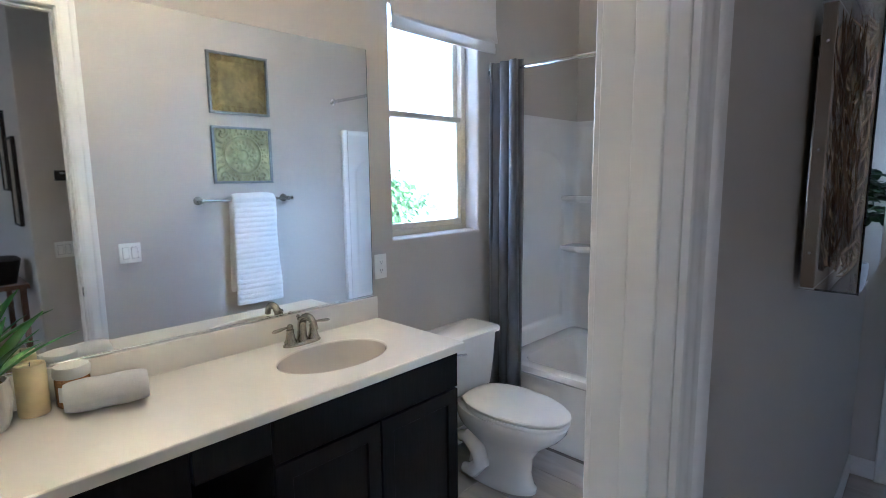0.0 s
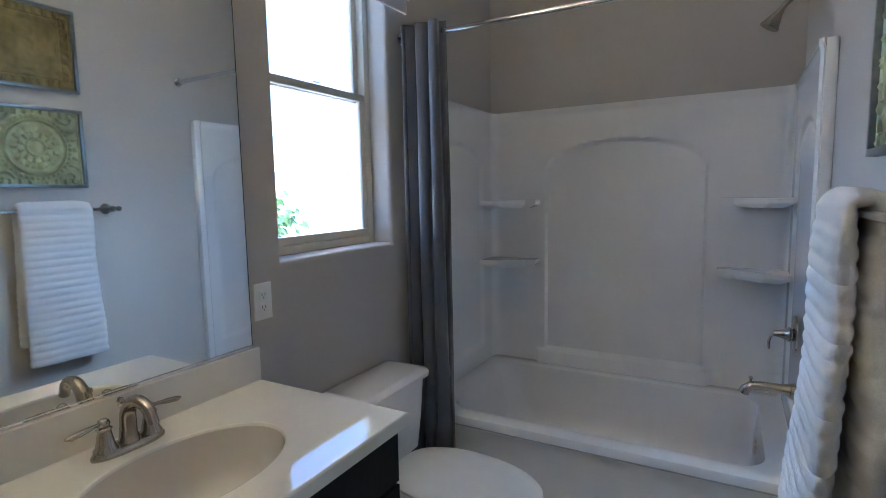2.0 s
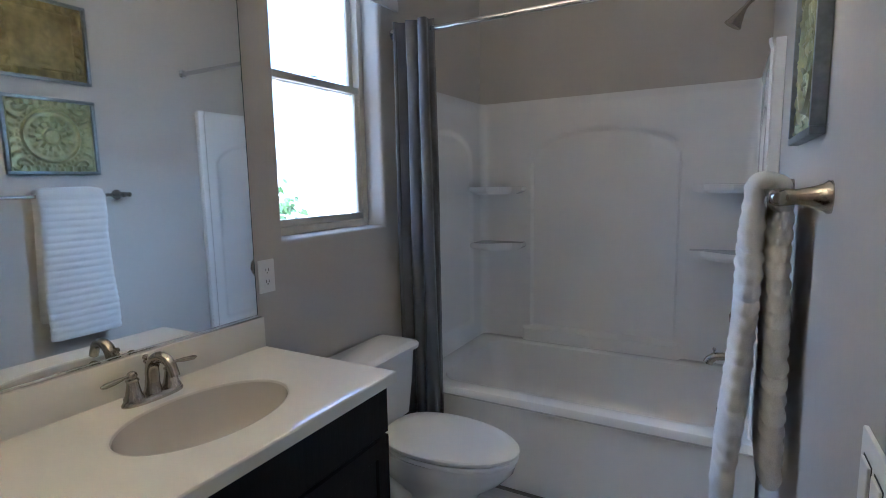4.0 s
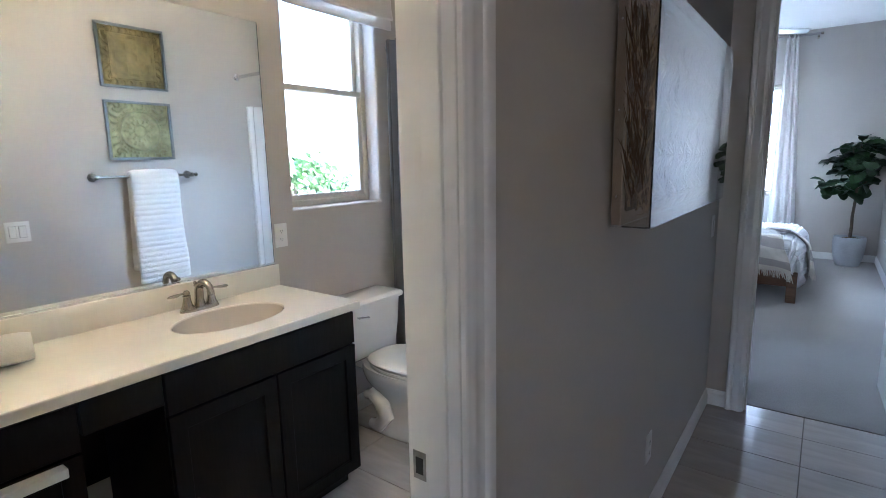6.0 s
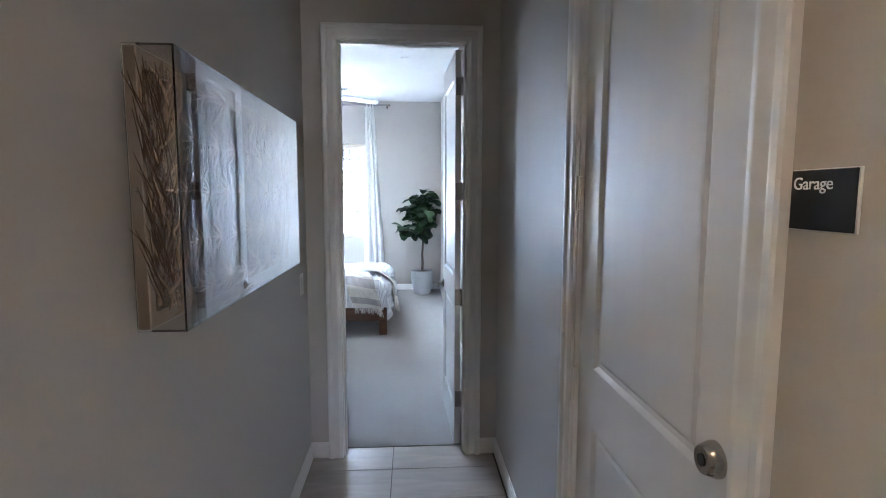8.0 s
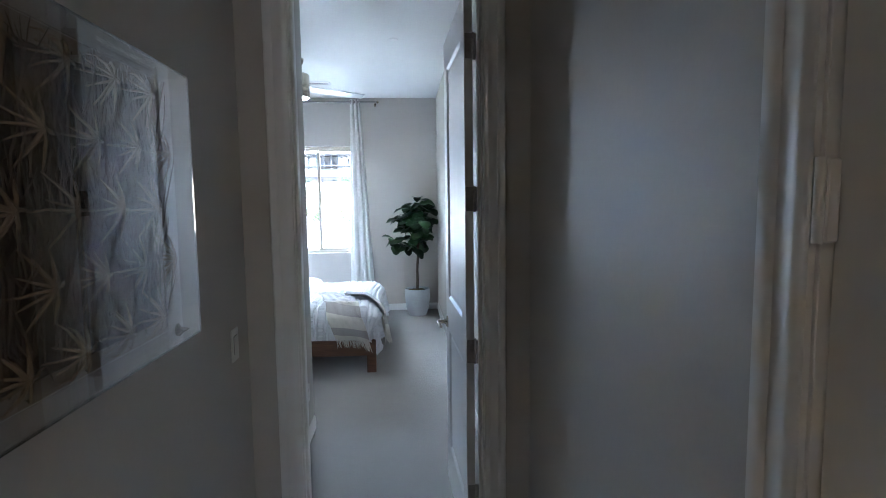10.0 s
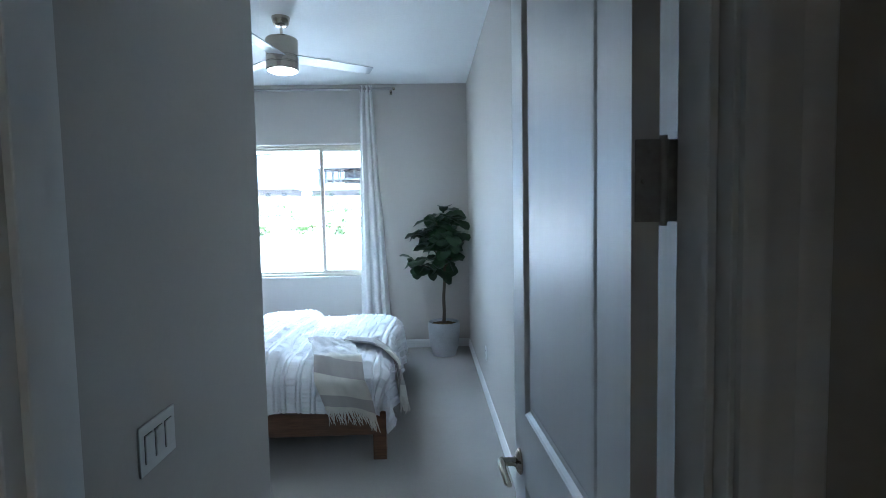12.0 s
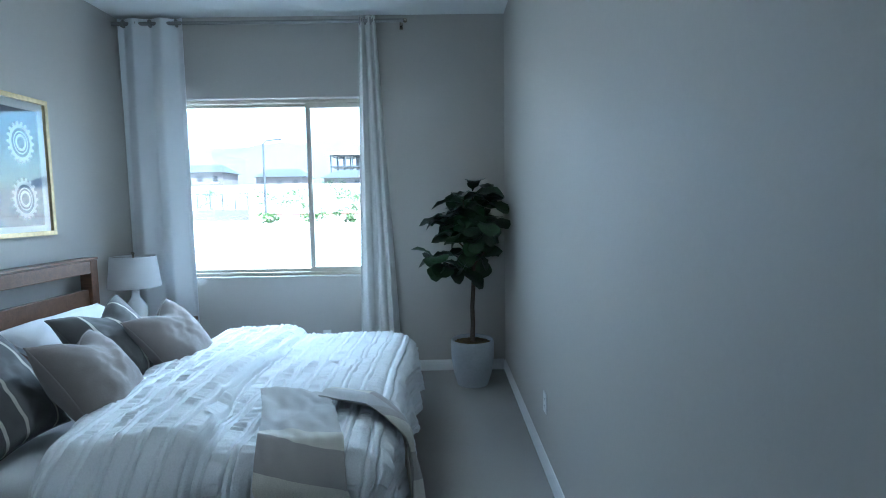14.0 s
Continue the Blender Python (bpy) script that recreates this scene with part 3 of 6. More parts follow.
plate("outlet", SX, 1.38, 0.33, "x", 1, 1, "white double outlet low on the entry wall", "outlet", "socket")


# ---- the bathroom ----
def tub():
    ob = thing("bathtub", "white alcove bathtub with a moulded apron", "bathtub", at=(0.77, -0.4, 0))
    x0, x1, y0, y1, z = 0.012, 1.543, -0.845, 0.06, 0.449
    ix0, ix1, iy0, iy1 = 0.15, 1.425, -0.752, -0.045

    def rr(a0, a1, b0, b1, r, zz, n=8):
        pts = []
        for cx, cy, s in ((a1 - r, b1 - r, 0), (a0 + r, b1 - r, 90), (a0 + r, b0 + r, 180), (a1 - r, b0 + r, 270)):
            pts += [(cx + r * math.cos(radians(s + 90 * k / n)), cy + r * math.sin(radians(s + 90 * k / n)), zz) for k in range(n + 1)]
        return pts
    rings = [rr(x0, x1, y0 + 0.012, y1, 0.004, 0.0), rr(x0, x1, y0 + 0.012, y1, 0.004, 0.05), rr(x0, x1, y0 + 0.02, y1, 0.004, 0.06), rr(x0, x1, y0 + 0.02, y1, 0.004, 0.395), rr(x0, x1, y0, y1, 0.006, 0.412), rr(x0, x1, y0, y1, 0.008, z - 0.012), rr(x0, x1, y0 + 0.004, y1, 0.008, z - 0.003), rr(x0 + 0.004, x1 - 0.004, y0 + 0.012, y1 - 0.004, 0.008, z),
             rr(ix0 - 0.012, ix1 + 0.012, iy0 - 0.012, iy1 + 0.012, 0.11, z), rr(ix0 - 0.003, ix1 + 0.003, iy0 - 0.003, iy1 + 0.003, 0.105, z - 0.004), rr(ix0, ix1, iy0, iy1, 0.10, z - 0.014),
             rr(ix0 + 0.03, ix1 - 0.012, iy0 + 0.012, iy1 - 0.012, 0.10, 0.30), rr(ix0 + 0.06, ix1 - 0.018, iy0 + 0.03, iy1 - 0.03, 0.11, 0.22), rr(ix0 + 0.11, ix1 - 0.035, iy0 + 0.055, iy1 - 0.055, 0.12, 0.15), rr(ix0 + 0.18, ix1 - 0.08, iy0 + 0.10, iy1 - 0.10, 0.12, 0.115), rr(ix0 + 0.28, ix1 - 0.16, iy0 + 0.16, iy1 - 0.16, 0.1, 0.11)]
    part("basin", loft(rings), M_ACRYLIC_TUB, ob, "", True)
    part("overflow_plate", lathe([(0.0, 0.012), (0.022, 0.012), (0.034, 0.008), (0.036, 0.0), (0.0, 0.0)], (1.411, -0.4, 0.365), "x", 28, None, pose(0, 0, 0, 0, 180, 0)), M_NICKEL, ob, "brushed nickel overflow plate", True)
    part("drain", lathe([(0.0, 0.004), (0.03, 0.003), (0.034, 0.0), (0.0, 0.0)], (1.2, -0.4, 0.111), "z", 24), M_NICKEL, ob, "brushed nickel drain", True)
    return ob


tub()


def surround():
    """A one-piece moulded wall panel on three sides, with arched recesses, a ledge and corner shelves."""
    ob = thing("tub_surround", "glossy white moulded tub surround with corner shelves", "tub surround", at=(0.77, 0.06, 0.45))
    xl, xr, yb, yf, r = 0.03, 1.528, 0.06, -0.805, 0.055
    side, back = yb - r - yf, xr - xl - 2 * r
    arc = math.pi * r / 2
    total = 2 * side + 2 * arc + back

    def spot(s):
        if s < side:
            return Vector((xl, yf + s, 0)), Vector((1, 0, 0)), "left", yf + s
        s -= side
        if s < arc:
            a = s / r
            return Vector((xl + r - r * math.cos(a), yb - r + r * math.sin(a), 0)), Vector((math.cos(a), -math.sin(a), 0)), "corner", 0
        s -= arc
        if s < back:
            return Vector((xl + r + s, yb, 0)), Vector((0, -1, 0)), "back", xl + r + s
        s -= back
        if s < arc:
            a = s / r
            return Vector((xr - r + r * math.sin(a), yb - r + r * math.cos(a), 0)), Vector((-math.sin(a), -math.cos(a), 0)), "corner", 0
        s -= arc
        return Vector((xr, yb - r - s, 0)), Vector((-1, 0, 0)), "right", yb - r - s

    def recess(c, z, mid, half, spring, top, bottom, soft):
        """How far a place lies inside an arch-headed field: 1 inside, 0 outside."""
        d = abs(c - mid) / half
        head = spring + (top - spring) * math.sqrt(max(0.0, 1 - min(1.0, d) ** 2))
        return smoothstep(-soft, soft, half - abs(c - mid)) * smoothstep(-soft, soft, head - z) * smoothstep(-soft, soft, z - bottom)
    z0, z1 = 0.4495, 1.90

    def f(u, v):
        p, n, zone, c = spot(u * total)
        z = z0 + v * (z1 - z0)
        d = 0.0
        if zone == "back":
            d = -0.022 * recess(c, z, 0.765, 0.41, 1.56, 1.712, 0.53, 0.009)
            d += 0.035 * (1 - smoothstep(0.515, 0.53, z)) * smoothstep(0.30, 0.33, c) * (1 - smoothstep(1.19, 1.22, c))
        elif zone in ("left", "right"):
            d = -0.012 * recess(c, z, -0.40, 0.29, 1.56, 1.70, 0.56, 0.012)
            d += 0.012 * smoothstep(-0.766, -0.776, c) - 0.007 * smoothstep(-0.792, -0.800, c)
        d += 0.006 * smoothstep(1.87, 1.885, z)
        q = p + n * d
        q.z = z
        return q
    part("wall_panel", sheet(236, 132, f, 0.006), M_ACRYLIC_TUB, ob, "", True)
    for a in ((0.0008, xl + 0.006, yf - 0.001, yf + 0.012), (xr - 0.006, BX1 - 0.0008, yf - 0.001, yf + 0.012)):
        part("edge_flange", box(*a, 0.4495, 1.9, 0.004, 2), M_ACRYLIC_TUB, ob, "", True)
    for a in ((0.0008, xl, yf + 0.0125, yb), (xr, BX1 - 0.0008, yf + 0.0125, yb), (0.0008, BX1 - 0.0008, yb, BY1 - 0.0008)):
        part("top_flange", box(*a, 1.885, 1.8985, 0.002, 1), M_ACRYLIC_TUB, ob, "", True)
    for zt in (1.398, 1.058):
        for left in (True, False):
            pts = [(xl, yb + 0.004), (xl, -0.135), (0.135, -0.125), (0.265, -0.035), (0.325, -0.03), (0.325, yb + 0.004)]
            if not left:
                pts = [(xl + xr - px, py) for px, py in pts][::-1]
            n = len(pts)
            cx, cy = sum(p[0] for p in pts) / n, sum(p[1] for p in pts) / n

            def ring(k, z):
                return [(cx + (px - cx) * k, cy + (py - cy) * k, z) for px, py in pts]
            part("corner_shelf", loft([ring(0.72, zt - 0.045), ring(0.95, zt - 0.03), ring(1.0, zt - 0.022), ring(1.0, zt - 0.005), ring(0.975, zt)]), M_ACRYLIC_TUB, ob)
    return ob


surround()


def shower_fittings():
    xw = 1.5285 - 0.001
    v = thing("shower_valve", "brushed nickel shower valve with a lever handle", "shower valve", at=(xw, -0.4, 0.86))
    turn = pose(0, 0, 0, 0, 180, 0)
    part("escutcheon", lathe([(0.0, -0.004), (0.075, -0.004), (0.078, 0.002), (0.074, 0.007), (0.03, 0.011), (0.026, 0.014), (0.0, 0.014)], (xw, -0.4, 0.86), "x", 40, None, turn), M_NICKEL, v, "", True)
    part("handle_hub", lathe([(0.024, 0.012), (0.024, 0.018), (0.030, 0.024), (0.024, 0.032), (0.017, 0.05), (0.013, 0.066), (0.012, 0.075), (0.0, 0.078)], (xw, -0.4, 0.86), "x", 24, None, turn), M_NICKEL, v, "", True)
    part("lever", tube([(xw - 0.07, -0.4, 0.862), (xw - 0.085, -0.402, 0.85), (xw - 0.092, -0.405, 0.825), (xw - 0.09, -0.408, 0.795)], 0.007, 10, None, True, [0.008, 0.006, 0.0085, 0.006], 0.7), M_NICKEL, v, "", True)
    s = thing("tub_spout", "brushed nickel tub spout with a diverter knob", "tub spout", at=(xw, -0.4, 0.63))
    part("spout", tube([(xw + 0.004, -0.4, 0.628), (xw - 0.01, -0.4, 0.629), (xw - 0.012, -0.4, 0.63), (xw - 0.05, -0.4, 0.632), (xw - 0.11, -0.4, 0.634), (xw - 0.145, -0.4, 0.629), (xw - 0.165, -0.4, 0.612), (xw - 0.172, -0.4, 0.595)], 0.02, 18, None, True, [0.034, 0.032, 0.027, 0.020, 0.018, 0.019, 0.020, 0.021]), M_NICKEL, s, "", True)
    part("diverter_knob", lathe([(0.004, 0.0), (0.004, 0.012), (0.0075, 0.016), (0.0085, 0.021), (0.006, 0.026), (0.0, 0.027)], (xw - 0.148, -0.4, 0.643), "z", 14), M_NICKEL, s, "", True)
    h = thing("shower_fixture", "brushed nickel shower head on a curved arm", "shower", at=(1.53, -0.4, 2.14))
    part("flange", lathe([(0.0, 0.0), (0.03, 0.0), (0.028, 0.006), (0.014, 0.012), (0.0, 0.012)], (BX1 - 0.0005, -0.4, 2.155), "x", 24, None, turn), M_NICKEL, h, "", True)
    part("arm", tube([(BX1 - 0.004, -0.4, 2.155), (1.50, -0.4, 2.16), (1.465, -0.4, 2.155), (1.44, -0.4, 2.135), (1.425, -0.4, 2.115)], 0.0095, 12), M_NICKEL, h, "", True)
    part("head", lathe([(0.0, 0.012), (0.012, 0.012), (0.014, 0.0), (0.017, -0.012), (0.022, -0.022), (0.029, -0.045), (0.035, -0.055), (0.035, -0.062), (0.0, -0.06)], (1.418, -0.4, 2.105), "z", 28, None, pose(0, 0, 0, 0, 32, 0)), M_NICKEL, h, "", True)


shower_fittings()

# curtain and rod
rod = thing("shower_rod", "polished chrome shower curtain rod across the tub", "curtain rod", at=(0.0, -0.865, 2.112))
part("bar", tube([(0.003, -0.865, 2.112), (BX1 - 0.003, -0.865, 2.112)], 0.0125, 16), M_CHROME, rod, "", True)
for x, s in ((0.0005, 0), (BX1 - 0.0005, 180)):
    part("flange", lathe([(0.0, 0.0), (0.026, 0.0), (0.026, 0.006), (0.017, 0.016), (0.0, 0.016)], (x, -0.865, 2.112), "x", 24, None, pose(0, 0, 0, 0, s, 0)), M_CHROME, rod, "", True)


def bunched(name, x0, x1, y, z0, z1, folds, depth, material, flare=0.0, shift=0.0, seed=1.0, amp=0.45, slices=(150, 46)):
    """A gathered curtain: folds across its width, freer towards its hem."""
    def f(u, v):
        z = z1 + (z0 - z1) * v
        ph = 2 * math.pi * folds * (u + 0.02 * math.sin(5 * u + seed))
        k = 0.75 + 0.25 * v
        w = (x1 - x0) * (1 + flare * v)
        cx = (x0 + x1) / 2 + shift * v
        x = cx + (u - 0.5) * w + amp * w / folds * 0.5 * math.sin(2 * ph + seed) * k
        yy = y + depth * k * math.sin(ph + 0.6 * math.sin(2.2 * v + seed * u * 3)) + 0.006 * noise.noise((u * 9, v * 5, seed))
        return (x, yy, z + 0.004 * math.sin(ph * 1.0))
    return sheet(slices[0], slices[1], f, 0.0022)


sc = thing("shower_curtain", "grey satin shower curtain drawn to the wall", "shower curtain", at=(0.12, -0.885, 0.1))
part("cloth", bunched("cloth", 0.022, 0.222, -0.90, 0.09, 2.15, 3.4, 0.042, M_CURTAIN, 0.10, 0.012, 1.7), M_CURTAIN, sc, "", True)
for k in range(8):
    b = bmesh.new()
    bmesh.ops.create_cone(b, cap_ends=False, segments=20, radius1=0.018, radius2=0.018, depth=0.004)
    bmesh.ops.transform(b, matrix=pose(0.045 + 0.0235 * k, -0.865, 2.112, 0, 90, 0), verts=b.verts)
    part("grommet", b, M_CHROME, sc)


# toilet
def toilet(cy):
    ob = thing("toilet", "white two-piece toilet with its lid closed", "toilet", at=(0.4, cy, 0))

    def egg(a0, a1, half, z, n=40, sq=2.2):
        """An elongated outline from a0 (back) to a1 (front)."""
        pts = []
        for k in range(n):
            t = 2 * math.pi * k / n
            c, s = math.cos(t), math.sin(t)
            mid = a0 + (a1 - a0) * 0.42
            x = mid + (c * (a1 - mid) if c > 0 else c * (mid - a0))
            e = 1.0 if c > 0 else 2 / 3.0
            pts.append((x, cy + half * math.copysign(abs(s) ** e, s), z))
        return pts
    part("bowl", loft([egg(0.19, 0.60, 0.105, 0.004), egg(0.19, 0.60, 0.105, 0.02), egg(0.20, 0.585, 0.095, 0.035), egg(0.21, 0.57, 0.088, 0.10), egg(0.21, 0.58, 0.09, 0.18), egg(0.20, 0.63, 0.115, 0.245), egg(0.17, 0.71, 0.16, 0.305), egg(0.16, 0.75, 0.178, 0.35), egg(0.16, 0.758, 0.182, 0.378), egg(0.165, 0.752, 0.178, 0.39)]), M_PORCELAIN, ob, "", True)
    b = bmesh.new()
    for s in (-1, 1):
        b = tube([(0.20, cy + s * 0.085, 0.20), (0.27, cy + s * 0.112, 0.235), (0.33, cy + s * 0.112, 0.19), (0.35, cy + s * 0.105, 0.12), (0.30, cy + s * 0.108, 0.06), (0.24, cy + s * 0.10, 0.045)], 0.04, 14, b, True, [0.03, 0.04, 0.043, 0.042, 0.04, 0.03])
    part("trapway", b, M_PORCELAIN, ob, "", True)
    part("seat", loft([egg(0.225, 0.762, 0.178, 0.393), egg(0.222, 0.766, 0.183, 0.398), egg(0.222, 0.766, 0.183, 0.408), egg(0.225, 0.762, 0.18, 0.412)]), M_PLATE, ob, "", True)
    part("lid", loft([egg(0.21, 0.765, 0.18, 0.4165), egg(0.207, 0.769, 0.184, 0.421), egg(0.207, 0.769, 0.184, 0.430), egg(0.213, 0.762, 0.178, 0.436), egg(0.26, 0.70, 0.135, 0.440)]), M_PLATE, ob, "", True)
    part("seat_hinge", box(0.195, 0.225, cy - 0.085, cy + 0.085, 0.391, 0.414, 0.006, 3), M_PLATE, ob, "", True)

    def tank_ring(z, d, w):
        r = 0.035
        pts = []
        for cx, cyy, s in ((0.018 + d - r, cy + w - r, 0), (0.018 + 0.012, cy + w - 0.012, 90), (0.018 + 0.012, cy - w + 0.012, 180), (0.018 + d - r, cy - w + r, 270)):
            q = r if s in (0, 270) else 0.012
            pts += [(cx + q * math.cos(radians(s + 15 * k)), cyy + q * math.sin(radians(s + 15 * k)), z) for k in range(7)]
        return pts
    part("tank", loft([tank_ring(0.392, 0.15, 0.17), tank_ring(0.41, 0.17, 0.188), tank_ring(0.55, 0.182, 0.20), tank_ring(0.70, 0.19, 0.208)]), M_PORCELAIN, ob, "", True)
    part("tank_lid", loft([tank_ring(0.701, 0.196, 0.213), tank_ring(0.706, 0.208, 0.222), tank_ring(0.722, 0.21, 0.224), tank_ring(0.733, 0.202, 0.217), tank_ring(0.738, 0.18, 0.195)]), M_PORCELAIN, ob, "", True)
    part("deck", box(0.05, 0.24, cy - 0.10, cy + 0.10, 0.345, 0.392, 0.012, 3), M_PORCELAIN, ob, "", True)
    part("flush_lever", tube([(0.212, cy - 0.15, 0.655), (0.226, cy - 0.15, 0.655), (0.232, cy - 0.135, 0.653), (0.234, cy - 0.085, 0.645)], 0.006, 10), M_CHROME, ob, "chrome flush lever", True)
    return ob


toilet(-1.262)


# vanity
def shaker(parent, name, y0, y1, z0, z1, x):
    b = slab_with_holes(y0, y1, z0, z1, x, x + 0.019, [(y0 + 0.055, y1 - 0.055, z0 + 0.055, z1 - 0.055)] if z1 - z0 > 0.25 else [], "x")
    d = part(name, soften(b, lambda e: e.calc_length() > 0.08, 0.0012, 1), M_ESPRESSO, parent)
    if z1 - z0 > 0.25:
        part("panel", box(x + 0.002, x + 0.009, y0 + 0.05, y1 - 0.05, z0 + 0.05, z1 - 0.05), M_ESPRESSO, d)
    return d


def vanity(y0, y1, doors, name, label):
    ob = thing(name, label, "vanity", "bathroom vanity units", (0.27, (y0 + y1) / 2, 0))
    # an open-topped box, so that the basin hangs inside it
    for nm, a in (("side_panel", (0.004, 0.525, y0 + 0.001, y0 + 0.018, 0.095, 0.842)), ("side_panel", (0.004, 0.525, y1 - 0.018, y1 - 0.001, 0.095, 0.842)), ("back_panel", (0.004, 0.018, y0 + 0.0185, y1 - 0.0185, 0.095, 0.842)), ("bottom_panel", (0.0185, 0.505, y0 + 0.0185, y1 - 0.0185, 0.095, 0.113)), ("face_frame", (0.5055, 0.525, y0 + 0.0185, y1 - 0.0185, 0.095, 0.842))):
        part(nm, box(*a, 0.0012, 1), M_ESPRESSO, ob)
    part("toe_kick", box(0.01, 0.455, y0 + 0.003, y1 - 0.003, 0.001, 0.0945), M_DARKGAP, ob)
    n = doors
    w = (y1 - y0) / n
    shaker(ob, "drawer_front", y0 + 0.004, y1 - 0.004, 0.695, 0.832, 0.5255)
    for k in range(n):
        shaker(ob, "door", y0 + w * k + 0.004, y0 + w * (k + 1) - 0.004, 0.104, 0.685, 0.5255)
    return ob


vanity(-2.56, -1.752, 2, "sink_cabinet", "espresso stained sink cabinet with two shaker doors")
vanity(-3.545, -2.79, 2, "vanity_cabinet", "espresso stained vanity cabinet with shaker fronts")


ap = thing("knee_cabinet", "espresso stained drawer front across the knee gap", "drawer", at=(0.53, -2.675, 0.76))
part("apron", box(0.50, 0.5445, -2.786, -2.564, 0.735, 0.838, 0.0015, 1), M_ESPRESSO, ap)
part("rear_rail", box(0.004, 0.03, -2.786, -2.564, 0.3, 0.838, 0.0015, 1), M_ESPRESSO, ap)
# plain pale strip standing out from the cabinet front below the drawer
part("drawer_box", box(0.546, 0.585, -3.4, -2.84, 0.655, 0.683, 0.003, 2), M_PLATE, ap, "plain pale strip along the cabinet front")


def countertop():
    ob = thing("washbasin_counter", "cream cultured marble vanity top with an oval basin", "counter", at=(0.3, -2.2, 0.845))
    x0, x1, y0, y1 = 0.0215, 0.567, -3.553, -1.735
    cx, cy, a, b_ = 0.302, -2.175, 0.150, 0.220
    n = 96
    angs = sorted([2 * math.pi * k / n for k in range(n)] + [math.atan2(py - cy, px - cx) % (2 * math.pi) for px in (x0, x1) for py in (y0, y1)])

    def outer(z, g=0.0):
        pts = []
        for t in angs:
            c, s = math.cos(t), math.sin(t)
            k = min(((x1 - g - cx) / c if c > 1e-9 else (x0 - cx) / c if c < -1e-9 else 1e9), ((y1 - g - cy) / s if s > 1e-9 else (y0 - cy) / s if s < -1e-9 else 1e9))
            pts.append((cx + c * k, cy + s * k, z))
        return pts

    def oval(k, z):
        return [(cx + a * k * math.cos(t), cy + b_ * k * math.sin(t), z) for t in angs]
    part("slab", loft([outer(0.8455), outer(0.875), outer(0.8785, 0.002), outer(0.88, 0.005), oval(1.035, 0.88), oval(1.01, 0.8785), oval(0.995, 0.873)], None, False, False), M_COUNTER, ob)
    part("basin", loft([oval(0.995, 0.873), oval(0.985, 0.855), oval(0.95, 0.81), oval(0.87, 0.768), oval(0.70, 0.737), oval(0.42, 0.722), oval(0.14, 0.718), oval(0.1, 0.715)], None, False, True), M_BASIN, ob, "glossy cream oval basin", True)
    part("drain", lathe([(0.0, 0.012), (0.017, 0.012), (0.019, 0.007), (0.022, 0.006), (0.029, 0.005), (0.033, 0.0)], (cx, cy, 0.719), "z", 28), M_NICKEL, ob, "brushed nickel drain with its stopper", True)
    part("backsplash", box(0.0006, 0.0212, y0, y1, 0.8455, 0.983, 0.003, 2), M_COUNTER, ob, "", True)
    return ob


countertop()


def faucet(x, y, z):
    ob = thing("faucet", "brushed nickel two-handle faucet behind the basin", "faucet", at=(x, y, z))

    def oval(k, h, a=0.028, b_=0.083):
        return [(x + a * k * math.cos(t), y + b_ * k * math.copysign(abs(math.sin(t)) ** 0.8, math.sin(t)), z + h) for t in (2 * math.pi * i / 40 for i in range(40))]
    part("base", loft([oval(1.0, 0.0), oval(1.0, 0.007), oval(0.93, 0.014), oval(0.86, 0.017)]), M_NICKEL, ob, "", True)
    for s in (-1, 1):
        yy = y + s * 0.051
        part("handle_base", lathe([(0.025, 0.012), (0.025, 0.018), (0.020, 0.026), (0.016, 0.045), (0.0135, 0.06), (0.016, 0.064), (0.016, 0.067), (0.011, 0.070), (0.013, 0.077), (0.011, 0.084), (0.006, 0.088), (0.0, 0.089)], (x, yy, z), "z", 24), M_NICKEL, ob, "", True)
        part("handle", tube([(x, yy, z + 0.077), (x + 0.002, yy + s * 0.02, z + 0.078), (x + 0.003, yy + s * 0.045, z + 0.075), (x + 0.004, yy + s * 0.068, z + 0.073), (x + 0.004, yy + s * 0.078, z + 0.073)], 0.006, 12, None, True, [0.005, 0.0055, 0.0085, 0.009, 0.004], 0.75), M_NICKEL, ob, "", True)
    part("spout_foot", lathe([(0.024, 0.012), (0.022, 0.02), (0.019, 0.034), (0.0175, 0.05)], (x, y, z), "z", 24), M_NICKEL, ob, "", True)
    pts = [(x + 0.002, y, z + 0.045)] + [(x + 0.052 - 0.050 * math.cos(radians(k)), y, z + 0.07 + 0.048 * math.sin(radians(k))) for k in range(0, 150, 15)] + [(x + 0.101, y, z + 0.075)]
    part("spout", tube(pts, 0.0145, 18, None, True, [0.0175] + [0.0175 - 0.0005 * k for k in range(10)] + [0.0125]), M_NICKEL, ob, "", True)
    part("lift_knob", lathe([(0.003, 0.0), (0.003, 0.03), (0.007, 0.036), (0.0045, 0.04), (0.008, 0.046), (0.006, 0.053), (0.0, 0.055)], (x - 0.022, y, z + 0.06), "z", 14), M_NICKEL, ob, "", True)
    part("lift_rod", tube([(x - 0.022, y, z + 0.01), (x - 0.022, y, z + 0.062)], 0.003, 8), M_NICKEL, ob)
    return ob


faucet(0.094, -2.185, 0.88)

mir = thing("wall_mirror", "large frameless mirror above the vanity", "mirror", at=(0.003, -2.6, 0.99))
part("glass", box(0.0012, 0.0062, -3.54, -1.752, 0.992, 2.095), M_MIRROR, mir)
part("channel", box(0.0008, 0.0095, -3.54, -1.752, 0.9845, 0.991, 0.001, 1), M_CHROME, mir, "thin chrome bottom channel")
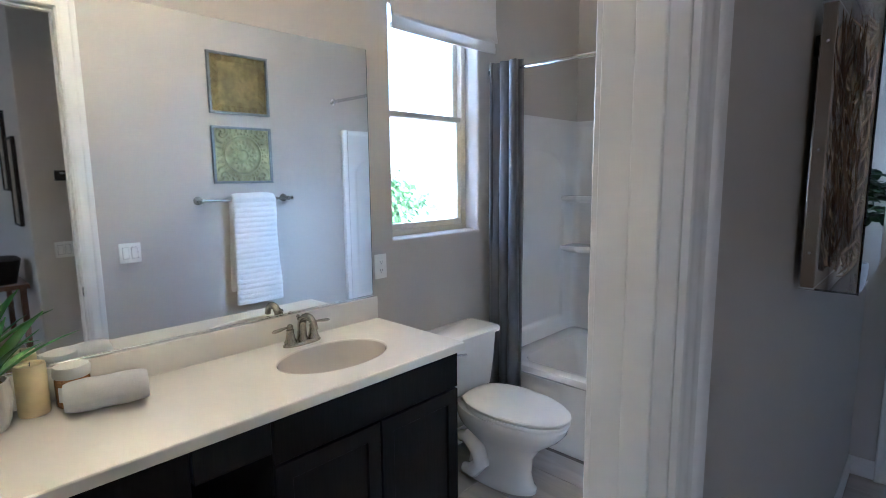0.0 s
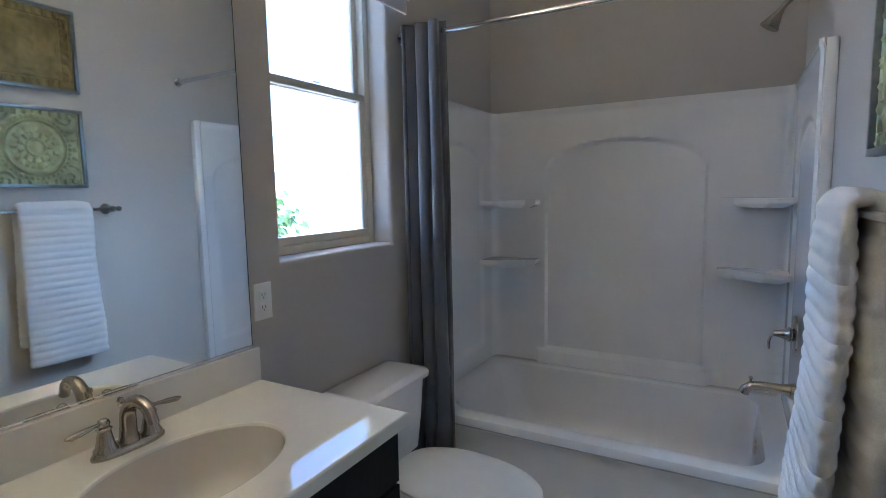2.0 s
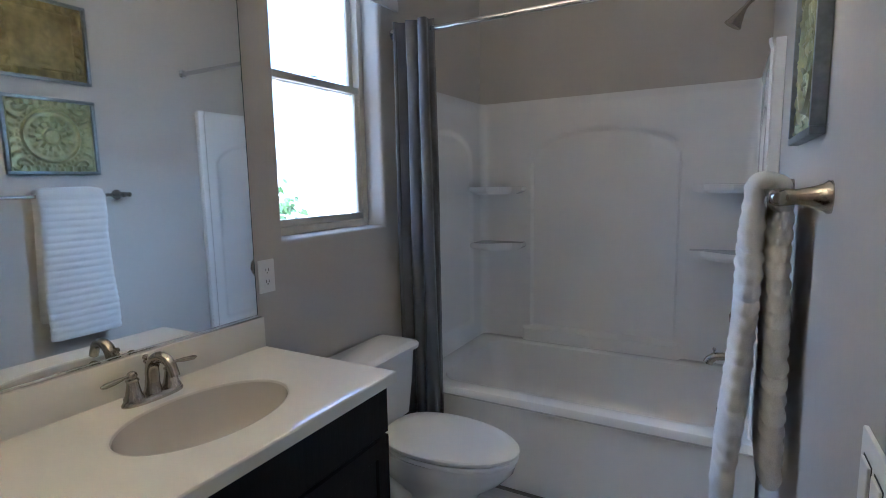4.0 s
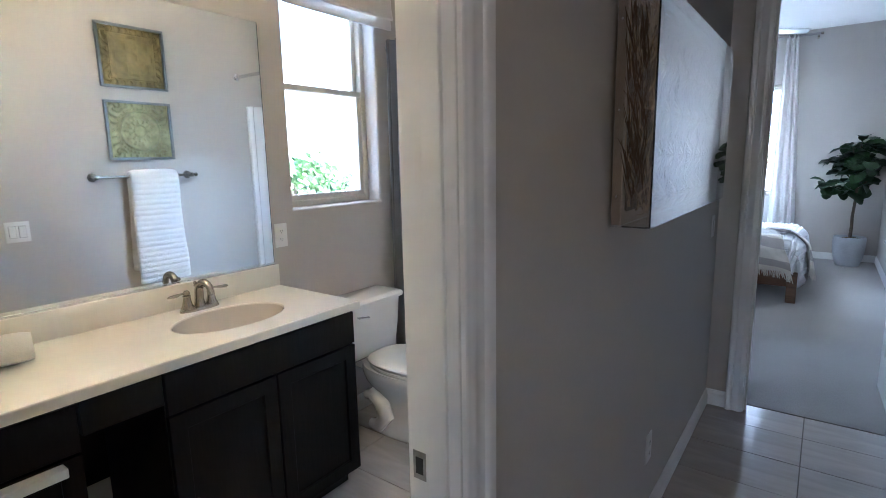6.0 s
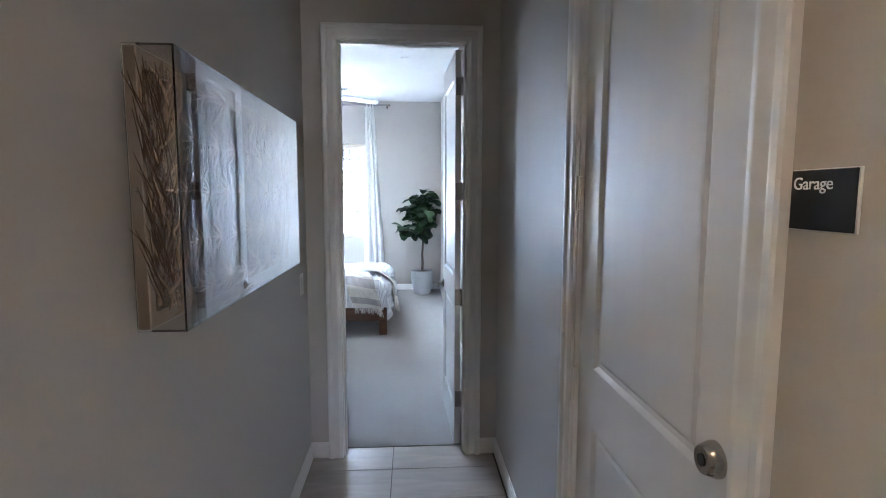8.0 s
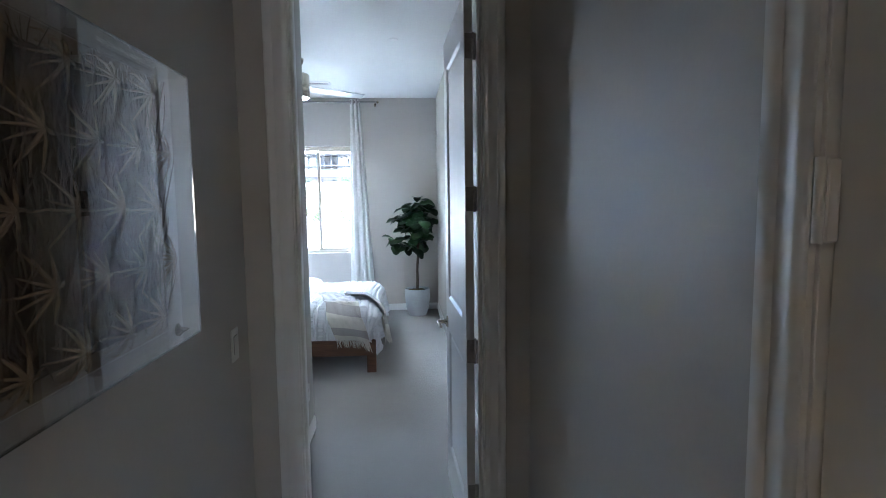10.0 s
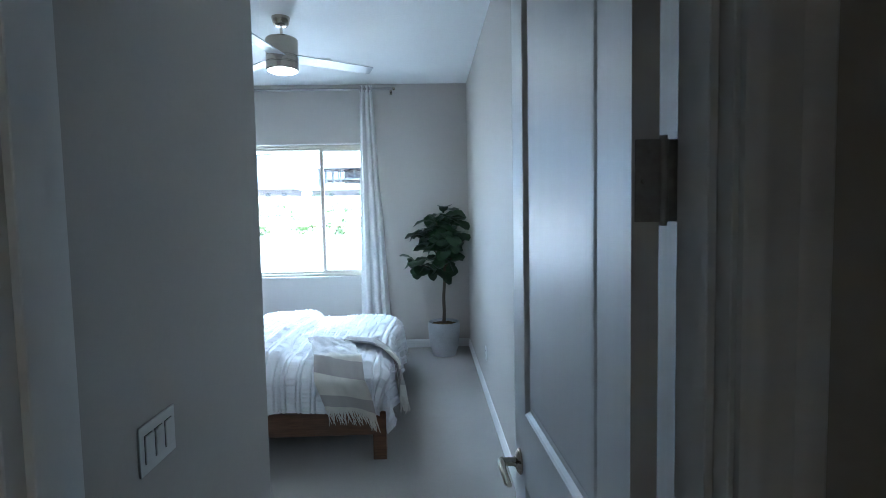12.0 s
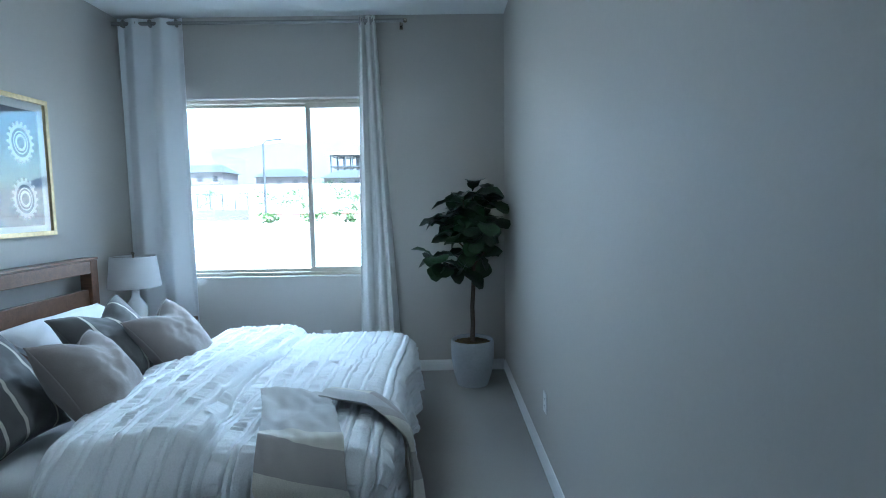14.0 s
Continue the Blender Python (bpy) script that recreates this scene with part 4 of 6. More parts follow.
part("glass_edge", box(0.0008, 0.0066, -1.7518, -1.7495, 0.992, 2.095), mat("mirror_edge", (0.06, 0.09, 0.085), 0.2), mir, "dark green glass edge")


# roman shade
def roman_shade():
    ob = thing("roman_shade", "white fabric roman shade half raised over the window", "window shade", at=(0.03, -1.26, 2.2))
    y0, y1 = -1.635, -0.885

    def skin(pts, nm):
        b = sheet(24, len(pts) - 1, lambda u, v: (pts[round(v * (len(pts) - 1))][0] + 0.003 * noise.noise((u * 6, v * 4, 2)), y0 + (y1 - y0) * u, pts[round(v * (len(pts) - 1))][1] - 0.004 * math.sin(math.pi * u)), 0.002)
        part(nm, b, M_SHADE, ob, "", True)
    skin([(0.05, 2.74), (0.05, 2.6), (0.051, 2.45), (0.055, 2.33), (0.062, 2.28), (0.066, 2.262), (0.062, 2.255), (0.05, 2.262), (0.045, 2.275)], "front_fold")
    skin([(0.042, 2.74), (0.042, 2.5), (0.042, 2.3), (0.046, 2.25), (0.05, 2.225), (0.048, 2.205), (0.04, 2.205), (0.036, 2.23)], "lower_fold")
    part("head_rail", box(0.001, 0.045, y0 + 0.003, y1 - 0.003, 2.70, 2.738, 0.002, 1), M_SHADE, ob)


M_SHADE = mat("shade_linen", (0.80, 0.78, 0.77), 0.9, grain=240, spread=0.06, stain=3, stain_amt=0.03, bump=0.3, bump_scale=420)
sheer(M_SHADE, 0.35, (0.8, 0.78, 0.76))
roman_shade()


# towel bar, towel, pictures
tb = thing("towel_bar", "brushed nickel towel bar on the bathroom wall", "towel bar", at=(1.49, -1.62, 1.398))
TBX = BX1 - 0.074
part("bar", tube([(TBX, -1.945, 1.398), (TBX, -1.305, 1.398)], 0.0085, 14), M_NICKEL, tb, "", True)
for y in (-1.925, -1.325):
    part("post", lathe([(0.0, 0.0), (0.027, 0.0), (0.027, 0.006), (0.022, 0.012), (0.0165, 0.03), (0.013, 0.05), (0.0145, 0.06), (0.0145, 0.078), (0.010, 0.086), (0.0, 0.087)], (BX1 - 0.0005, y, 1.398), "x", 26, None, pose(0, 0, 0, 0, 180, 0)), M_NICKEL, tb, "", True)
    part("finial", lathe([(0.009, 0.0), (0.013, 0.005), (0.0135, 0.013), (0.009, 0.019), (0.0, 0.021)], (TBX, y + (0.018 if y > -1.6 else -0.018), 1.398), "y", 16, None, pose(0, 0, 0, 0 if y > -1.6 else 180, 0, 0)), M_NICKEL, tb, "", True)


def hung_towel():
    """A plush ribbed towel folded over the bar, its two layers hanging close together."""
    front, back, half, rad = 0.70, 0.62, 0.150, 0.025
    bend = math.pi * rad
    rings = []
    n = 300
    for i in range(n + 1):
        s_ = (front + bend + back) * i / n
        rib = abs(math.sin(math.pi * s_ / 0.034)) ** 0.7
        if s_ < front:
            d = front - s_
            cx, cz, nx, nz = TBX - rad - 0.004 * smoothstep(0.03, 0.3, d) - 0.028 * smoothstep(0.25, 0.70, d), 1.400 - d, -1.0, 0.0
        elif s_ < front + bend:
            a = (s_ - front) / rad
            d = 0.0
            cx, cz, nx, nz = TBX - rad * math.cos(a), 1.400 + rad * math.sin(a), -math.cos(a), math.sin(a)
        else:
            d = s_ - front - bend
            cx, cz, nx, nz = TBX + rad + 0.004 * smoothstep(0.05, 0.4, d), 1.400 - d, 1.0, 0.0
        over_bar = math.exp(-(d / 0.05) ** 2)
        t = 0.0195 - 0.005 * over_bar + 0.0055 * rib * (1 - 0.4 * over_bar)
        cy = -1.591 - 0.010 * d / front
        w = half + 0.004 * rib + 0.010 * smoothstep(0.1, 0.6, d)
        if i in (0, n):
            t, w = t * 0.55, w - 0.012
        ring = []
        for k in range(36):
            q = 2 * math.pi * k / 36
            c, e = math.cos(q), math.sin(q)
            v = w * math.copysign(abs(c) ** 0.35, c)
            u = t * math.copysign(abs(e) ** 0.75, e)
            wob = 0.006 * noise.noise((v * 9, cz * 6, 2.0 if s_ < front else 7.0)) + 0.0025 * noise.noise((v * 40, cz * 40, 3.0))
            ring.append((cx + nx * (u + wob), cy + v + 0.004 * noise.noise((cz * 8, 1.0, c)), cz + nz * (u + wob)))
        rings.append(ring)
    ob = thing("bath_towel", "white ribbed bath towel folded over the bar", "towel", at=(1.45, -1.59, 0.7))
    part("cloth", loft(rings), M_TERRY, ob, "", True)
    return ob


hung_towel()
M_PEWTER = mat("pewter_frame", (0.22, 0.24, 0.26), 0.35, 0.9, grain=60, spread=0.15, stain=9, stain_amt=0.12)
M_BRASS = mat("embossed_olive_tin", (0.36, 0.36, 0.20), 0.42, 0.35, grain=22, spread=0.2, stain=7, stain_amt=0.3, bump=0.1, bump_scale=70)
M_BROWNTIN = mat("embossed_bronze_tin", (0.22, 0.17, 0.06), 0.45, 0.4, grain=22, spread=0.25, stain=6, stain_amt=0.35, bump=0.1, bump_scale=70)


def tin_picture(y0, y1, z0, z1, material, label, style):
    """A framed pressed-tin panel with a raised rosette and scrolled corners."""
    ob = thing("tin_wall_art", label, "wall art", "pressed tin panels", (BX1, (y0 + y1) / 2, (z0 + z1) / 2))
    w = 0.016
    for a in ((y0, y1, z0, z0 + w), (y0, y1, z1 - w, z1), (y0, y0 + w, z0 + w, z1 - w), (y1 - w, y1, z0 + w, z1 - w)):
        part("frame_bar", box(BX1 - 0.026, BX1 - 0.001, *a, 0.0025, 2), M_PEWTER, ob, "", True)
    cy, cz, half = (y0 + y1) / 2, (z0 + z1) / 2, (y1 - y0) / 2 - w

    def f(u, v):
        y, z = y0 + w + (y1 - y0 - 2 * w) * u, z0 + w + (z1 - z0 - 2 * w) * v
        p, q = (y - cy) / half, (z - cz) / half
        r, t = math.hypot(p, q), math.atan2(q, p)
        d = 0.0
        cp, cq = abs(p) - 0.76, abs(q) - 0.76
        rc, tc = math.hypot(cp, cq), math.atan2(cq, cp)
        edge = max(abs(p), abs(q))
        if style == "rosette":
            d += 0.008 * math.exp(-((r - 0.66) / 0.03) ** 2) + 0.006 * math.exp(-((r - 0.2) / 0.025) ** 2) + 0.008 * math.exp(-(r / 0.10) ** 2)
            d += 0.006 * smoothstep(0.22, 0.28, r) * (1 - smoothstep(0.44, 0.56, r)) * max(0, math.cos(t * 11 + (0 if r < 0.38 else math.pi))) ** 1.2 + 0.003 * math.exp(-((r - 0.5) / 0.03) ** 2) * (0.5 + 0.5 * math.cos(t * 22))
            d += 0.005 * math.exp(-((r - 0.76) / 0.035) ** 2) * (0.5 + 0.5 * math.cos(t * 40))
            d += 0.007 * smoothstep(0.80, 0.86, r) * (1 - smoothstep(0.90, 0.93, edge)) * max(0, math.cos(rc * 30 + 2.5 * tc)) ** 1.5
        else:
            d += 0.002 * math.exp(-((edge - 0.74) / 0.015) ** 2)
            d += 0.006 * smoothstep(0.72, 0.76, edge) * (1 - smoothstep(0.92, 0.95, edge)) * max(0, math.cos(rc * 26 + 3 * tc) * 0.6 + math.cos(11 * (p - q)) * math.cos(11 * (p + q)) * 0.6)
            d += 0.003 * (1 - smoothstep(0.60, 0.66, edge)) * max(0, math.cos(9 * p) * math.cos(9 * q))
        d += 0.004 * math.exp(-((edge - 0.955) / 0.015) ** 2)
        return (BX1 - 0.010 - 1.5 * d, y, z)
    part("tin_panel", sheet(150, 150, f), material, ob, "", True)
    return ob


tin_picture(-1.815, -1.405, 1.957, 2.345, M_BROWNTIN, "square pressed-tin panel in bronze tones, pewter frame", "field")
tin_picture(-1.815, -1.405, 1.505, 1.878, M_BRASS, "square pressed-tin rosette panel in olive tones, pewter frame", "rosette")


# things on the counter
def rolled_towel():
    ob = thing("rolled_towel", "small white hand towel rolled on the counter", "towel", at=(0.2, -2.89, 0.88))
    b = bmesh.new()
    c, s = math.cos(radians(78)), math.sin(radians(78))

    def f(u, v):
        t = 2 * math.pi * u * 2.0
        r = 0.050 - 0.012 * u + 0.002 * noise.noise((u * 12, v * 5, 1))
        a = (v - 0.5) * 0.205
        k = 1 - 0.16 * abs(2 * v - 1) ** 6
        px, pz = r * 1.12 * k * math.cos(t), 0.05 + r * 0.98 * k * math.sin(t)
        return (0.205 + px * s + a * c, -2.885 - px * c + a * s, 0.884 + pz)
    part("cloth", sheet(96, 30, f, 0.006), M_TERRY, ob, "", True)
    part("core", loft([[(0.205 + 0.034 * math.cos(t) * s + a * c, -2.885 - 0.034 * math.cos(t) * c + a * s, 0.934 + 0.032 * math.sin(t)) for t in (2 * math.pi * i / 20 for i in range(20))] for a in (-0.094, 0.094)]), M_TERRY, ob, "", True)


rolled_towel()
M_WAX = mat("cream_wax", (0.74, 0.63, 0.38), 0.55, grain=20, spread=0.05, stain=8, stain_amt=0.08, bump=0.1, bump_scale=60)
cd = thing("pillar_candle", "cream pillar candle on the bathroom counter", "candle", at=(0.085, -3.04, 0.88))
part("wax", lathe([(0.0, 0.0), (0.036, 0.0), (0.038, 0.004), (0.038, 0.14), (0.036, 0.147), (0.030, 0.148), (0.024, 0.14), (0.0, 0.138)], (0.085, -3.04, 0.8805), "z", 32), M_WAX, cd, "", True)
part("wick", tube([(0.085, -3.04, 1.017), (0.086, -3.039, 1.032)], 0.0012, 6), M_SLOT, cd, "blackened wick")
M_AMBER = mat("bath_salts_in_glass", (0.42, 0.22, 0.10), 0.15, grain=160, spread=0.35, stain=9, stain_amt=0.1, coat=0.8)
jr = thing("storage_jar", "glass jar of bath salts with a white lid", "jar", at=(0.085, -2.95, 0.88))
part("jar_body", lathe([(0.0, 0.0), (0.042, 0.0), (0.045, 0.005), (0.045, 0.078), (0.041, 0.086), (0.0, 0.086)], (0.085, -2.945, 0.8805), "z", 32), M_AMBER, jr, "", True)
part("lid", lathe([(0.0, 0.086), (0.045, 0.086), (0.048, 0.09), (0.048, 0.112), (0.044, 0.119), (0.0, 0.121)], (0.085, -2.945, 0.8805), "z", 32), M_PLATE, jr, "white screw lid", True)
part("paper_label", sheet(10, 2, lambda u, v: (0.085 + 0.0456 * math.cos(radians(-62 + 75 * u)), -2.945 + 0.0456 * math.sin(radians(-62 + 75 * u)), 0.900 + 0.045 * v)), M_PLATE, jr, "plain white paper label")
M_RIBPOT = mat("whitewashed_planter", (0.55, 0.52, 0.47), 0.75, grain=30, spread=0.2, stain=10, stain_amt=0.2, bump=0.4, bump_scale=60, stretch=(1, 1, 0.2))
M_BLADE = mat("succulent_leaf", (0.075, 0.20, 0.035), 0.35, grain=20, spread=0.2, stain=6, stain_amt=0.2, coat=0.1)


def counter_plant(x, y, z):
    ob = thing("potted_succulent", "green spiky plant in a grooved whitewashed pot", "plant", at=(x, y, z))
    b = bmesh.new()
    rings = []
    for r, h in ((0.045, 0.0), (0.052, 0.004), (0.062, 0.03), (0.068, 0.07), (0.068, 0.11), (0.065, 0.135), (0.060, 0.137), (0.057, 0.13), (0.057, 0.12)):
        rings.append([(x + (r - (0.0025 if k % 3 == 0 and 0.003 < h < 0.134 and r > 0.059 else 0)) * math.cos(2 * math.pi * k / 72), y + (r - (0.0025 if k % 3 == 0 and 0.003 < h < 0.134 and r > 0.059 else 0)) * math.sin(2 * math.pi * k / 72), z + h) for k in range(72)])
    part("pot", loft(rings), M_RIBPOT, ob, "", True)
    rnd = random.Random(4)
    for k in range(15):
        a = k * 2.4 + rnd.uniform(-0.2, 0.2)
        lean = 0.35 + 0.75 * (k / 15)
        ln = rnd.uniform(0.15, 0.22)
        pts, rad = [], []
        for i in range(9):
            q = i / 8
            out = ln * (math.sin(lean) * q + 0.25 * q * q)
            up = ln * (math.cos(lean) * q + 0.25 * q - 0.3 * q * q * lean)
            pts.append((x + 0.012 * math.cos(a) + out * math.cos(a), y + 0.012 * math.sin(a) + out * math.sin(a), z + 0.115 + up))
            rad.append(0.013 * math.sin(math.pi * (0.18 + 0.8 * q)) + 0.0008)
        part("leaf", tube(pts, 0.01, 8, None, True, rad, 0.28), M_BLADE, ob, "", True)
    part("soil", lathe([(0.0, 0.124), (0.057, 0.122)], (x, y, z), "z", 32), M_SOIL, ob)


counter_plant(0.135, -3.155, 0.8805)


# the light over the mirror
vl = thing("vanity_light", "brushed nickel three-globe vanity light above the mirror", "wall light", at=(0.0, -2.65, 2.42))
part("back_plate", box(0.0006, 0.02, -3.05, -2.25, 2.40, 2.47, 0.004, 2), M_NICKEL, vl, "", True)
M_GLOBE = glow("lit_opal_glass", (1.0, 0.78, 0.52), 0.6)
for y in (-2.95, -2.65, -2.35):
    part("arm", tube([(0.018, y, 2.435), (0.09, y, 2.44), (0.14, y, 2.435), (0.15, y, 2.42)], 0.008, 10), M_NICKEL, vl, "", True)
    part("globe", lathe([(0.0, 0.0), (0.02, 0.0), (0.038, 0.018), (0.055, 0.075), (0.058, 0.095), (0.055, 0.095), (0.035, 0.022), (0.0, 0.006)], (0.15, y, 2.42), "z", 24), M_GLOBE, vl, "frosted glass shade, open at the top, lit", True)


# ---- the hall ----
M_TAUPE = mat("taupe_board", (0.29, 0.235, 0.18), 0.6, grain=40, spread=0.08, stain=4, stain_amt=0.08)
M_TWIG = mat("dried_twig", (0.075, 0.044, 0.025), 0.7, grain=60, spread=0.35, stain=9, stain_amt=0.3, bump=0.3, bump_scale=120)
M_TWIGPALE = mat("peeled_twig", (0.24, 0.165, 0.095), 0.6, grain=50, spread=0.25, stain=9, stain_amt=0.2)
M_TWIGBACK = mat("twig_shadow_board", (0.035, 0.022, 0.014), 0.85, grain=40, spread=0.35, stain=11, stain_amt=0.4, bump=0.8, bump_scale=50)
M_ACRYL = glass("clear_acrylic", (0.98, 0.99, 1.0), 0.004, 1.6)
M_ACRYL.node_tree.nodes["Principled BSDF"].inputs["Coat Weight"].default_value = 1.0
M_ACRYL.node_tree.nodes["Principled BSDF"].inputs["Coat Roughness"].default_value = 0.004


def twig_art():
    y0, y1, z0, z1 = -1.905, -0.772, 1.287, 1.882
    xb = HX0 + 0.022
    ob = thing("twig_shadow_box", "woven twig wall art inside a clear acrylic box", "wall art", at=(xb, (y0 + y1) / 2, (z0 + z1) / 2))
    part("back_board", box(xb, xb + 0.026, y0 + 0.004, y1 - 0.004, z0 + 0.004, z1 - 0.004, 0.002, 1), M_TAUPE, ob)
    part("hanging_rail", box(HX0 + 0.001, xb - 0.0005, y0 + 0.08, y1 - 0.08, z1 - 0.09, z1 - 0.05), M_DARKGAP, ob)
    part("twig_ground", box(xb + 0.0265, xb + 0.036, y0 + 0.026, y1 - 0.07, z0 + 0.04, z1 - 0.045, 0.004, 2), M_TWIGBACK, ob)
    rnd = random.Random(11)
    dark, pale = bmesh.new(), bmesh.new()
    # upright brush of fine twigs
    for k in range(1300):
        y = rnd.uniform(y0 + 0.03, y1 - 0.10) if k % 4 else rnd.uniform(y0 + 0.016, y0 + 0.05)
        z = rnd.uniform(z0 + 0.04, z1 - 0.14)
        ln = rnd.uniform(0.08, 0.17)
        x = xb + rnd.uniform(0.030, 0.080)
        a = rnd.gauss(0, 0.35)
        pts = [(x + 0.004 * rnd.uniform(-1, 1), y + ln * q * math.sin(a) + 0.004 * rnd.uniform(-1, 1), min(z1 - 0.03, z + ln * q * math.cos(a))) for q in (0, 0.35, 0.7, 1.0)]
        dark = tube(pts, 0.0014, 4, dark, False, [0.0018, 0.0017, 0.0013, 0.0007])
    # crooked paler strands along the near edge
    for k in range(70):
        y, z, ln = rnd.uniform(y0 + 0.010, y0 + 0.040), rnd.uniform(z0 + 0.04, z1 - 0.12), rnd.uniform(0.05, 0.10)
        x, c, bow = xb + rnd.uniform(0.030, 0.085), rnd.gauss(0, 0.45), rnd.uniform(-0.012, 0.012)
        pts = [(min(xb + 0.09, max(xb + 0.03, x + ln * q * c + bow * math.sin(3.0 * q))), y + 0.006 * math.sin(4 * q + k), min(z1 - 0.035, z + ln * q)) for q in (0, 0.2, 0.4, 0.6, 0.8, 1.0)]
        pale = tube(pts, 0.0016, 6, pale, False, [0.0040, 0.0036, 0.0031, 0.0026, 0.0018, 0.0009])
    # stars of peeled twigs on a staggered lattice, each tied to its neighbours
    nodes = [(y0 + 0.06 + i * 0.131 + (0.0655 if j % 2 else 0), z0 + 0.07 + j * 0.114) for i in range(8) for j in range(5)]
    for ay, az in nodes:
        for q in range(12):
            a = math.pi / 6 * q + rnd.gauss(0, 0.04)
            ln = 0.068 if q % 2 == 0 else rnd.uniform(0.03, 0.05)
            pts = []
            for k, d in ((0.0, 0.086), (0.3, 0.082), (0.7, 0.070), (1.0, 0.060)):
                py, pz = ay + ln * k * math.cos(a) + 0.002 * rnd.uniform(-1, 1), az + ln * k * math.sin(a) + 0.002 * rnd.uniform(-1, 1)
                pts.append((xb + d, min(max(py, y0 + 0.012), y1 - 0.07), min(max(pz, z0 + 0.032), z1 - 0.036)))
            pale = tube(pts, 0.0026, 5, pale, False, [0.0036, 0.0028, 0.0021, 0.0014])
    part("twig_mat", dark, M_TWIG, ob, "tangle of fine brown twigs", True, "stuff")
    part("star_lattice", pale, M_TWIGPALE, ob, "pale twigs tied into stars", True, "stuff")
    xo, th = xb + 0.098, 0.004
    part("acrylic_front", box(xo, xo + th, y0, y1, z0, z1, 0.0006, 1), M_ACRYL, ob, "clear acrylic front").visible_shadow = False
    for nm, a in (("acrylic_side", (y0, y0 + th, z0, z1)), ("acrylic_side", (y1 - th, y1, z0, z1)), ("acrylic_top", (y0 + th + 0.0003, y1 - th - 0.0003, z1 - th, z1)), ("acrylic_bottom", (y0 + th + 0.0003, y1 - th - 0.0003, z0, z0 + th))):
        part(nm, box(xb + 0.0265 if "side" not in nm else xb - 0.001, xo - 0.0003, *a, 0.0006, 1), M_ACRYL, ob).visible_shadow = False
    for z in (z0 + 0.08, (z0 + z1) / 2, z1 - 0.08):
        part("screw", lathe([(0.0, 0.003), (0.003, 0.002), (0.0035, 0.0), (0.0, 0.0)], (xb + 0.013, y0 - 0.0005, z), "y", 10, None, pose(0, 0, 0, 180, 0, 0)), M_CHROME, ob, "small chrome screw")


twig_art()


def lettering(text, size, material, m, parent, label):
    cu = bpy.data.curves.new("lettering", "FONT")
    cu.body, cu.size, cu.extrude = text, size, 0.0006
    tmp = new("lettering_source", cu)
    me = bpy.data.meshes.new_from_object(tmp.evaluated_get(bpy.context.evaluated_depsgraph_get()))
    bpy.data.objects.remove(tmp)
    me.transform(m)
    me.materials.clear()
    me.materials.append(material)
    ob = new("lettering", me)
    ob.parent = parent
    ob.matrix_parent_inverse = Matrix.Translation(-Vector(parent.location))
    ob["label"] = label
    return ob


sg = thing("room_sign", "small black room sign that reads Garage", "sign", at=(HX1, -2.45, 1.58))
part("backing", box(HX1 - 0.005, HX1 - 0.0006, -2.454, -2.348, 1.533, 1.612, 0.001, 1), M_PLATE, sg, "white backing plate")
part("face", box(HX1 - 0.0075, HX1 - 0.0052, -2.4525, -2.3495, 1.5345, 1.6105, 0.0008, 1), M_BLACK, sg)
lettering("Garage", 0.0225, M_LETTER, pose(HX1 - 0.0080, -2.354, 1.586, 90, 0, -90), sg, "white lettering")

cl = thing("recessed_light", "round white recessed ceiling light, lit", "ceiling light", at=(2.22, -3.1, H))
part("trim_ring", lathe([(0.055, -0.002), (0.075, -0.006), (0.083, -0.003), (0.083, -0.0005), (0.055, -0.0005)], (2.22, -3.1, H), "z", 32), M_TRIM, cl, "", True)
part("lens", lathe([(0.0, -0.002), (0.054, -0.002)], (2.22, -3.1, H), "z", 24), glow("lit_lens", (1.0, 0.82, 0.6), 1.0), cl, "glowing lens")
ds = thing("door_stop", "spring door stop on the hall baseboard", "door stop", at=(HX1 - 0.014, -0.62, 0.055))
part("spring", tube([(HX1 - 0.0137 - 0.075 * k / 120, -0.62 + 0.006 * math.cos(k * 0.9), 0.055 + 0.006 * math.sin(k * 0.9) - 0.006 * (k / 120) ** 2) for k in range(121)], 0.0013, 5), M_NICKEL, ds, "", True)
part("tip", lathe([(0.0, 0.0), (0.007, 0.0), (0.008, 0.008), (0.006, 0.014), (0.0, 0.015)], (HX1 - 0.088, -0.62, 0.049), "x", 12, None, pose(0, 0, 0, 0, 180, 0)), M_PLATE, ds, "white rubber tip", True)

# the foyer beside the hall, seen in the mirror
M_PRINT = mat("faded_carved_panel", (0.30, 0.25, 0.19), 0.7, grain=16, spread=0.35, stain=9, stain_amt=0.3, bump=0.6, bump_scale=40)
for x0, z0, z1 in ((3.02, 1.20, 1.86), (3.42, 1.46, 2.08)):
    wa = thing("carved_wall_panel", "tall carved wooden wall panel in the foyer", "wall art", "foyer wall panels", (x0 + 0.14, FY, (z0 + z1) / 2))
    part("panel", box(x0 + 0.015, x0 + 0.265, FY - 0.018, FY - 0.001, z0 + 0.015, z1 - 0.015, 0.002, 1), M_PRINT, wa)
    for a in ((x0, x0 + 0.28, z0, z0 + 0.016), (x0, x0 + 0.28, z1 - 0.016, z1), (x0, x0 + 0.016, z0 + 0.0165, z1 - 0.0165), (x0 + 0.264, x0 + 0.28, z0 + 0.0165, z1 - 0.0165)):
        part("frame_bar", box(a[0], a[1], FY - 0.028, FY - 0.001, a[2], a[3], 0.002, 1), M_DARKGAP, wa)
ct = thing("console_table", "narrow wooden console table in the foyer", "table", at=(3.4, FY - 0.18, 0))
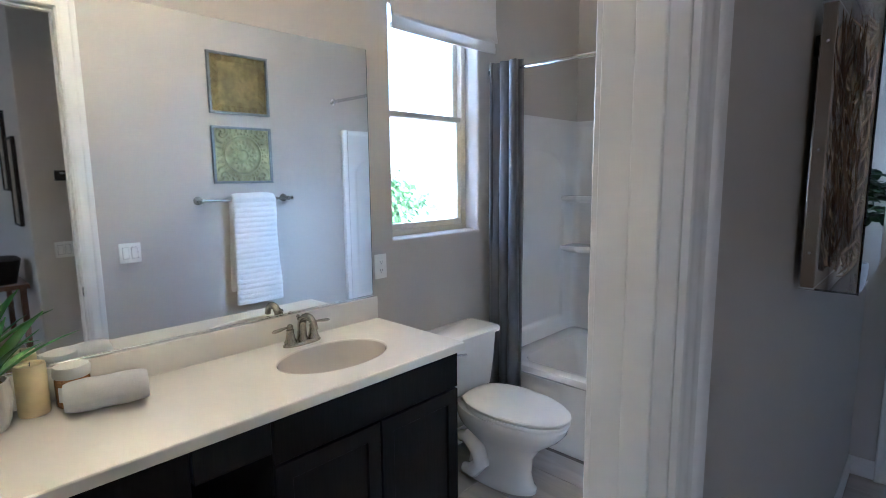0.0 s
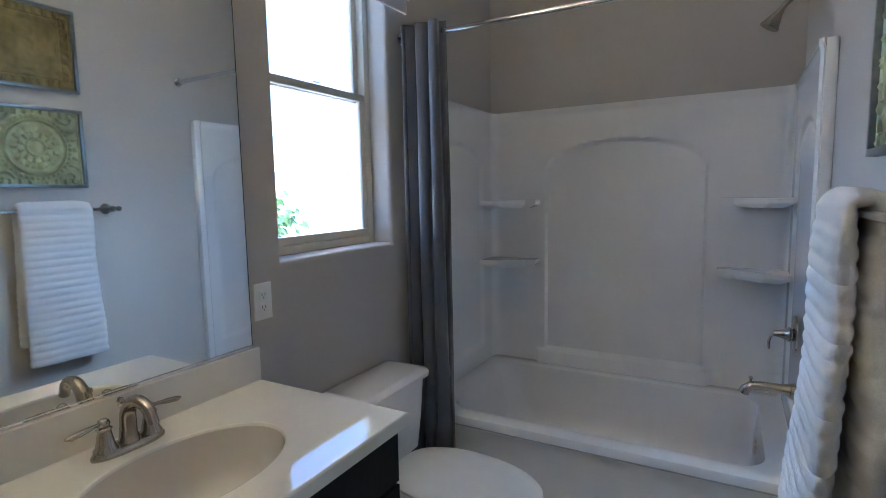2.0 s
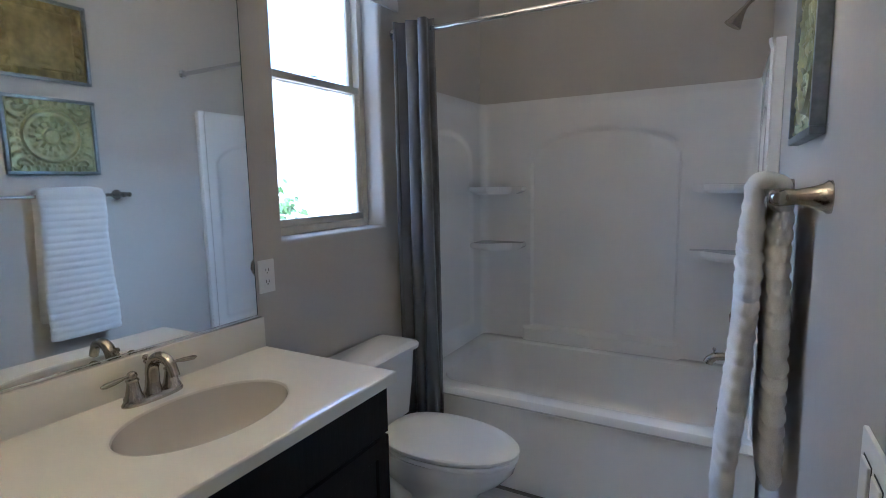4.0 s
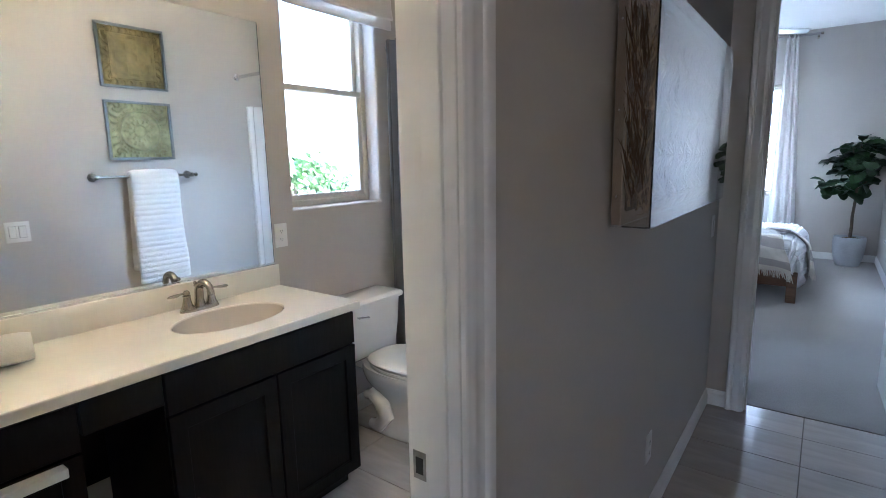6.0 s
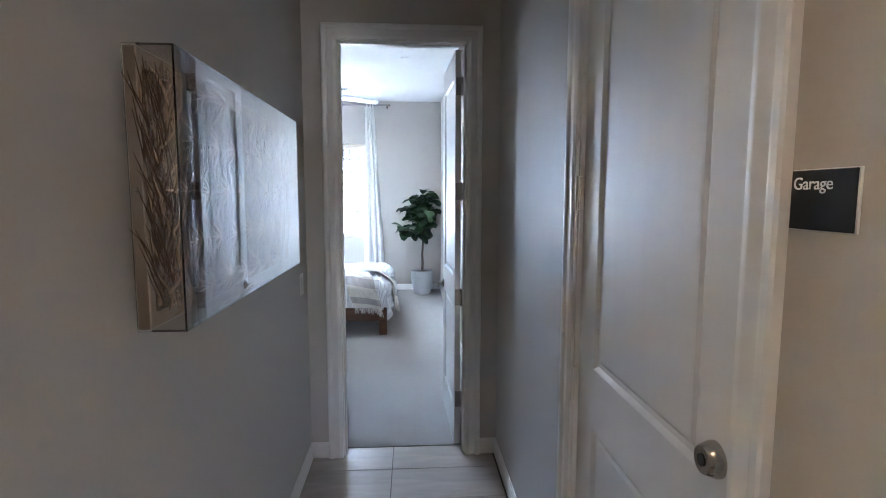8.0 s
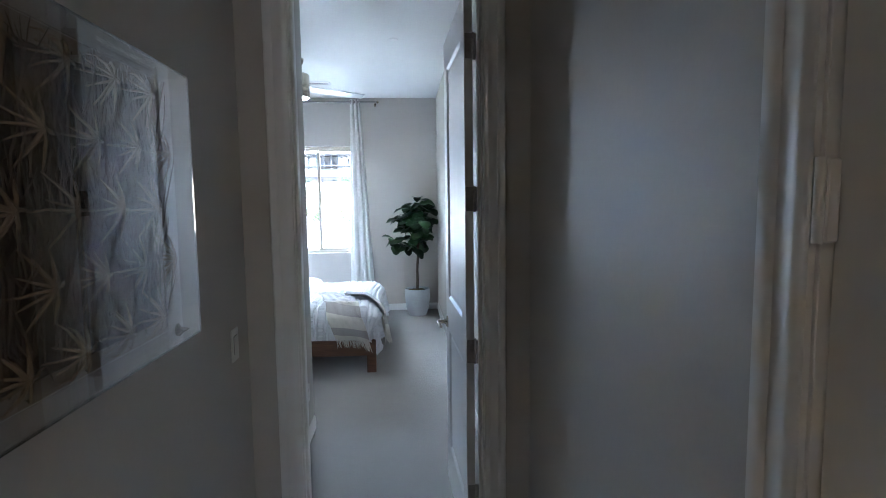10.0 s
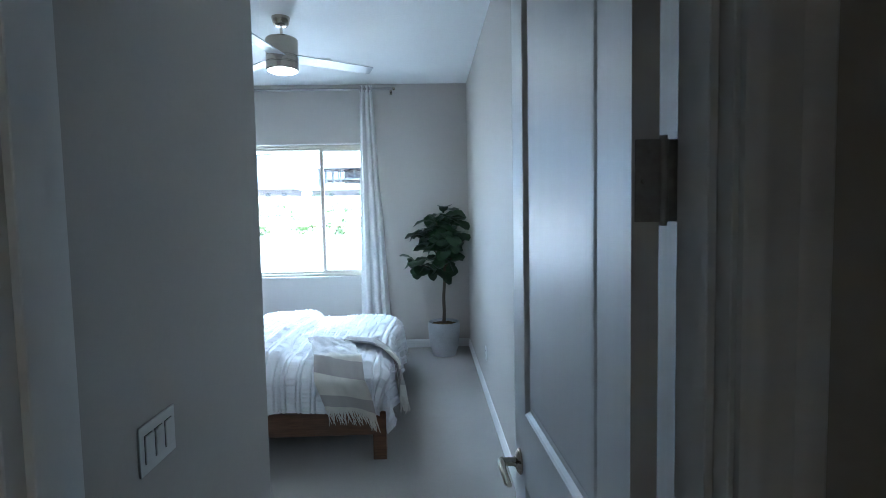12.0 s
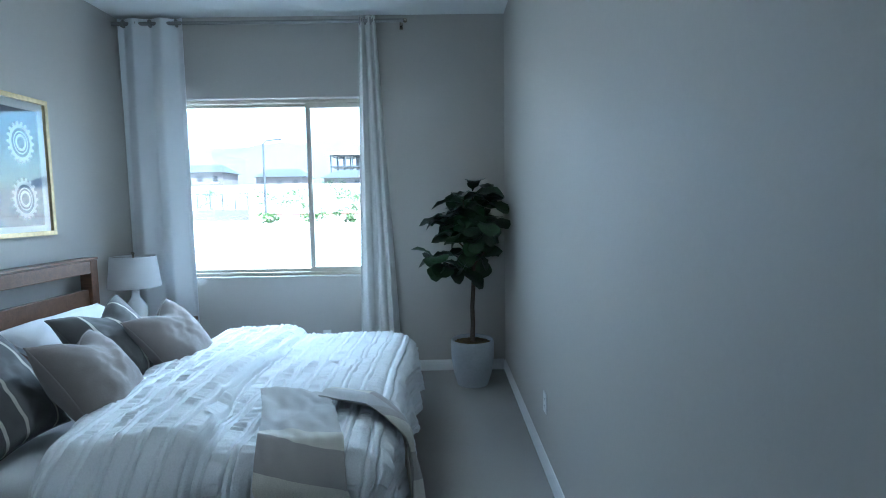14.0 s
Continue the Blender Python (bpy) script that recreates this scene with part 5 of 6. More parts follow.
part("tabletop", box(2.97, 3.9, FY - 0.33, FY - 0.02, 0.74, 0.775, 0.004, 2), M_OAK, ct)
for x in (3.0, 3.83):
    for y in (FY - 0.31, FY - 0.08):
        part("leg", box(x, x + 0.04, y, y + 0.04, -0.001, 0.7395, 0.003, 1), M_OAK, ct)
part("lower_shelf", box(3.041, 3.829, FY - 0.30, FY - 0.05, 0.2, 0.225, 0.003, 1), M_OAK, ct)
bk = thing("storage_basket", "dark woven basket on the console table", "basket", at=(3.2, FY - 0.17, 0.775))
part("body", loft([[(3.2 + (0.15 + 0.01 * i) * math.copysign(abs(math.cos(t)) ** 0.5, math.cos(t)), FY - 0.175 + (0.10 + 0.006 * i) * math.copysign(abs(math.sin(t)) ** 0.5, math.sin(t)), 0.7755 + 0.03 * i) for t in (2 * math.pi * k / 36 for k in range(36))] for i in range(7)]), M_DARKGAP, bk, "", True)


# ---- the bedroom ----
M_STRIPE = mat("cream_stripe", (0.60, 0.57, 0.50), 0.9, grain=260, spread=0.1, bump=0.4, bump_scale=400)
M_TAUPECLOTH = mat("taupe_linen", (0.26, 0.225, 0.21), 0.92, grain=240, spread=0.16, stain=5, stain_amt=0.06, bump=0.5, bump_scale=420, sheen=0.3)
M_CHARCOAL = mat("charcoal_linen", (0.095, 0.09, 0.086), 0.92, grain=240, spread=0.2, stain=5, stain_amt=0.08, bump=0.5, bump_scale=420, sheen=0.3)
M_DUVET = mat("white_seersucker", (0.78, 0.79, 0.81), 0.88, grain=200, spread=0.05, stain=4, stain_amt=0.04, bump=0.6, bump_scale=150, sheen=0.25, stretch=(1.0, 0.45, 1.0))
M_SHEET = mat("white_sheet", (0.72, 0.72, 0.74), 0.88, grain=200, spread=0.04, stain=3, stain_amt=0.03, bump=0.25, bump_scale=120)
M_THROW = mat("oatmeal_throw", (0.52, 0.505, 0.50), 0.95, grain=300, spread=0.12, stain=6, stain_amt=0.05, bump=0.8, bump_scale=500, sheen=0.3)
M_THROWDARK = mat("taupe_throw_band", (0.42, 0.39, 0.37), 0.95, grain=300, spread=0.14, stain=6, stain_amt=0.05, bump=0.8, bump_scale=500, sheen=0.3)
M_THROWPALE = mat("cream_throw_band", (0.70, 0.67, 0.60), 0.95, grain=300, spread=0.12, stain=6, stain_amt=0.05, bump=0.8, bump_scale=500, sheen=0.3)
M_GOLD = mat("pale_gold_frame", (0.62, 0.50, 0.27), 0.4, 0.35, grain=40, spread=0.15, stain=6, stain_amt=0.12)
M_NAVY = mat("navy_print", (0.02, 0.032, 0.065), 0.5, grain=22, spread=0.4, stain=9, stain_amt=0.4)
M_PAPER = mat("white_mat_board", (0.72, 0.73, 0.72), 0.8, grain=60, spread=0.02)
M_SHEER = mat("white_curtain_linen", (0.84, 0.84, 0.84), 0.9, grain=260, spread=0.07, stain=3, stain_amt=0.04, bump=0.4, bump_scale=420)
sheer(M_SHEER, 0.16, (0.8, 0.8, 0.8))

# bed frame and headboard
bx0, bx1, by0, by1 = -0.44, 2.0, 2.735, 4.90
bed = thing("platform_bed", "warm stained wooden platform bed with a slotted headboard", "bed", at=(0.8, 3.8, 0))
for x, y in ((bx1 - 0.086, by0), (bx1 - 0.086, by1 - 0.086)):
    part("leg", box(x, x + 0.086, y, y + 0.086, 0.0045, 0.318, 0.004, 2), M_OAK, bed)
for y in (by0 + 0.012, by1 - 0.04):
    part("side_rail", box(bx0 + 0.09, bx1 - 0.0865, y, y + 0.028, 0.165, 0.312, 0.003, 2), M_OAK, bed)
part("foot_rail", box(bx1 - 0.05, bx1 - 0.02, by0 + 0.0865, by1 - 0.0865, 0.165, 0.312, 0.003, 2), M_OAK, bed)
part("slat_deck", box(bx0 + 0.09, bx1 - 0.06, by0 + 0.05, by1 - 0.05, 0.255, 0.29), M_OAK, bed)
for y in (by0, by1 - 0.075):
    part("head_post", box(bx0, bx0 + 0.085, y, y + 0.075, 0.0045, 1.115, 0.004, 2), M_OAK, bed)
part("head_top_rail", box(bx0 + 0.002, bx0 + 0.083, by0 + 0.0755, by1 - 0.0755, 1.02, 1.113, 0.004, 2), M_OAK, bed)
part("head_panel", box(bx0 + 0.015, bx0 + 0.06, by0 + 0.0755, by1 - 0.0755, 0.30, 0.90, 0.004, 2), M_OAK, bed)
part("head_cap", box(bx0 - 0.004, bx0 + 0.09, by0 - 0.004, by1 + 0.004, 1.1155, 1.135, 0.003, 2), M_OAK, bed)
mt = thing("mattress", "thick mattress in a fitted white sheet", "mattress", at=(0.8, 3.8, 0.3))
b = box(bx0 + 0.095, 1.93, by0 + 0.06, 4.79, 0.2905, 0.53, 0.06, 5)
part("body", b, M_SHEET, mt, "", True)

XE, YN, YF, TOP, R = 1.895, 2.845, 4.77, 0.585, 0.085


def over(d):
    a = min(d / R, math.pi / 2)
    rest = max(0.0, d - R * math.pi / 2)
    return R * math.sin(a) + 0.10 * rest, R * (1 - math.cos(a)) + 0.985 * rest


def duvet_place(u, v, lift=0.0):
    """Where a point of the bedding comes to lie: u along the bed, v across it, both measured over the cloth."""
    dx = max(0.0, u - XE)
    dy = max(0.0, YN - v) if v < YN else max(0.0, v - YF)
    s = -1.0 if v < YN else 1.0
    d = math.hypot(dx, dy)
    out, drop = over(d)
    x, y, z = min(u, XE), min(max(v, YN), YF), TOP
    mid = 1 - (2 * (min(max(v, YN), YF) - (YN + YF) / 2) / (YF - YN)) ** 2
    z += 0.012 * mid - 0.07 * smoothstep(3.5, 4.8, v) + 0.016 * noise.noise((u * 1.6, v * 1.4, 3.0))
    hem = smoothstep(0.08, 0.35, d)
    wave = 0.026 * hem * math.sin((u if dy > dx else v) * 17 + 2.0 * noise.noise((u * 2, v * 2, 8)))
    if d > 1e-6:
        nx, ny = dx / d, s * dy / d
        x += nx * (out + wave + lift * min(1, d / R))
        y += ny * (out + wave + lift * min(1, d / R))
        z -= drop
        z += lift * max(0.0, 1 - d / R)
    else:
        z += lift
    return Vector((x, y, z))


def ruche(u, v):
    """Smooth stitched strips with gathered bands between them."""
    k = (u + 0.010 * noise.noise((u * 3, v * 2.2, 1.0))) / 0.096
    n = math.floor(k)
    f = k - n
    strip = smoothstep(0.0, 0.05, f) * (1 - smoothstep(0.27, 0.32, f))
    band = smoothstep(0.30, 0.42, f) * (1 - smoothstep(0.88, 1.0, f))
    puck = noise.noise((n * 3.7 + u * 2.5, v * 72 + 9 * n, 2.0)) + 0.6 * noise.noise((u * 4, v * 38, 4.0 + n))
    crease = abs(noise.noise((u * 4.0 + 0.6 * v, v * 4.6, 6.0)))
    groove = max(0.0, 1 - min(f, 1 - f) / 0.08) + max(0.0, 1 - abs(f - 0.30) / 0.08)
    return 0.006 * strip + 0.002 * band - 0.013 * groove + 0.0085 * band * puck + 0.034 * (0.35 - crease) + 0.010 * (0.3 - abs(noise.noise((u * 9.0 - v * 2, v * 8.0, 11.0)))) + 0.012 * noise.noise((u * 2.3, v * 2.1, 9.0))


dv = thing("duvet", "rumpled white duvet with gathered bands, folded back", "duvet", at=(1.2, 3.8, 0.6))
U0, U1, V0, V1 = 0.72, 2.27, 2.545, 5.08


def duvet_top(a, c):
    v = V0 + (V1 - V0) * c
    start = U0 + 0.09 * math.sin(v * 1.3) - 0.10 * (v - 3.8)
    u = start + (U1 - start) * a
    lift = 0.02 + ruche(u, v) + 0.012 * smoothstep(0.0, 0.04, u - start)
    return duvet_place(u, v, lift)


part("cover", sheet(380, 420, duvet_top, 0.012), M_DUVET, dv, "", True)


def duvet_fold(a, c):
    v = V0 + 0.02 + (V1 - V0 - 0.04) * c
    start = U0 + 0.02 + 0.09 * math.sin(v * 1.3) - 0.10 * (v - 3.8)
    end = 1.30 - 0.047 * (v - 3.4) + 0.018 * math.sin(v * 5) + 0.02 * noise.noise((v * 3, 0, 5))
    u = start + (end - start) * a
    puff = math.sin(math.pi * min(1, a * 1.02)) ** 0.35 if 0 < a < 1 else 0
    lift = 0.040 + 0.062 * puff * (0.75 + 0.45 * smoothstep(0.4, 0.85, a)) + ruche(u + 0.03, v)
    return duvet_place(u, v, lift)


part("folded_edge", sheet(170, 420, duvet_fold, 0.010), M_DUVET, dv, "", True)


# the throw at the foot
def throw_sheet(name, f, nu, nv, bands, parent):
    b = bmesh.new()
    g = [[b.verts.new(f(i / nu, j / nv)) for j in range(nv + 1)] for i in range(nu + 1)]
    for i in range(nu):
        for j in range(nv):
            fc = b.faces.new((g[i][j], g[i + 1][j], g[i + 1][j + 1], g[i][j + 1]))
            q = (j + 0.5) / nv
            fc.material_index = next((m for lo, hi, m in bands if lo <= q < hi), 0)
    bmesh.ops.recalc_face_normals(b, faces=b.faces)
    bmesh.ops.solidify(b, geom=b.faces[:], thickness=0.005)
    return part(name, b, [M_THROW, M_THROWDARK, M_THROWPALE], parent, "", True)


th = thing("throw_blanket", "fringed oatmeal and taupe striped throw over the duvet", "throw", at=(1.7, 3.0, 0.6))


def lobe_a(u, v):
    p = 1.39 + (0.29 + 0.05 * v) * u + 0.24 * v + 0.008 * math.sin(7 * v)
    q = 3.29 - 0.02 * u - (0.71 + 0.02 * u) * v
    soft = 0.010 * math.sin(5 * u + 11 * v) + 0.016 * noise.noise((u * 2.5, v * 6, 2)) + 0.008 * noise.noise((u * 7, v * 12, 5))
    return duvet_place(p, q, 0.075 + soft + 0.012 * (1 - smoothstep(0.0, 0.1, v)))


def corner_layer(k):
    def f(u, v):
        p = 1.66 + 0.54 * v + 0.05 * u + 0.012 * math.sin(5 * v + k)
        q = 3.235 - 0.022 * k - 0.24 * v + (0.12 - 0.02 * k + 0.04 * v) * u
        return duvet_place(p, q, 0.066 + 0.013 * k + 0.010 * math.sin(3.1 * u) + 0.006 * noise.noise((u * 3, v * 4, 7 + k)))
    return f


throw_sheet("front_fold", lobe_a, 46, 100, [(0.0, 0.54, 0), (0.54, 0.62, 2), (0.62, 0.71, 1), (0.71, 0.87, 2), (0.87, 0.97, 1), (0.97, 1.01, 2)], th)
corner_folds = [corner_layer(k) for k in range(3)]
for f, bands in zip(corner_folds, ([(0.0, 0.5, 0), (0.5, 0.7, 1), (0.7, 1.01, 2)], [(0.0, 0.35, 2), (0.35, 0.6, 1), (0.6, 1.01, 1)], [(0.0, 0.46, 0), (0.46, 0.52, 1), (0.52, 0.70, 2), (0.70, 0.86, 1), (0.86, 1.01, 2)])):
    throw_sheet("corner_fold", f, 20, 60, bands, th)
rnd = random.Random(5)
b = bmesh.new()
for f, n in ((lobe_a, 58), (corner_folds[0], 22), (corner_folds[2], 26)):
    for k in range(n):
        u = (k + 0.5) / n
        p0, p1 = Vector(f(u, 0.99)), Vector(f(u, 0.94))
        d = (p0 - p1).normalized()
        sway = Vector((rnd.uniform(-0.3, 0.3), rnd.uniform(-0.15, 0.15), -0.35))
        b = tube([p0, p0 + (d + 0.3 * sway) * 0.025, p0 + (d + sway) * rnd.uniform(0.06, 0.085)], 0.0025, 5, b, True, [0.0028, 0.0030, 0.0016])
part("fringe", b, M_THROWPALE, th, "knotted cream fringe", False, "stuff")


# pillows
def pillow(name, label, w, h, t, m, material, stripes=(), seed=0, stripe_mat=None, group="", chop=0.0):
    ob = thing(name, label, "pillow", group)
    b = bmesh.new()
    n = 34
    tops = []
    for s in (1, -1):
        g = []
        for i in range(n + 1):
            row = []
            for j in range(n + 1):
                p, q = 2 * i / n - 1, 2 * j / n - 1
                x, y = p * w / 2 * (1 - 0.10 * (1 - q * q) * abs(p) ** 3), q * h / 2 * (1 - 0.10 * (1 - p * p) * abs(q) ** 3)
                y -= chop * h * math.exp(-((p - 0.05) / 0.42) ** 2) * smoothstep(-0.3, 1.0, q)
                e = max(0.0, (1 - abs(p) ** 2.6)) ** 0.55 * max(0.0, (1 - abs(q) ** 2.6)) ** 0.55
                z = s * (t / 2) * e + 0.024 * noise.noise((p * 1.6 + seed, q * 1.6, s)) * e + 0.008 * noise.noise((p * 6 + seed, q * 6, s * 2)) * e
                row.append(b.verts.new((x, y, z)))
            g.append(row)
        for i in range(n):
            for j in range(n):
                fc = b.faces.new((g[i][j], g[i + 1][j], g[i + 1][j + 1], g[i][j + 1]))
                c = (i + 0.5) / n
                fc.material_index = 1 if any(lo <= c < hi for lo, hi in stripes) else 0
    bmesh.ops.remove_doubles(b, verts=b.verts, dist=0.0006)
    part("cushion", b, [material, stripe_mat or M_STRIPE], ob, "", True)
    edge = []
    for k in range(81):
        a = 8 * k / 80
        p, q = ((1, a - 1) if a < 2 else (3 - a, 1) if a < 4 else (-1, 5 - a) if a < 6 else (a - 7, -1))
        edge.append((p * w / 2 * (1 - 0.10 * (1 - q * q)), q * h / 2 * (1 - 0.10 * (1 - p * p)) - chop * h * math.exp(-((p - 0.05) / 0.42) ** 2) * smoothstep(-0.3, 1.0, q), 0))
    part("piping", tube(edge, 0.0035, 6, None, False), material, ob, "", True)
    ob.matrix_basis = m
    return ob


def leaning(x, y, z, lean, turn, spin=0):
    """A cushion that stands on its lower edge, facing the foot, leaning back."""
    return Matrix.Translation((x, y, z)) @ pose(0, 0, 0, 0, 0, turn) @ pose(0, 0, 0, 0, 90 - lean, 0) @ pose(0, 0, 0, 0, 0, 90 + spin)


for y in (3.28, 4.30):
    pillow("bed_pillow", "plump white sleeping pillow against the headboard", 0.92, 0.52, 0.2, leaning(-0.06, y, 0.68, 60, 0), M_SHEET, seed=y, group="sleeping pillows")
pillow("euro_cushion", "large charcoal cushion with cream stripes", 0.51, 0.51, 0.20, leaning(0.42, 3.02, 0.765, 34, 4), M_CHARCOAL, ((0.235, 0.265), (0.44, 0.47), (0.79, 0.82)), 2, group="striped cushions", chop=0.15)
pillow("euro_cushion", "large charcoal cushion with cream stripes", 0.51, 0.51, 0.20, leaning(0.44, 3.80, 0.765, 36, -8, 6), M_CHARCOAL, ((0.205, 0.235), (0.50, 0.53), (0.76, 0.79)), 3, group="striped cushions", chop=0.15)
pillow("throw_cushion", "square taupe linen cushion", 0.45, 0.45, 0.24, leaning(0.655, 3.29, 0.745, 36, 8, -5), M_TAUPECLOTH, (), 5, group="taupe cushions", chop=0.13)
pillow("throw_cushion", "square taupe linen cushion", 0.45, 0.45, 0.24, leaning(0.65, 3.99, 0.735, 38, -6, 8), M_TAUPECLOTH, (), 7, group="taupe cushions", chop=0.13)

# nightstand and lamp
ns = thing("nightstand", "open wooden nightstand beside the bed", "nightstand", at=(-0.2, 5.25, 0))
part("top", box(-0.475, 0.09, 5.0, 5.49, 0.525, 0.55, 0.003, 2), M_OAK, ns)
part("bottom", box(-0.475, 0.09, 5.0, 5.49, 0.20, 0.225, 0.003, 2), M_OAK, ns)
part("side_panel", box(-0.475, 0.088, 5.001, 5.025, 0.2255, 0.5245, 0.002, 1), M_OAK, ns)
part("side_panel", box(-0.475, 0.088, 5.465, 5.489, 0.2255, 0.5245, 0.002, 1), M_OAK, ns)
part("back_panel", box(-0.475, -0.46, 5.0255, 5.4645, 0.2255, 0.5245), M_OAK, ns)
for x in (-0.46, 0.035):
    for y in (5.005, 5.445):
        part("leg", box(x, x + 0.04, y, y + 0.04, 0.0045, 0.1995, 0.003, 1), M_OAK, ns)
lp = thing("table_lamp", "white gourd table lamp with a pale drum shade", "lamp", at=(-0.27, 5.2, 0.55))
lx, ly = -0.265, 5.2
part("base", lathe([(0.0, 0.0), (0.062, 0.0), (0.064, 0.008), (0.075, 0.05), (0.083, 0.10), (0.078, 0.15), (0.055, 0.19), (0.034, 0.22), (0.028, 0.25), (0.03, 0.27), (0.018, 0.285), (0.0, 0.29)], (lx, ly, 0.5505), "z", 36), M_PORCELAIN, lp, "glossy white ceramic base", True)
part("neck", tube([(lx, ly, 0.83), (lx, ly, 1.115)], 0.006, 10), M_NICKEL, lp)
part("shade", lathe([(0.192, 0.0), (0.165, 0.245), (0.163, 0.245), (0.190, 0.0), (0.192, 0.0)], (lx, ly, 0.86), "z", 48), M_SHADE, lp, "pale linen drum shade", True)
part("finial", lathe([(0.0, 0.0), (0.006, 0.0), (0.006, 0.008), (0.012, 0.014), (0.013, 0.022), (0.008, 0.029), (0.0, 0.031)], (lx, ly, 1.11), "z", 16), M_NICKEL, lp, "nickel ball finial", True)
part("shade_spider", box(lx - 0.163, lx + 0.163, ly - 0.002, ly + 0.002, 1.098, 1.102), M_NICKEL, lp)

# framed picture over the bed
pc = thing("framed_print", "framed navy print with white medallions above the bed", "picture", at=(RX0, 3.82, 1.77))
py0, py1, pz0, pz1 = 2.98, 4.665, 1.315, 2.222
w = 0.03
for a in ((py0, py1, pz0, pz0 + w), (py0, py1, pz1 - w, pz1), (py0, py0 + w, pz0 + w + 0.0003, pz1 - w - 0.0003), (py1 - w, py1, pz0 + w + 0.0003, pz1 - w - 0.0003)):
    part("frame_bar", box(RX0 + 0.001, RX0 + 0.032, *a, 0.003, 2), M_GOLD, pc)
part("mat_board", box(RX0 + 0.004, RX0 + 0.010, py0 + w, py1 - w, pz0 + w, pz1 - w), M_PAPER, pc)
part("print", box(RX0 + 0.0102, RX0 + 0.0122, py0 + 0.085, py1 - 0.085, pz0 + 0.07, pz1 - 0.085), M_NAVY, pc, "navy printed sheet")
for i in range(4):
    for j in range(2):
        cy, cz = py1 - 0.235 - 0.40 * i, pz0 + 0.245 + 0.36 * j
        b = bmesh.new()
        for k in range(18):
            t = 2 * math.pi * k / 18
            b = lathe([(0.0, 0.0), (0.012, 0.0), (0.012, 0.0012), (0.0, 0.0012)], (RX0 + 0.0122, cy + 0.098 * math.cos(t), cz + 0.125 * math.sin(t)), "x", 8, b)
        for r, q in ((0.105, 0.012), (0.070, 0.005), (0.046, 0.009)):
            for k in range(36):
                t0, t1 = 2 * math.pi * k / 36, 2 * math.pi * (k + 1) / 36
                p = [(RX0 + 0.0136, cy + rr * 0.78 * math.cos(t), cz + rr * math.sin(t)) for rr, t in ((r - q, t0), (r + q, t0), (r + q, t1), (r - q, t1))]
                b.faces.new([b.verts.new(v) for v in p])
        part("medallion", b, M_PAPER, pc, "white beaded medallion")
pane = part("pane", box(RX0 + 0.019, RX0 + 0.0215, py0 + w, py1 - w, pz0 + w, pz1 - w), M_PANE, pc, "clear glazing")
pane.visible_shadow = False

# curtains on their rod
cr = thing("curtain_rod", "satin nickel curtain rod above the bedroom window", "curtain rod", at=(0.75, RY1 - 0.09, 3.0))
part("bar", tube([(-0.475, RY1 - 0.09, 3.005), (1.93, RY1 - 0.09, 3.005)], 0.015, 14), M_HINGE, cr, "", True)
for x in (-0.40, 1.905):
    part("bracket", tube([(x, RY1 - 0.002, 2.985), (x, RY1 - 0.05, 2.985), (x, RY1 - 0.09, 2.99)], 0.007, 8), M_NICKEL, cr, "", True)
    part("wall_plate", box(x - 0.014, x + 0.014, RY1 - 0.006, RY1 - 0.0006, 2.955, 3.015, 0.002, 1), M_NICKEL, cr)
part("end_cap", lathe([(0.0125, 0.0), (0.018, 0.004), (0.018, 0.022), (0.013, 0.028), (0.0, 0.029)], (1.93, RY1 - 0.09, 3.005), "x", 16), M_NICKEL, cr, "", True)


M_LINEN = mat("cream_curtain_linen", (0.80, 0.79, 0.76), 0.9, grain=260, spread=0.06, stain=3, stain_amt=0.04, bump=0.3, bump_scale=420)
sheer(M_LINEN, 0.07, (0.8, 0.79, 0.76))


def window_curtain(x0, x1, folds, flare, shift, seed, label, depth, amp, cloth=M_SHEER):
    ob = thing("window_curtain", label, "curtain", "bedroom curtains", ((x0 + x1) / 2, RY1 - 0.09, 0.03))
    part("cloth", bunched("cloth", x0, x1, RY1 - 0.092, 0.02, 3.045, folds, depth, cloth, flare, shift, seed, amp, (170, 60)), cloth, ob, "", True)
    n = int(folds * 2)
    for k in range(n):
        b = bmesh.new()
        x = x0 + (x1 - x0) * (k + 0.5) / n
        b = lathe([(0.019, -0.004), (0.032, -0.004), (0.032, 0.004), (0.019, 0.004), (0.019, -0.004)], (x, RY1 - 0.09, 3.005), "x", 20)
        part("grommet", b, M_HINGE, ob, "dark metal grommet", True)
    return ob


window_curtain(-0.435, 0.11, 2.5, 0.02, -0.01, 0.4, "white linen curtain hanging in loose folds", 0.045, 0.06)
window_curtain(1.555, 1.69, 3.0, 1.7, 0.055, 2.1, "cream linen curtain drawn into narrow folds", 0.035, 0.10, M_LINEN)

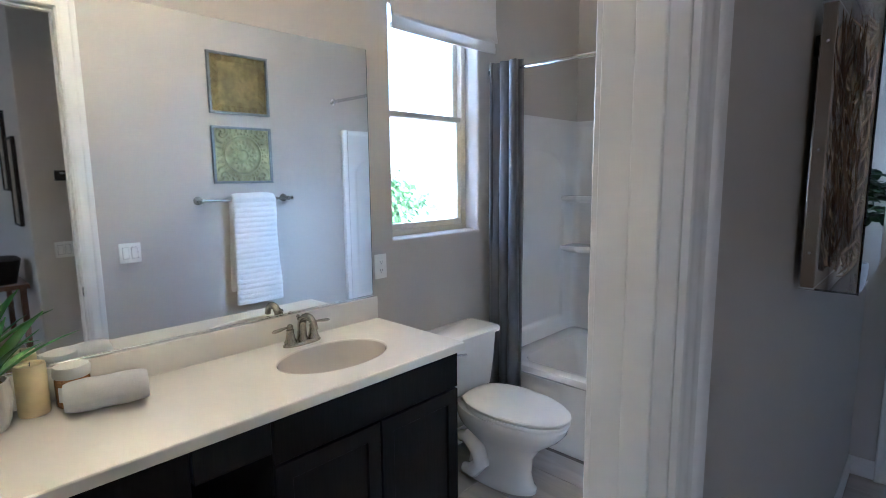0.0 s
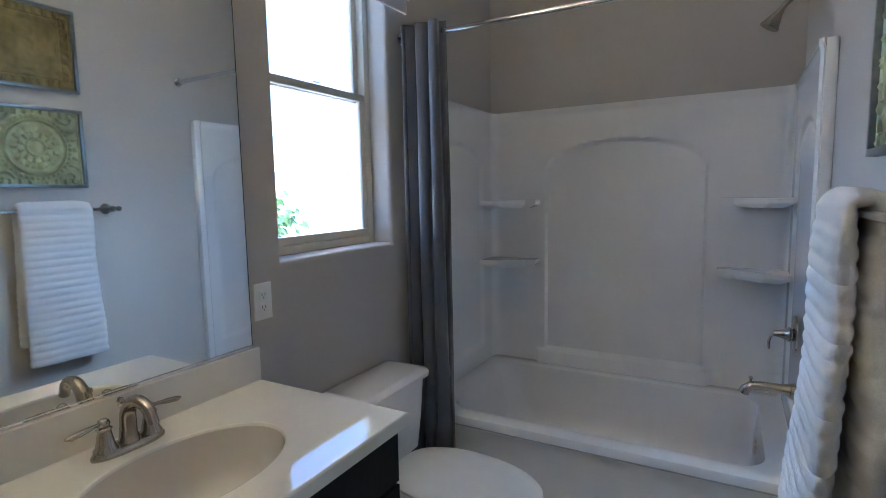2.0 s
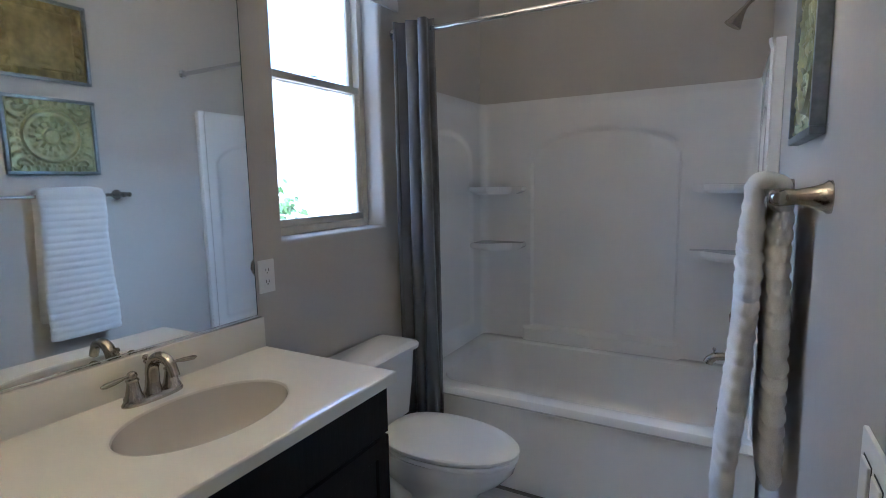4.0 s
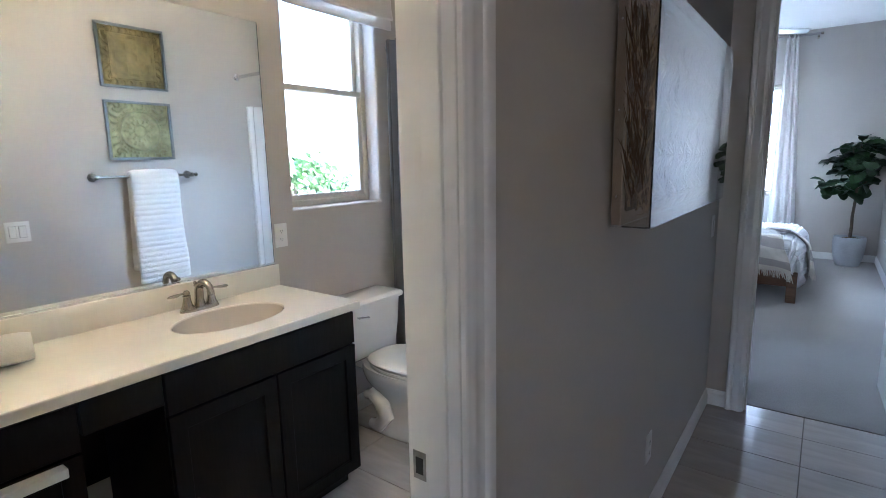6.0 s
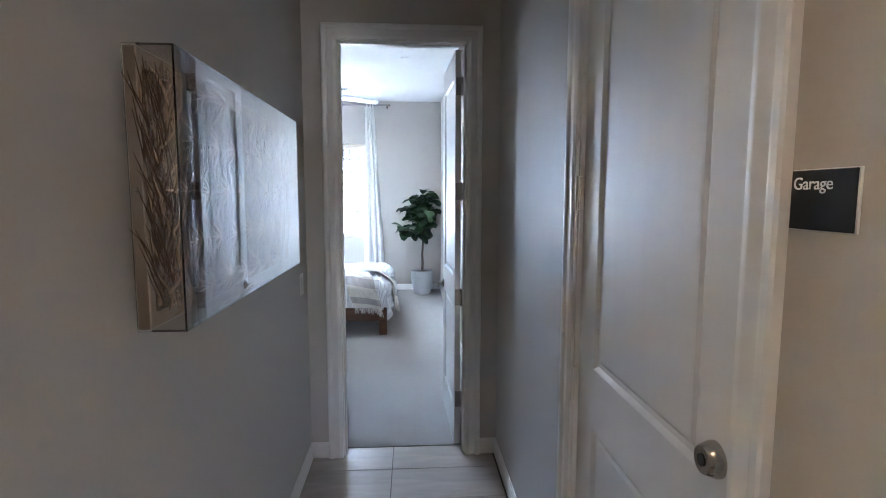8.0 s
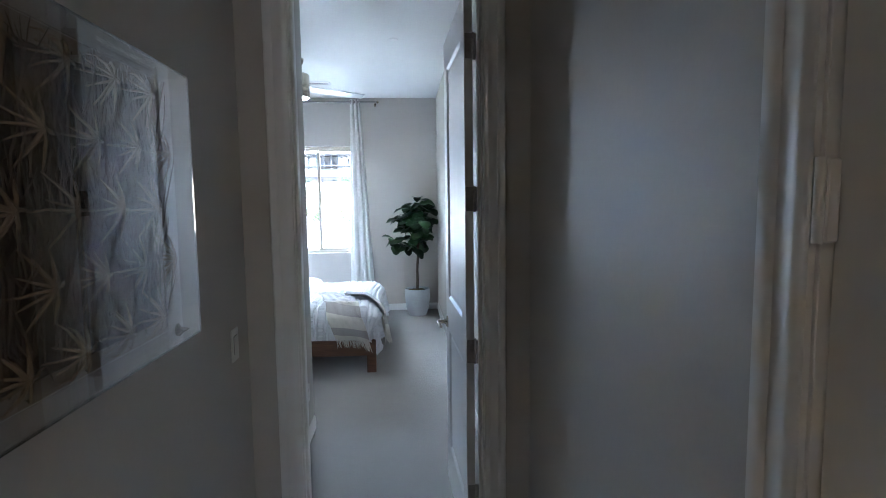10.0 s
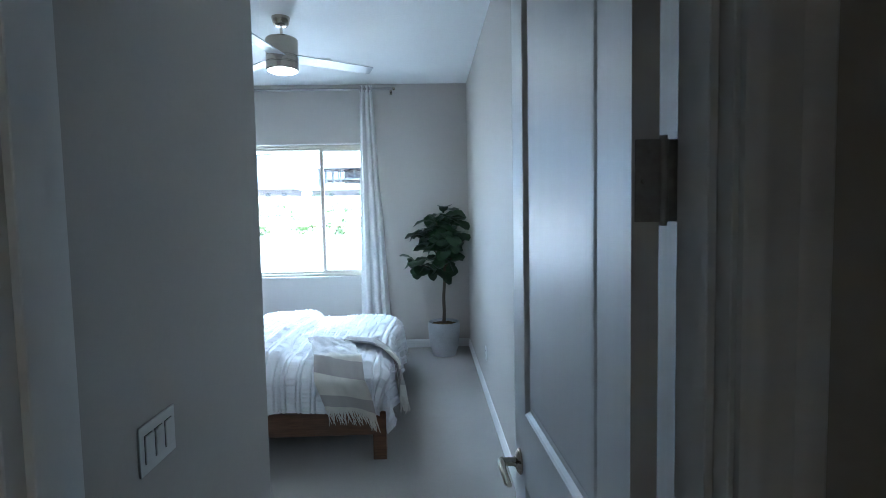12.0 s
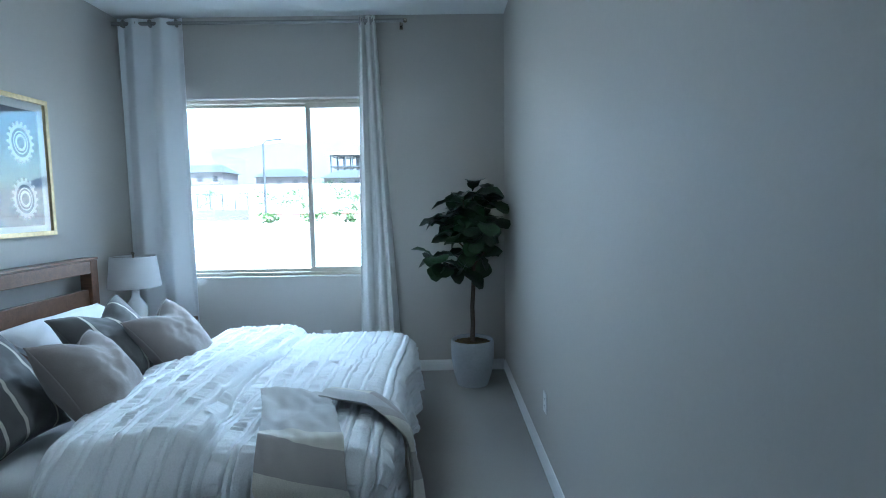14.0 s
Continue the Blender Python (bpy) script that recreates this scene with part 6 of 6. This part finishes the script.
# ceiling fan
M_BLADE_GREY = mat("silver_fan_blade", (0.45, 0.46, 0.47), 0.4, 0.2, grain=20, spread=0.05)
fx, fy = 1.215, 3.55
fan = thing("ceiling_fan", "brushed nickel ceiling fan with a lit lens", "ceiling fan", at=(fx, fy, H))
part("canopy", lathe([(0.0, -0.001), (0.068, -0.001), (0.068, -0.012), (0.058, -0.05), (0.044, -0.068), (0.03, -0.072), (0.0, -0.072)], (fx, fy, H), "z", 32), M_NICKEL, fan, "", True)
part("downrod", tube([(fx, fy, H - 0.07), (fx, fy, 2.925)], 0.011, 12), M_NICKEL, fan, "", True)
part("motor_housing", lathe([(0.0, 2.93), (0.06, 2.93), (0.11, 2.922), (0.12, 2.912), (0.12, 2.79), (0.117, 2.787), (0.117, 2.779), (0.12, 2.776), (0.12, 2.745), (0.117, 2.742), (0.117, 2.735), (0.12, 2.732), (0.12, 2.69), (0.112, 2.683), (0.0, 2.683)], (fx, fy, 0), "z", 44), M_NICKEL, fan, "", True)
part("lens", lathe([(0.0, 2.664), (0.06, 2.667), (0.095, 2.675), (0.108, 2.6828), (0.0, 2.6828)], (fx, fy, 0), "z", 36), glow("fan_lens_lit", (1.0, 0.97, 0.92), 5.0), fan, "glowing white lens", True)
for a in (23, 143, 263):
    def blade(u, v, a=a):
        r = 0.10 + 0.60 * u
        wd = (0.13 - 0.01 * u) * (v - 0.5)
        z = 2.785 - 0.16 * wd - 0.03 * u
        c, s = math.cos(radians(a)), math.sin(radians(a))
        return (fx + r * c - wd * s, fy + r * s + wd * c, z)
    part("blade", sheet(12, 6, blade, 0.006), M_BLADE_GREY, fan, "", True)
vt = thing("ceiling_vent", "white slatted air register in the ceiling", "vent", at=(1.24, 4.66, H))
part("vent_frame", slab_with_holes(1.10, 1.40, 4.58, 4.74, H - 0.008, H - 0.0006, [(1.13, 1.37, 4.605, 4.715)], "z"), M_TRIM, vt)
part("duct_dark", box(1.131, 1.369, 4.606, 4.714, H - 0.002, H - 0.0008), M_SLOT, vt, "dark duct behind")
for k in range(8):
    part("slat", box(1.135 + 0.03 * k, 1.147 + 0.03 * k, 4.606, 4.714, H - 0.007, H - 0.003), M_TRIM, vt)
sp = thing("sprinkler_cover", "small round white sprinkler cover in the ceiling", "sprinkler", at=(2.217, 2.88, H))
part("disc", lathe([(0.0, -0.006), (0.038, -0.006), (0.042, -0.002), (0.042, -0.0006)], (2.217, 2.88, H), "z", 28), M_TRIM, sp, "", True)


# fiddle-leaf fig
def fig_tree(x, y):
    ob = thing("fiddle_leaf_fig", "fiddle-leaf fig tree in a pale grey pot", "plant", at=(x, y, 0))
    part("pot", lathe([(0.0, 0.0), (0.11, 0.0), (0.125, 0.006), (0.155, 0.10), (0.172, 0.22), (0.176, 0.32), (0.172, 0.375), (0.168, 0.38), (0.160, 0.376), (0.158, 0.34), (0.0, 0.335)], (x, y, 0.0042), "z", 44), M_POT, ob, "", True)

    def moss(u, v):
        r, t = 0.156 * u, 2 * math.pi * v
        return (x + r * math.cos(t), y + r * math.sin(t), 0.352 + 0.02 * (1 - u) + 0.014 * noise.noise((r * 30 * math.cos(t), r * 30 * math.sin(t), 1)))
    part("moss", sheet(14, 44, moss), M_SOIL, ob, "brown moss topping", True)
    trunk = [(x, y, 0.345), (x + 0.006, y, 0.5), (x + 0.002, y, 0.65), (x + 0.012, y, 0.8), (x + 0.016, y, 0.95), (x + 0.012, y, 1.15), (x + 0.02, y, 1.4), (x + 0.01, y, 1.55)]
    part("trunk", tube(trunk, 0.02, 10, None, True, [0.021, 0.019, 0.018, 0.017, 0.016, 0.013, 0.009, 0.005]), M_BARK, ob, "", True)
    limbs = [((x + 0.012, y, 0.86), (x - 0.17, y - 0.06, 1.0), (x - 0.33, y - 0.10, 1.07)), ((x + 0.014, y, 0.98), (x + 0.12, y - 0.04, 1.12), (x + 0.20, y - 0.02, 1.28)), ((x + 0.012, y, 1.05), (x - 0.12, y + 0.02, 1.2), (x - 0.19, y - 0.02, 1.42)), ((x + 0.012, y, 1.1), (x + 0.05, y - 0.14, 1.22), (x + 0.09, y - 0.22, 1.38)), ((x + 0.018, y, 1.2), (x + 0.08, y + 0.06, 1.38), (x + 0.14, y + 0.05, 1.55)), ((x + 0.014, y, 1.15), (x - 0.05, y - 0.12, 1.32), (x - 0.07, y - 0.15, 1.52))]
    for l in limbs:
        part("limb", tube(l, 0.006, 7, None, True, [0.009, 0.006, 0.003]), M_BARK, ob, "", True)
    b = bmesh.new()
    outline = [(0.0, 0.012), (0.08, 0.05), (0.2, 0.16), (0.32, 0.20), (0.44, 0.18), (0.56, 0.23), (0.70, 0.31), (0.82, 0.31), (0.92, 0.22), (1.0, 0.03)]
    g = []
    for t, hw in outline:
        g.append([b.verts.new((hw * s * 1.05, t, 0.10 * math.sin(math.pi * t) * 1.0 - 0.22 * t * t + 0.10 * abs(s) ** 1.5 * hw * 2 + 0.018 * math.sin(t * 25) * abs(s))) for s in (-1, -0.5, 0, 0.5, 1)])
    for r0, r1 in zip(g, g[1:]):
        for k in range(4):
            b.faces.new((r0[k], r0[k + 1], r1[k + 1], r1[k]))
    me = bpy.data.meshes.new("leaf")
    b.to_mesh(me)
    b.free()
    me.materials.append(M_LEAF)
    for p in me.polygons:
        p.use_smooth = True
    rnd = random.Random(8)

    def leaf(p, a, tilt, size):
        lf = new("leaf", me)
        lf.parent = ob
        lf.matrix_parent_inverse = Matrix.Translation((-x, -y, 0))
        lf.matrix_basis = Matrix.Translation(p) @ pose(0, 0, 0, 0, 0, a) @ pose(0, 0, 0, tilt, rnd.uniform(-35, 35), 0) @ Matrix.Scale(size, 4)
    spots = []
    for l in limbs:
        p0, p1, p2 = (Vector(q) for q in l)
        for k in range(17):
            t = 0.30 + 0.70 * k / 16
            q = (p0 * (1 - t) ** 2 + p1 * 2 * t * (1 - t) + p2 * t * t)
            spots.append((q, 137.5 * k + rnd.uniform(-40, 40)))
    for k in range(40):
        z = 0.98 + 0.62 * k / 39
        spots.append((Vector((x + 0.015, y, z)), 137.5 * k))
    for q, a in spots:
        size = rnd.uniform(0.18, 0.27)
        tip_x = q.x + size * math.cos(radians(a + 90))
        tip_y = q.y + size * math.sin(radians(a + 90))
        if tip_x > RX1 - 0.03 or tip_y > RY1 - 0.03:
            a += 150
        leaf(q, a, rnd.uniform(-45, 38), size)
    return ob


fig_tree(2.455, 5.20)


# ---- outside ----
M_CONCRETE = mat("sunlit_concrete", (0.60, 0.58, 0.54), 0.85, grain=3, spread=0.08, stain=0.3, stain_amt=0.1, bump=0.2, bump_scale=30)
M_SAND = mat("pale_gravel", (0.42, 0.38, 0.32), 0.95, grain=5, spread=0.2, stain=0.2, stain_amt=0.15)
M_CURB = mat("red_curb", (0.20, 0.08, 0.06), 0.85, grain=8, spread=0.12)
M_STUCCO = mat("grey_stucco", (0.10, 0.088, 0.085), 0.9, grain=4, spread=0.1)
M_STEEL = mat("galvanised_steel", (0.045, 0.048, 0.05), 0.6, 0.0)
M_SHRUB = mat("desert_shrub", (0.045, 0.08, 0.016), 0.75, grain=3, spread=0.3, island=0.2)
M_TREE = mat("tree_leaf", (0.05, 0.10, 0.022), 0.6, grain=4, spread=0.3, island=0.2)
M_HILL = mat("hazy_mountain", (0.075, 0.082, 0.095), 1.0, grain=0.004, spread=0.15, stain=0.001, stain_amt=0.1)


def land(u, v):
    """Level near the house, rising gently far off."""
    s = -1 + 2 * u
    x = 1500 * s * abs(s) ** 1.5
    q = -1 + 2 * v
    y = 2 + 1800 * q * abs(q) ** 1.5
    z = -0.18 + 6.5 * smoothstep(42, 120, y) + 0.25 * noise.noise((x * 0.05, y * 0.05, 0)) * smoothstep(30, 60, abs(y) + abs(x))
    return (x, y, z)


tagged(part("ground", sheet(90, 110, land), M_SAND, None, "", True), "pale gravel ground around the house", "ground", "", "structure")


def height(x, y):
    return -0.18 + 6.5 * smoothstep(42, 120, y)


tagged(part("road", slab_with_holes(-60, 40, 8, 44, -0.3, -0.12, [], "z"), M_CONCRETE, None), "wide sunlit concrete street", "road", "", "structure")
b = bmesh.new()
for k in range(24):
    x = -50 + 4 * k
    y = 57 + 0.0012 * (x + 6) ** 2
    b = box(x, x + 3.98, y, y + 0.25, height(x, y) - 0.05, height(x, y) + 0.2, 0.02, 1, b)
tagged(part("kerb", b, M_CURB, None), "red painted kerb along the street", "kerb", "", "structure")


def crown(cx, cy, cz, rx, rz, n, size, seed, bm=None):
    rnd = random.Random(seed)
    b = bm or bmesh.new()
    clumps = [(rnd.gauss(0, 0.42), rnd.gauss(0, 0.42), rnd.uniform(-0.75, 0.9)) for _ in range(11)]
    for _ in range(n):
        a, c, d = rnd.choice(clumps)
        p = Vector((cx + rx * (a + rnd.gauss(0, 0.2)), cy + rx * (c + rnd.gauss(0, 0.2)), cz + rz * (d + rnd.gauss(0, 0.18))))
        n1 = Vector((rnd.gauss(0, 1), rnd.gauss(0, 1), rnd.gauss(0, 1))).normalized()
        n2 = n1.orthogonal().normalized()
        n3 = n1.cross(n2)
        s = size * rnd.uniform(0.6, 1.4)
        b.faces.new([b.verts.new(p + s * (n2 * u + n3 * v)) for u, v in ((0, -1), (0.5, 0), (0, 1), (-0.5, 0))])
    return b


def tree(x, y, h, r, n, size, seed, label):
    z = height(x, y)
    ob = thing("tree", label, "tree", "", (x, y, z))
    rnd = random.Random(seed)
    part("trunk", tube([(x, y, z - 0.1), (x + 0.05, y, z + h * 0.3), (x - 0.04, y + 0.05, z + h * 0.6), (x, y, z + h * 0.85)], 0.08, 8, None, True, [0.09, 0.07, 0.05, 0.02]), M_BARK, ob, "", True)
    for k in range(5):
        a = 1.26 * k
        part("limb", tube([(x, y, z + h * (0.3 + 0.07 * k)), (x + r * 0.4 * math.cos(a), y + r * 0.4 * math.sin(a), z + h * (0.45 + 0.07 * k)), (x + r * 0.75 * math.cos(a), y + r * 0.75 * math.sin(a), z + h * (0.55 + 0.08 * k))], 0.03, 6, None, True, [0.04, 0.025, 0.008]), M_BARK, ob, "", True)
    part("crown", crown(x, y, z + h * 0.66, r, h * 0.36, n, size, seed), M_TREE, ob)
    return ob


tree(-5.6, -0.1, 2.5, 0.8, 1500, 0.085, 1, "small leafy tree outside the bathroom window")
tree(-7.2, 1.5, 2.2, 0.9, 1400, 0.085, 2, "bushy young tree beyond the bathroom window")
tree(-6.3, 3.3, 1.7, 0.8, 1100, 0.085, 3, "low leafy tree by the garden wall")
for k, (x, y, r, h) in enumerate(((-1.6, 9.0, 0.35, 0.42), (-3.0, 46, 1.3, 1.5), (-6.0, 47, 1.1, 1.3), (-9.0, 47, 1.2, 1.0), (-12.5, 60, 2.0, 2.3), (-7.0, 62, 2.2, 2.6), (-2.0, 60, 2.0, 2.2), (-17.0, 62, 1.8, 1.8), (-24.0, 60, 2.2, 2.6), (-30.0, 64, 2.2, 2.2), (-13.0, 48, 0.9, 0.8), (-1.0, 50, 1.6, 1.6), (4.0, 58, 2.2, 2.4), (-4.5, 66, 2.4, 2.8), (-9.5, 66, 2.4, 2.6), (-15.0, 67, 2.2, 2.4), (-20.5, 66, 2.2, 2.4), (-27.0, 68, 2.4, 2.6), (0.5, 66, 2.4, 2.8), (-11.0, 70, 2.6, 3.2), (-5.5, 72, 2.6, 3.2))):
    z = height(x, y)
    sh = thing("shrub", "rounded desert shrub beside the street", "shrub", "street shrubs", (x, y, z))
    part("stems", tube([(x, y, z - 0.1), (x, y, z + h * 0.5)], 0.04, 6), M_BARK, sh)
    part("crown", crown(x, y, z + h * 0.5, r, h * 0.55, 420, 0.12 if r > 0.6 else 0.06, 20 + k), M_SHRUB, sh)

# garden wall with railings, lamp post, houses and hills across the street
gw_ = thing("garden_wall", "grey block wall with dark railings across the street", "wall", at=(-20, 52, 0))
z = height(-20, 52)
part("masonry", box(-26.5, -16.5, 52, 52.3, z - 0.3, z + 1.1, 0.02, 1), M_STUCCO, gw_)
for k in range(9):
    part("railing_post", box(-26.4 + 1.23 * k, -26.3 + 1.23 * k, 52.1, 52.2, z + 1.1, z + 2.7), M_STEEL, gw_)
part("railing_bar", box(-26.4, -16.5, 52.13, 52.17, z + 2.6, z + 2.68), M_STEEL, gw_)
sl = thing("street_lamp", "tall steel street lamp with a curved arm", "street lamp", at=(-17.4, 60, 0))
z = height(-17.4, 60)
part("pole", tube([(-17.4, 60, z - 0.1), (-17.4, 60, z + 7.8)], 0.09, 8, None, True, [0.16, 0.11]), M_STEEL, sl, "", True)
part("arm", tube([(-17.4, 60, z + 7.7), (-17.1, 60, z + 8.1), (-16.0, 60, z + 8.2)], 0.08, 8), M_STEEL, sl, "", True)
part("lamp_head", box(-16.1, -15.3, 59.85, 60.15, z + 8.12, z + 8.3, 0.03, 1), M_STEEL, sl)


def house(x0, x1, y, z, h, floors, material, name, label, frame_only=False):
    ob = thing(name, label, "house", at=((x0 + x1) / 2, y, z))
    if frame_only:
        n = 9
        for f in range(floors + 1):
            part("floor_slab", box(x0, x1, y, y + 10, z + h * f / floors - 0.2, z + h * f / floors + 0.2), M_STEEL if f else M_CONCRETE, ob)
        for k in range(n):
            for yy in (y + 0.2, y + 9.5):
                part("post", box(x0 + (x1 - x0 - 0.3) * k / (n - 1), x0 + (x1 - x0 - 0.3) * k / (n - 1) + 0.3, yy, yy + 0.3, z, z + h), M_STEEL, ob)
        part("roof", box(x0 - 1, x1 + 1, y - 1, y + 11, z + h + 0.2, z + h + 0.9), M_CONCRETE, ob)
        part("core", box(x0 + (x1 - x0) * 0.42, x0 + (x1 - x0) * 0.7, y + 3, y + 8, z, z + h - 0.3), M_STUCCO, ob)
    else:
        part("wall", box(x0, x1, y, y + 9, z - 1, z + h), material, ob)
        part("roof", loft([[(x0 - 0.6, y - 0.6, z + h), (x1 + 0.6, y - 0.6, z + h), (x1 + 0.6, y + 9.6, z + h), (x0 - 0.6, y + 9.6, z + h)], [(x0 + 2, y + 3.5, z + h + 2.0), (x1 - 2, y + 3.5, z + h + 2.0), (x1 - 2, y + 5.5, z + h + 2.0), (x0 + 2, y + 5.5, z + h + 2.0)]]), M_STEEL, ob)
        n = max(2, int((x1 - x0) / 3))
        for k in range(n):
            cx = x0 + (x1 - x0) * (k + 0.5) / n
            wv = part("window", box(cx - 0.6, cx + 0.6, y - 0.05, y - 0.001, z + h * 0.35, z + h * 0.75), M_SLOT, ob)
            part("sill", box(cx - 0.7, cx + 0.7, y - 0.12, y - 0.002, z + h * 0.35 - 0.15, z + h * 0.35 - 0.01), M_TRIM, wv)
    return ob


house(-56, -46, 118, 5.8, 3.4, 1, M_STUCCO, "house", "low grey stucco house across the street")
house(-40, -29, 122, 5.6, 2.6, 1, M_STUCCO, "house", "single-storey grey house with a dark roof")
house(-26, -10, 130, 5.8, 2.4, 1, M_STUCCO, "house", "long low house behind the shrubs")
house(-28.5, -12, 150, 6.3, 9.2, 3, M_STUCCO, "building_frame", "unfinished steel-framed building on the rise", True)


def ridge(u, v):
    x = -1500 + 2600 * u
    top = 215 + 70 * noise.noise((x * 0.0021, 0, 3)) + 22 * noise.noise((x * 0.008, 0, 5)) + 8 * noise.noise((x * 0.03, 0, 6)) - 0.045 * abs(x + 500)
    return (x, 1250 + 500 * v, -5 + max(10, top) * math.sin(math.pi * min(1, v * 1.0) * 0.5) ** 0.8)


tagged(part("mountain", sheet(160, 14, ridge), M_HILL, None, "", True), "hazy blue mountains on the horizon", "mountains", "", "structure")


# ---- floor tiles ----
def tiles(x0, x1, y0, y1):
    """Long porcelain tiles laid in straight rows, each a piece of its own on the grout."""
    tw, tl, gap, xj, yj = 0.61, 0.301, 0.0042, 2.156, -0.156
    shapes = {}
    ix0, ix1 = math.floor((x0 - xj) / tw), math.ceil((x1 - xj) / tw)
    iy0, iy1 = math.floor((y0 - yj) / tl), math.ceil((y1 - yj) / tl)
    for i in range(ix0, ix1):
        for j in range(iy0, iy1):
            a, c = max(x0, xj + i * tw + gap / 2), min(x1, xj + (i + 1) * tw - gap / 2)
            d, e = max(y0, yj + j * tl + gap / 2), min(y1, yj + (j + 1) * tl - gap / 2)
            if c - a < 0.02 or e - d < 0.02:
                continue
            key = (round(c - a, 4), round(e - d, 4))
            if key not in shapes:
                b = box(-key[0] / 2, key[0] / 2, -key[1] / 2, key[1] / 2, -0.006, 0.0, 0.0012, 1)
                me = bpy.data.meshes.new("floor_tile_piece")
                b.to_mesh(me)
                b.free()
                me.materials.append(M_TILE)
                shapes[key] = me
            t = new("tile", shapes[key])
            t.parent = floor
            t.location = ((a + c) / 2, (d + e) / 2, 0.0006 * math.sin(i * 7.1 + j * 3.3))


tiles(HX0 + 0.001, HX1 - 0.001, -3.9, 0.110)
tiles(0.005, HX0, PY0, PY1)
tiles(0.005, BX1 - 0.001, PY1 + 0.0042, -0.86)
tiles(0.005, BX1 - 0.001, BY0 + 0.005, PY0 - 0.0042)
tiles(HX1 + 0.003, 4.2, -3.9, FY - 0.002)
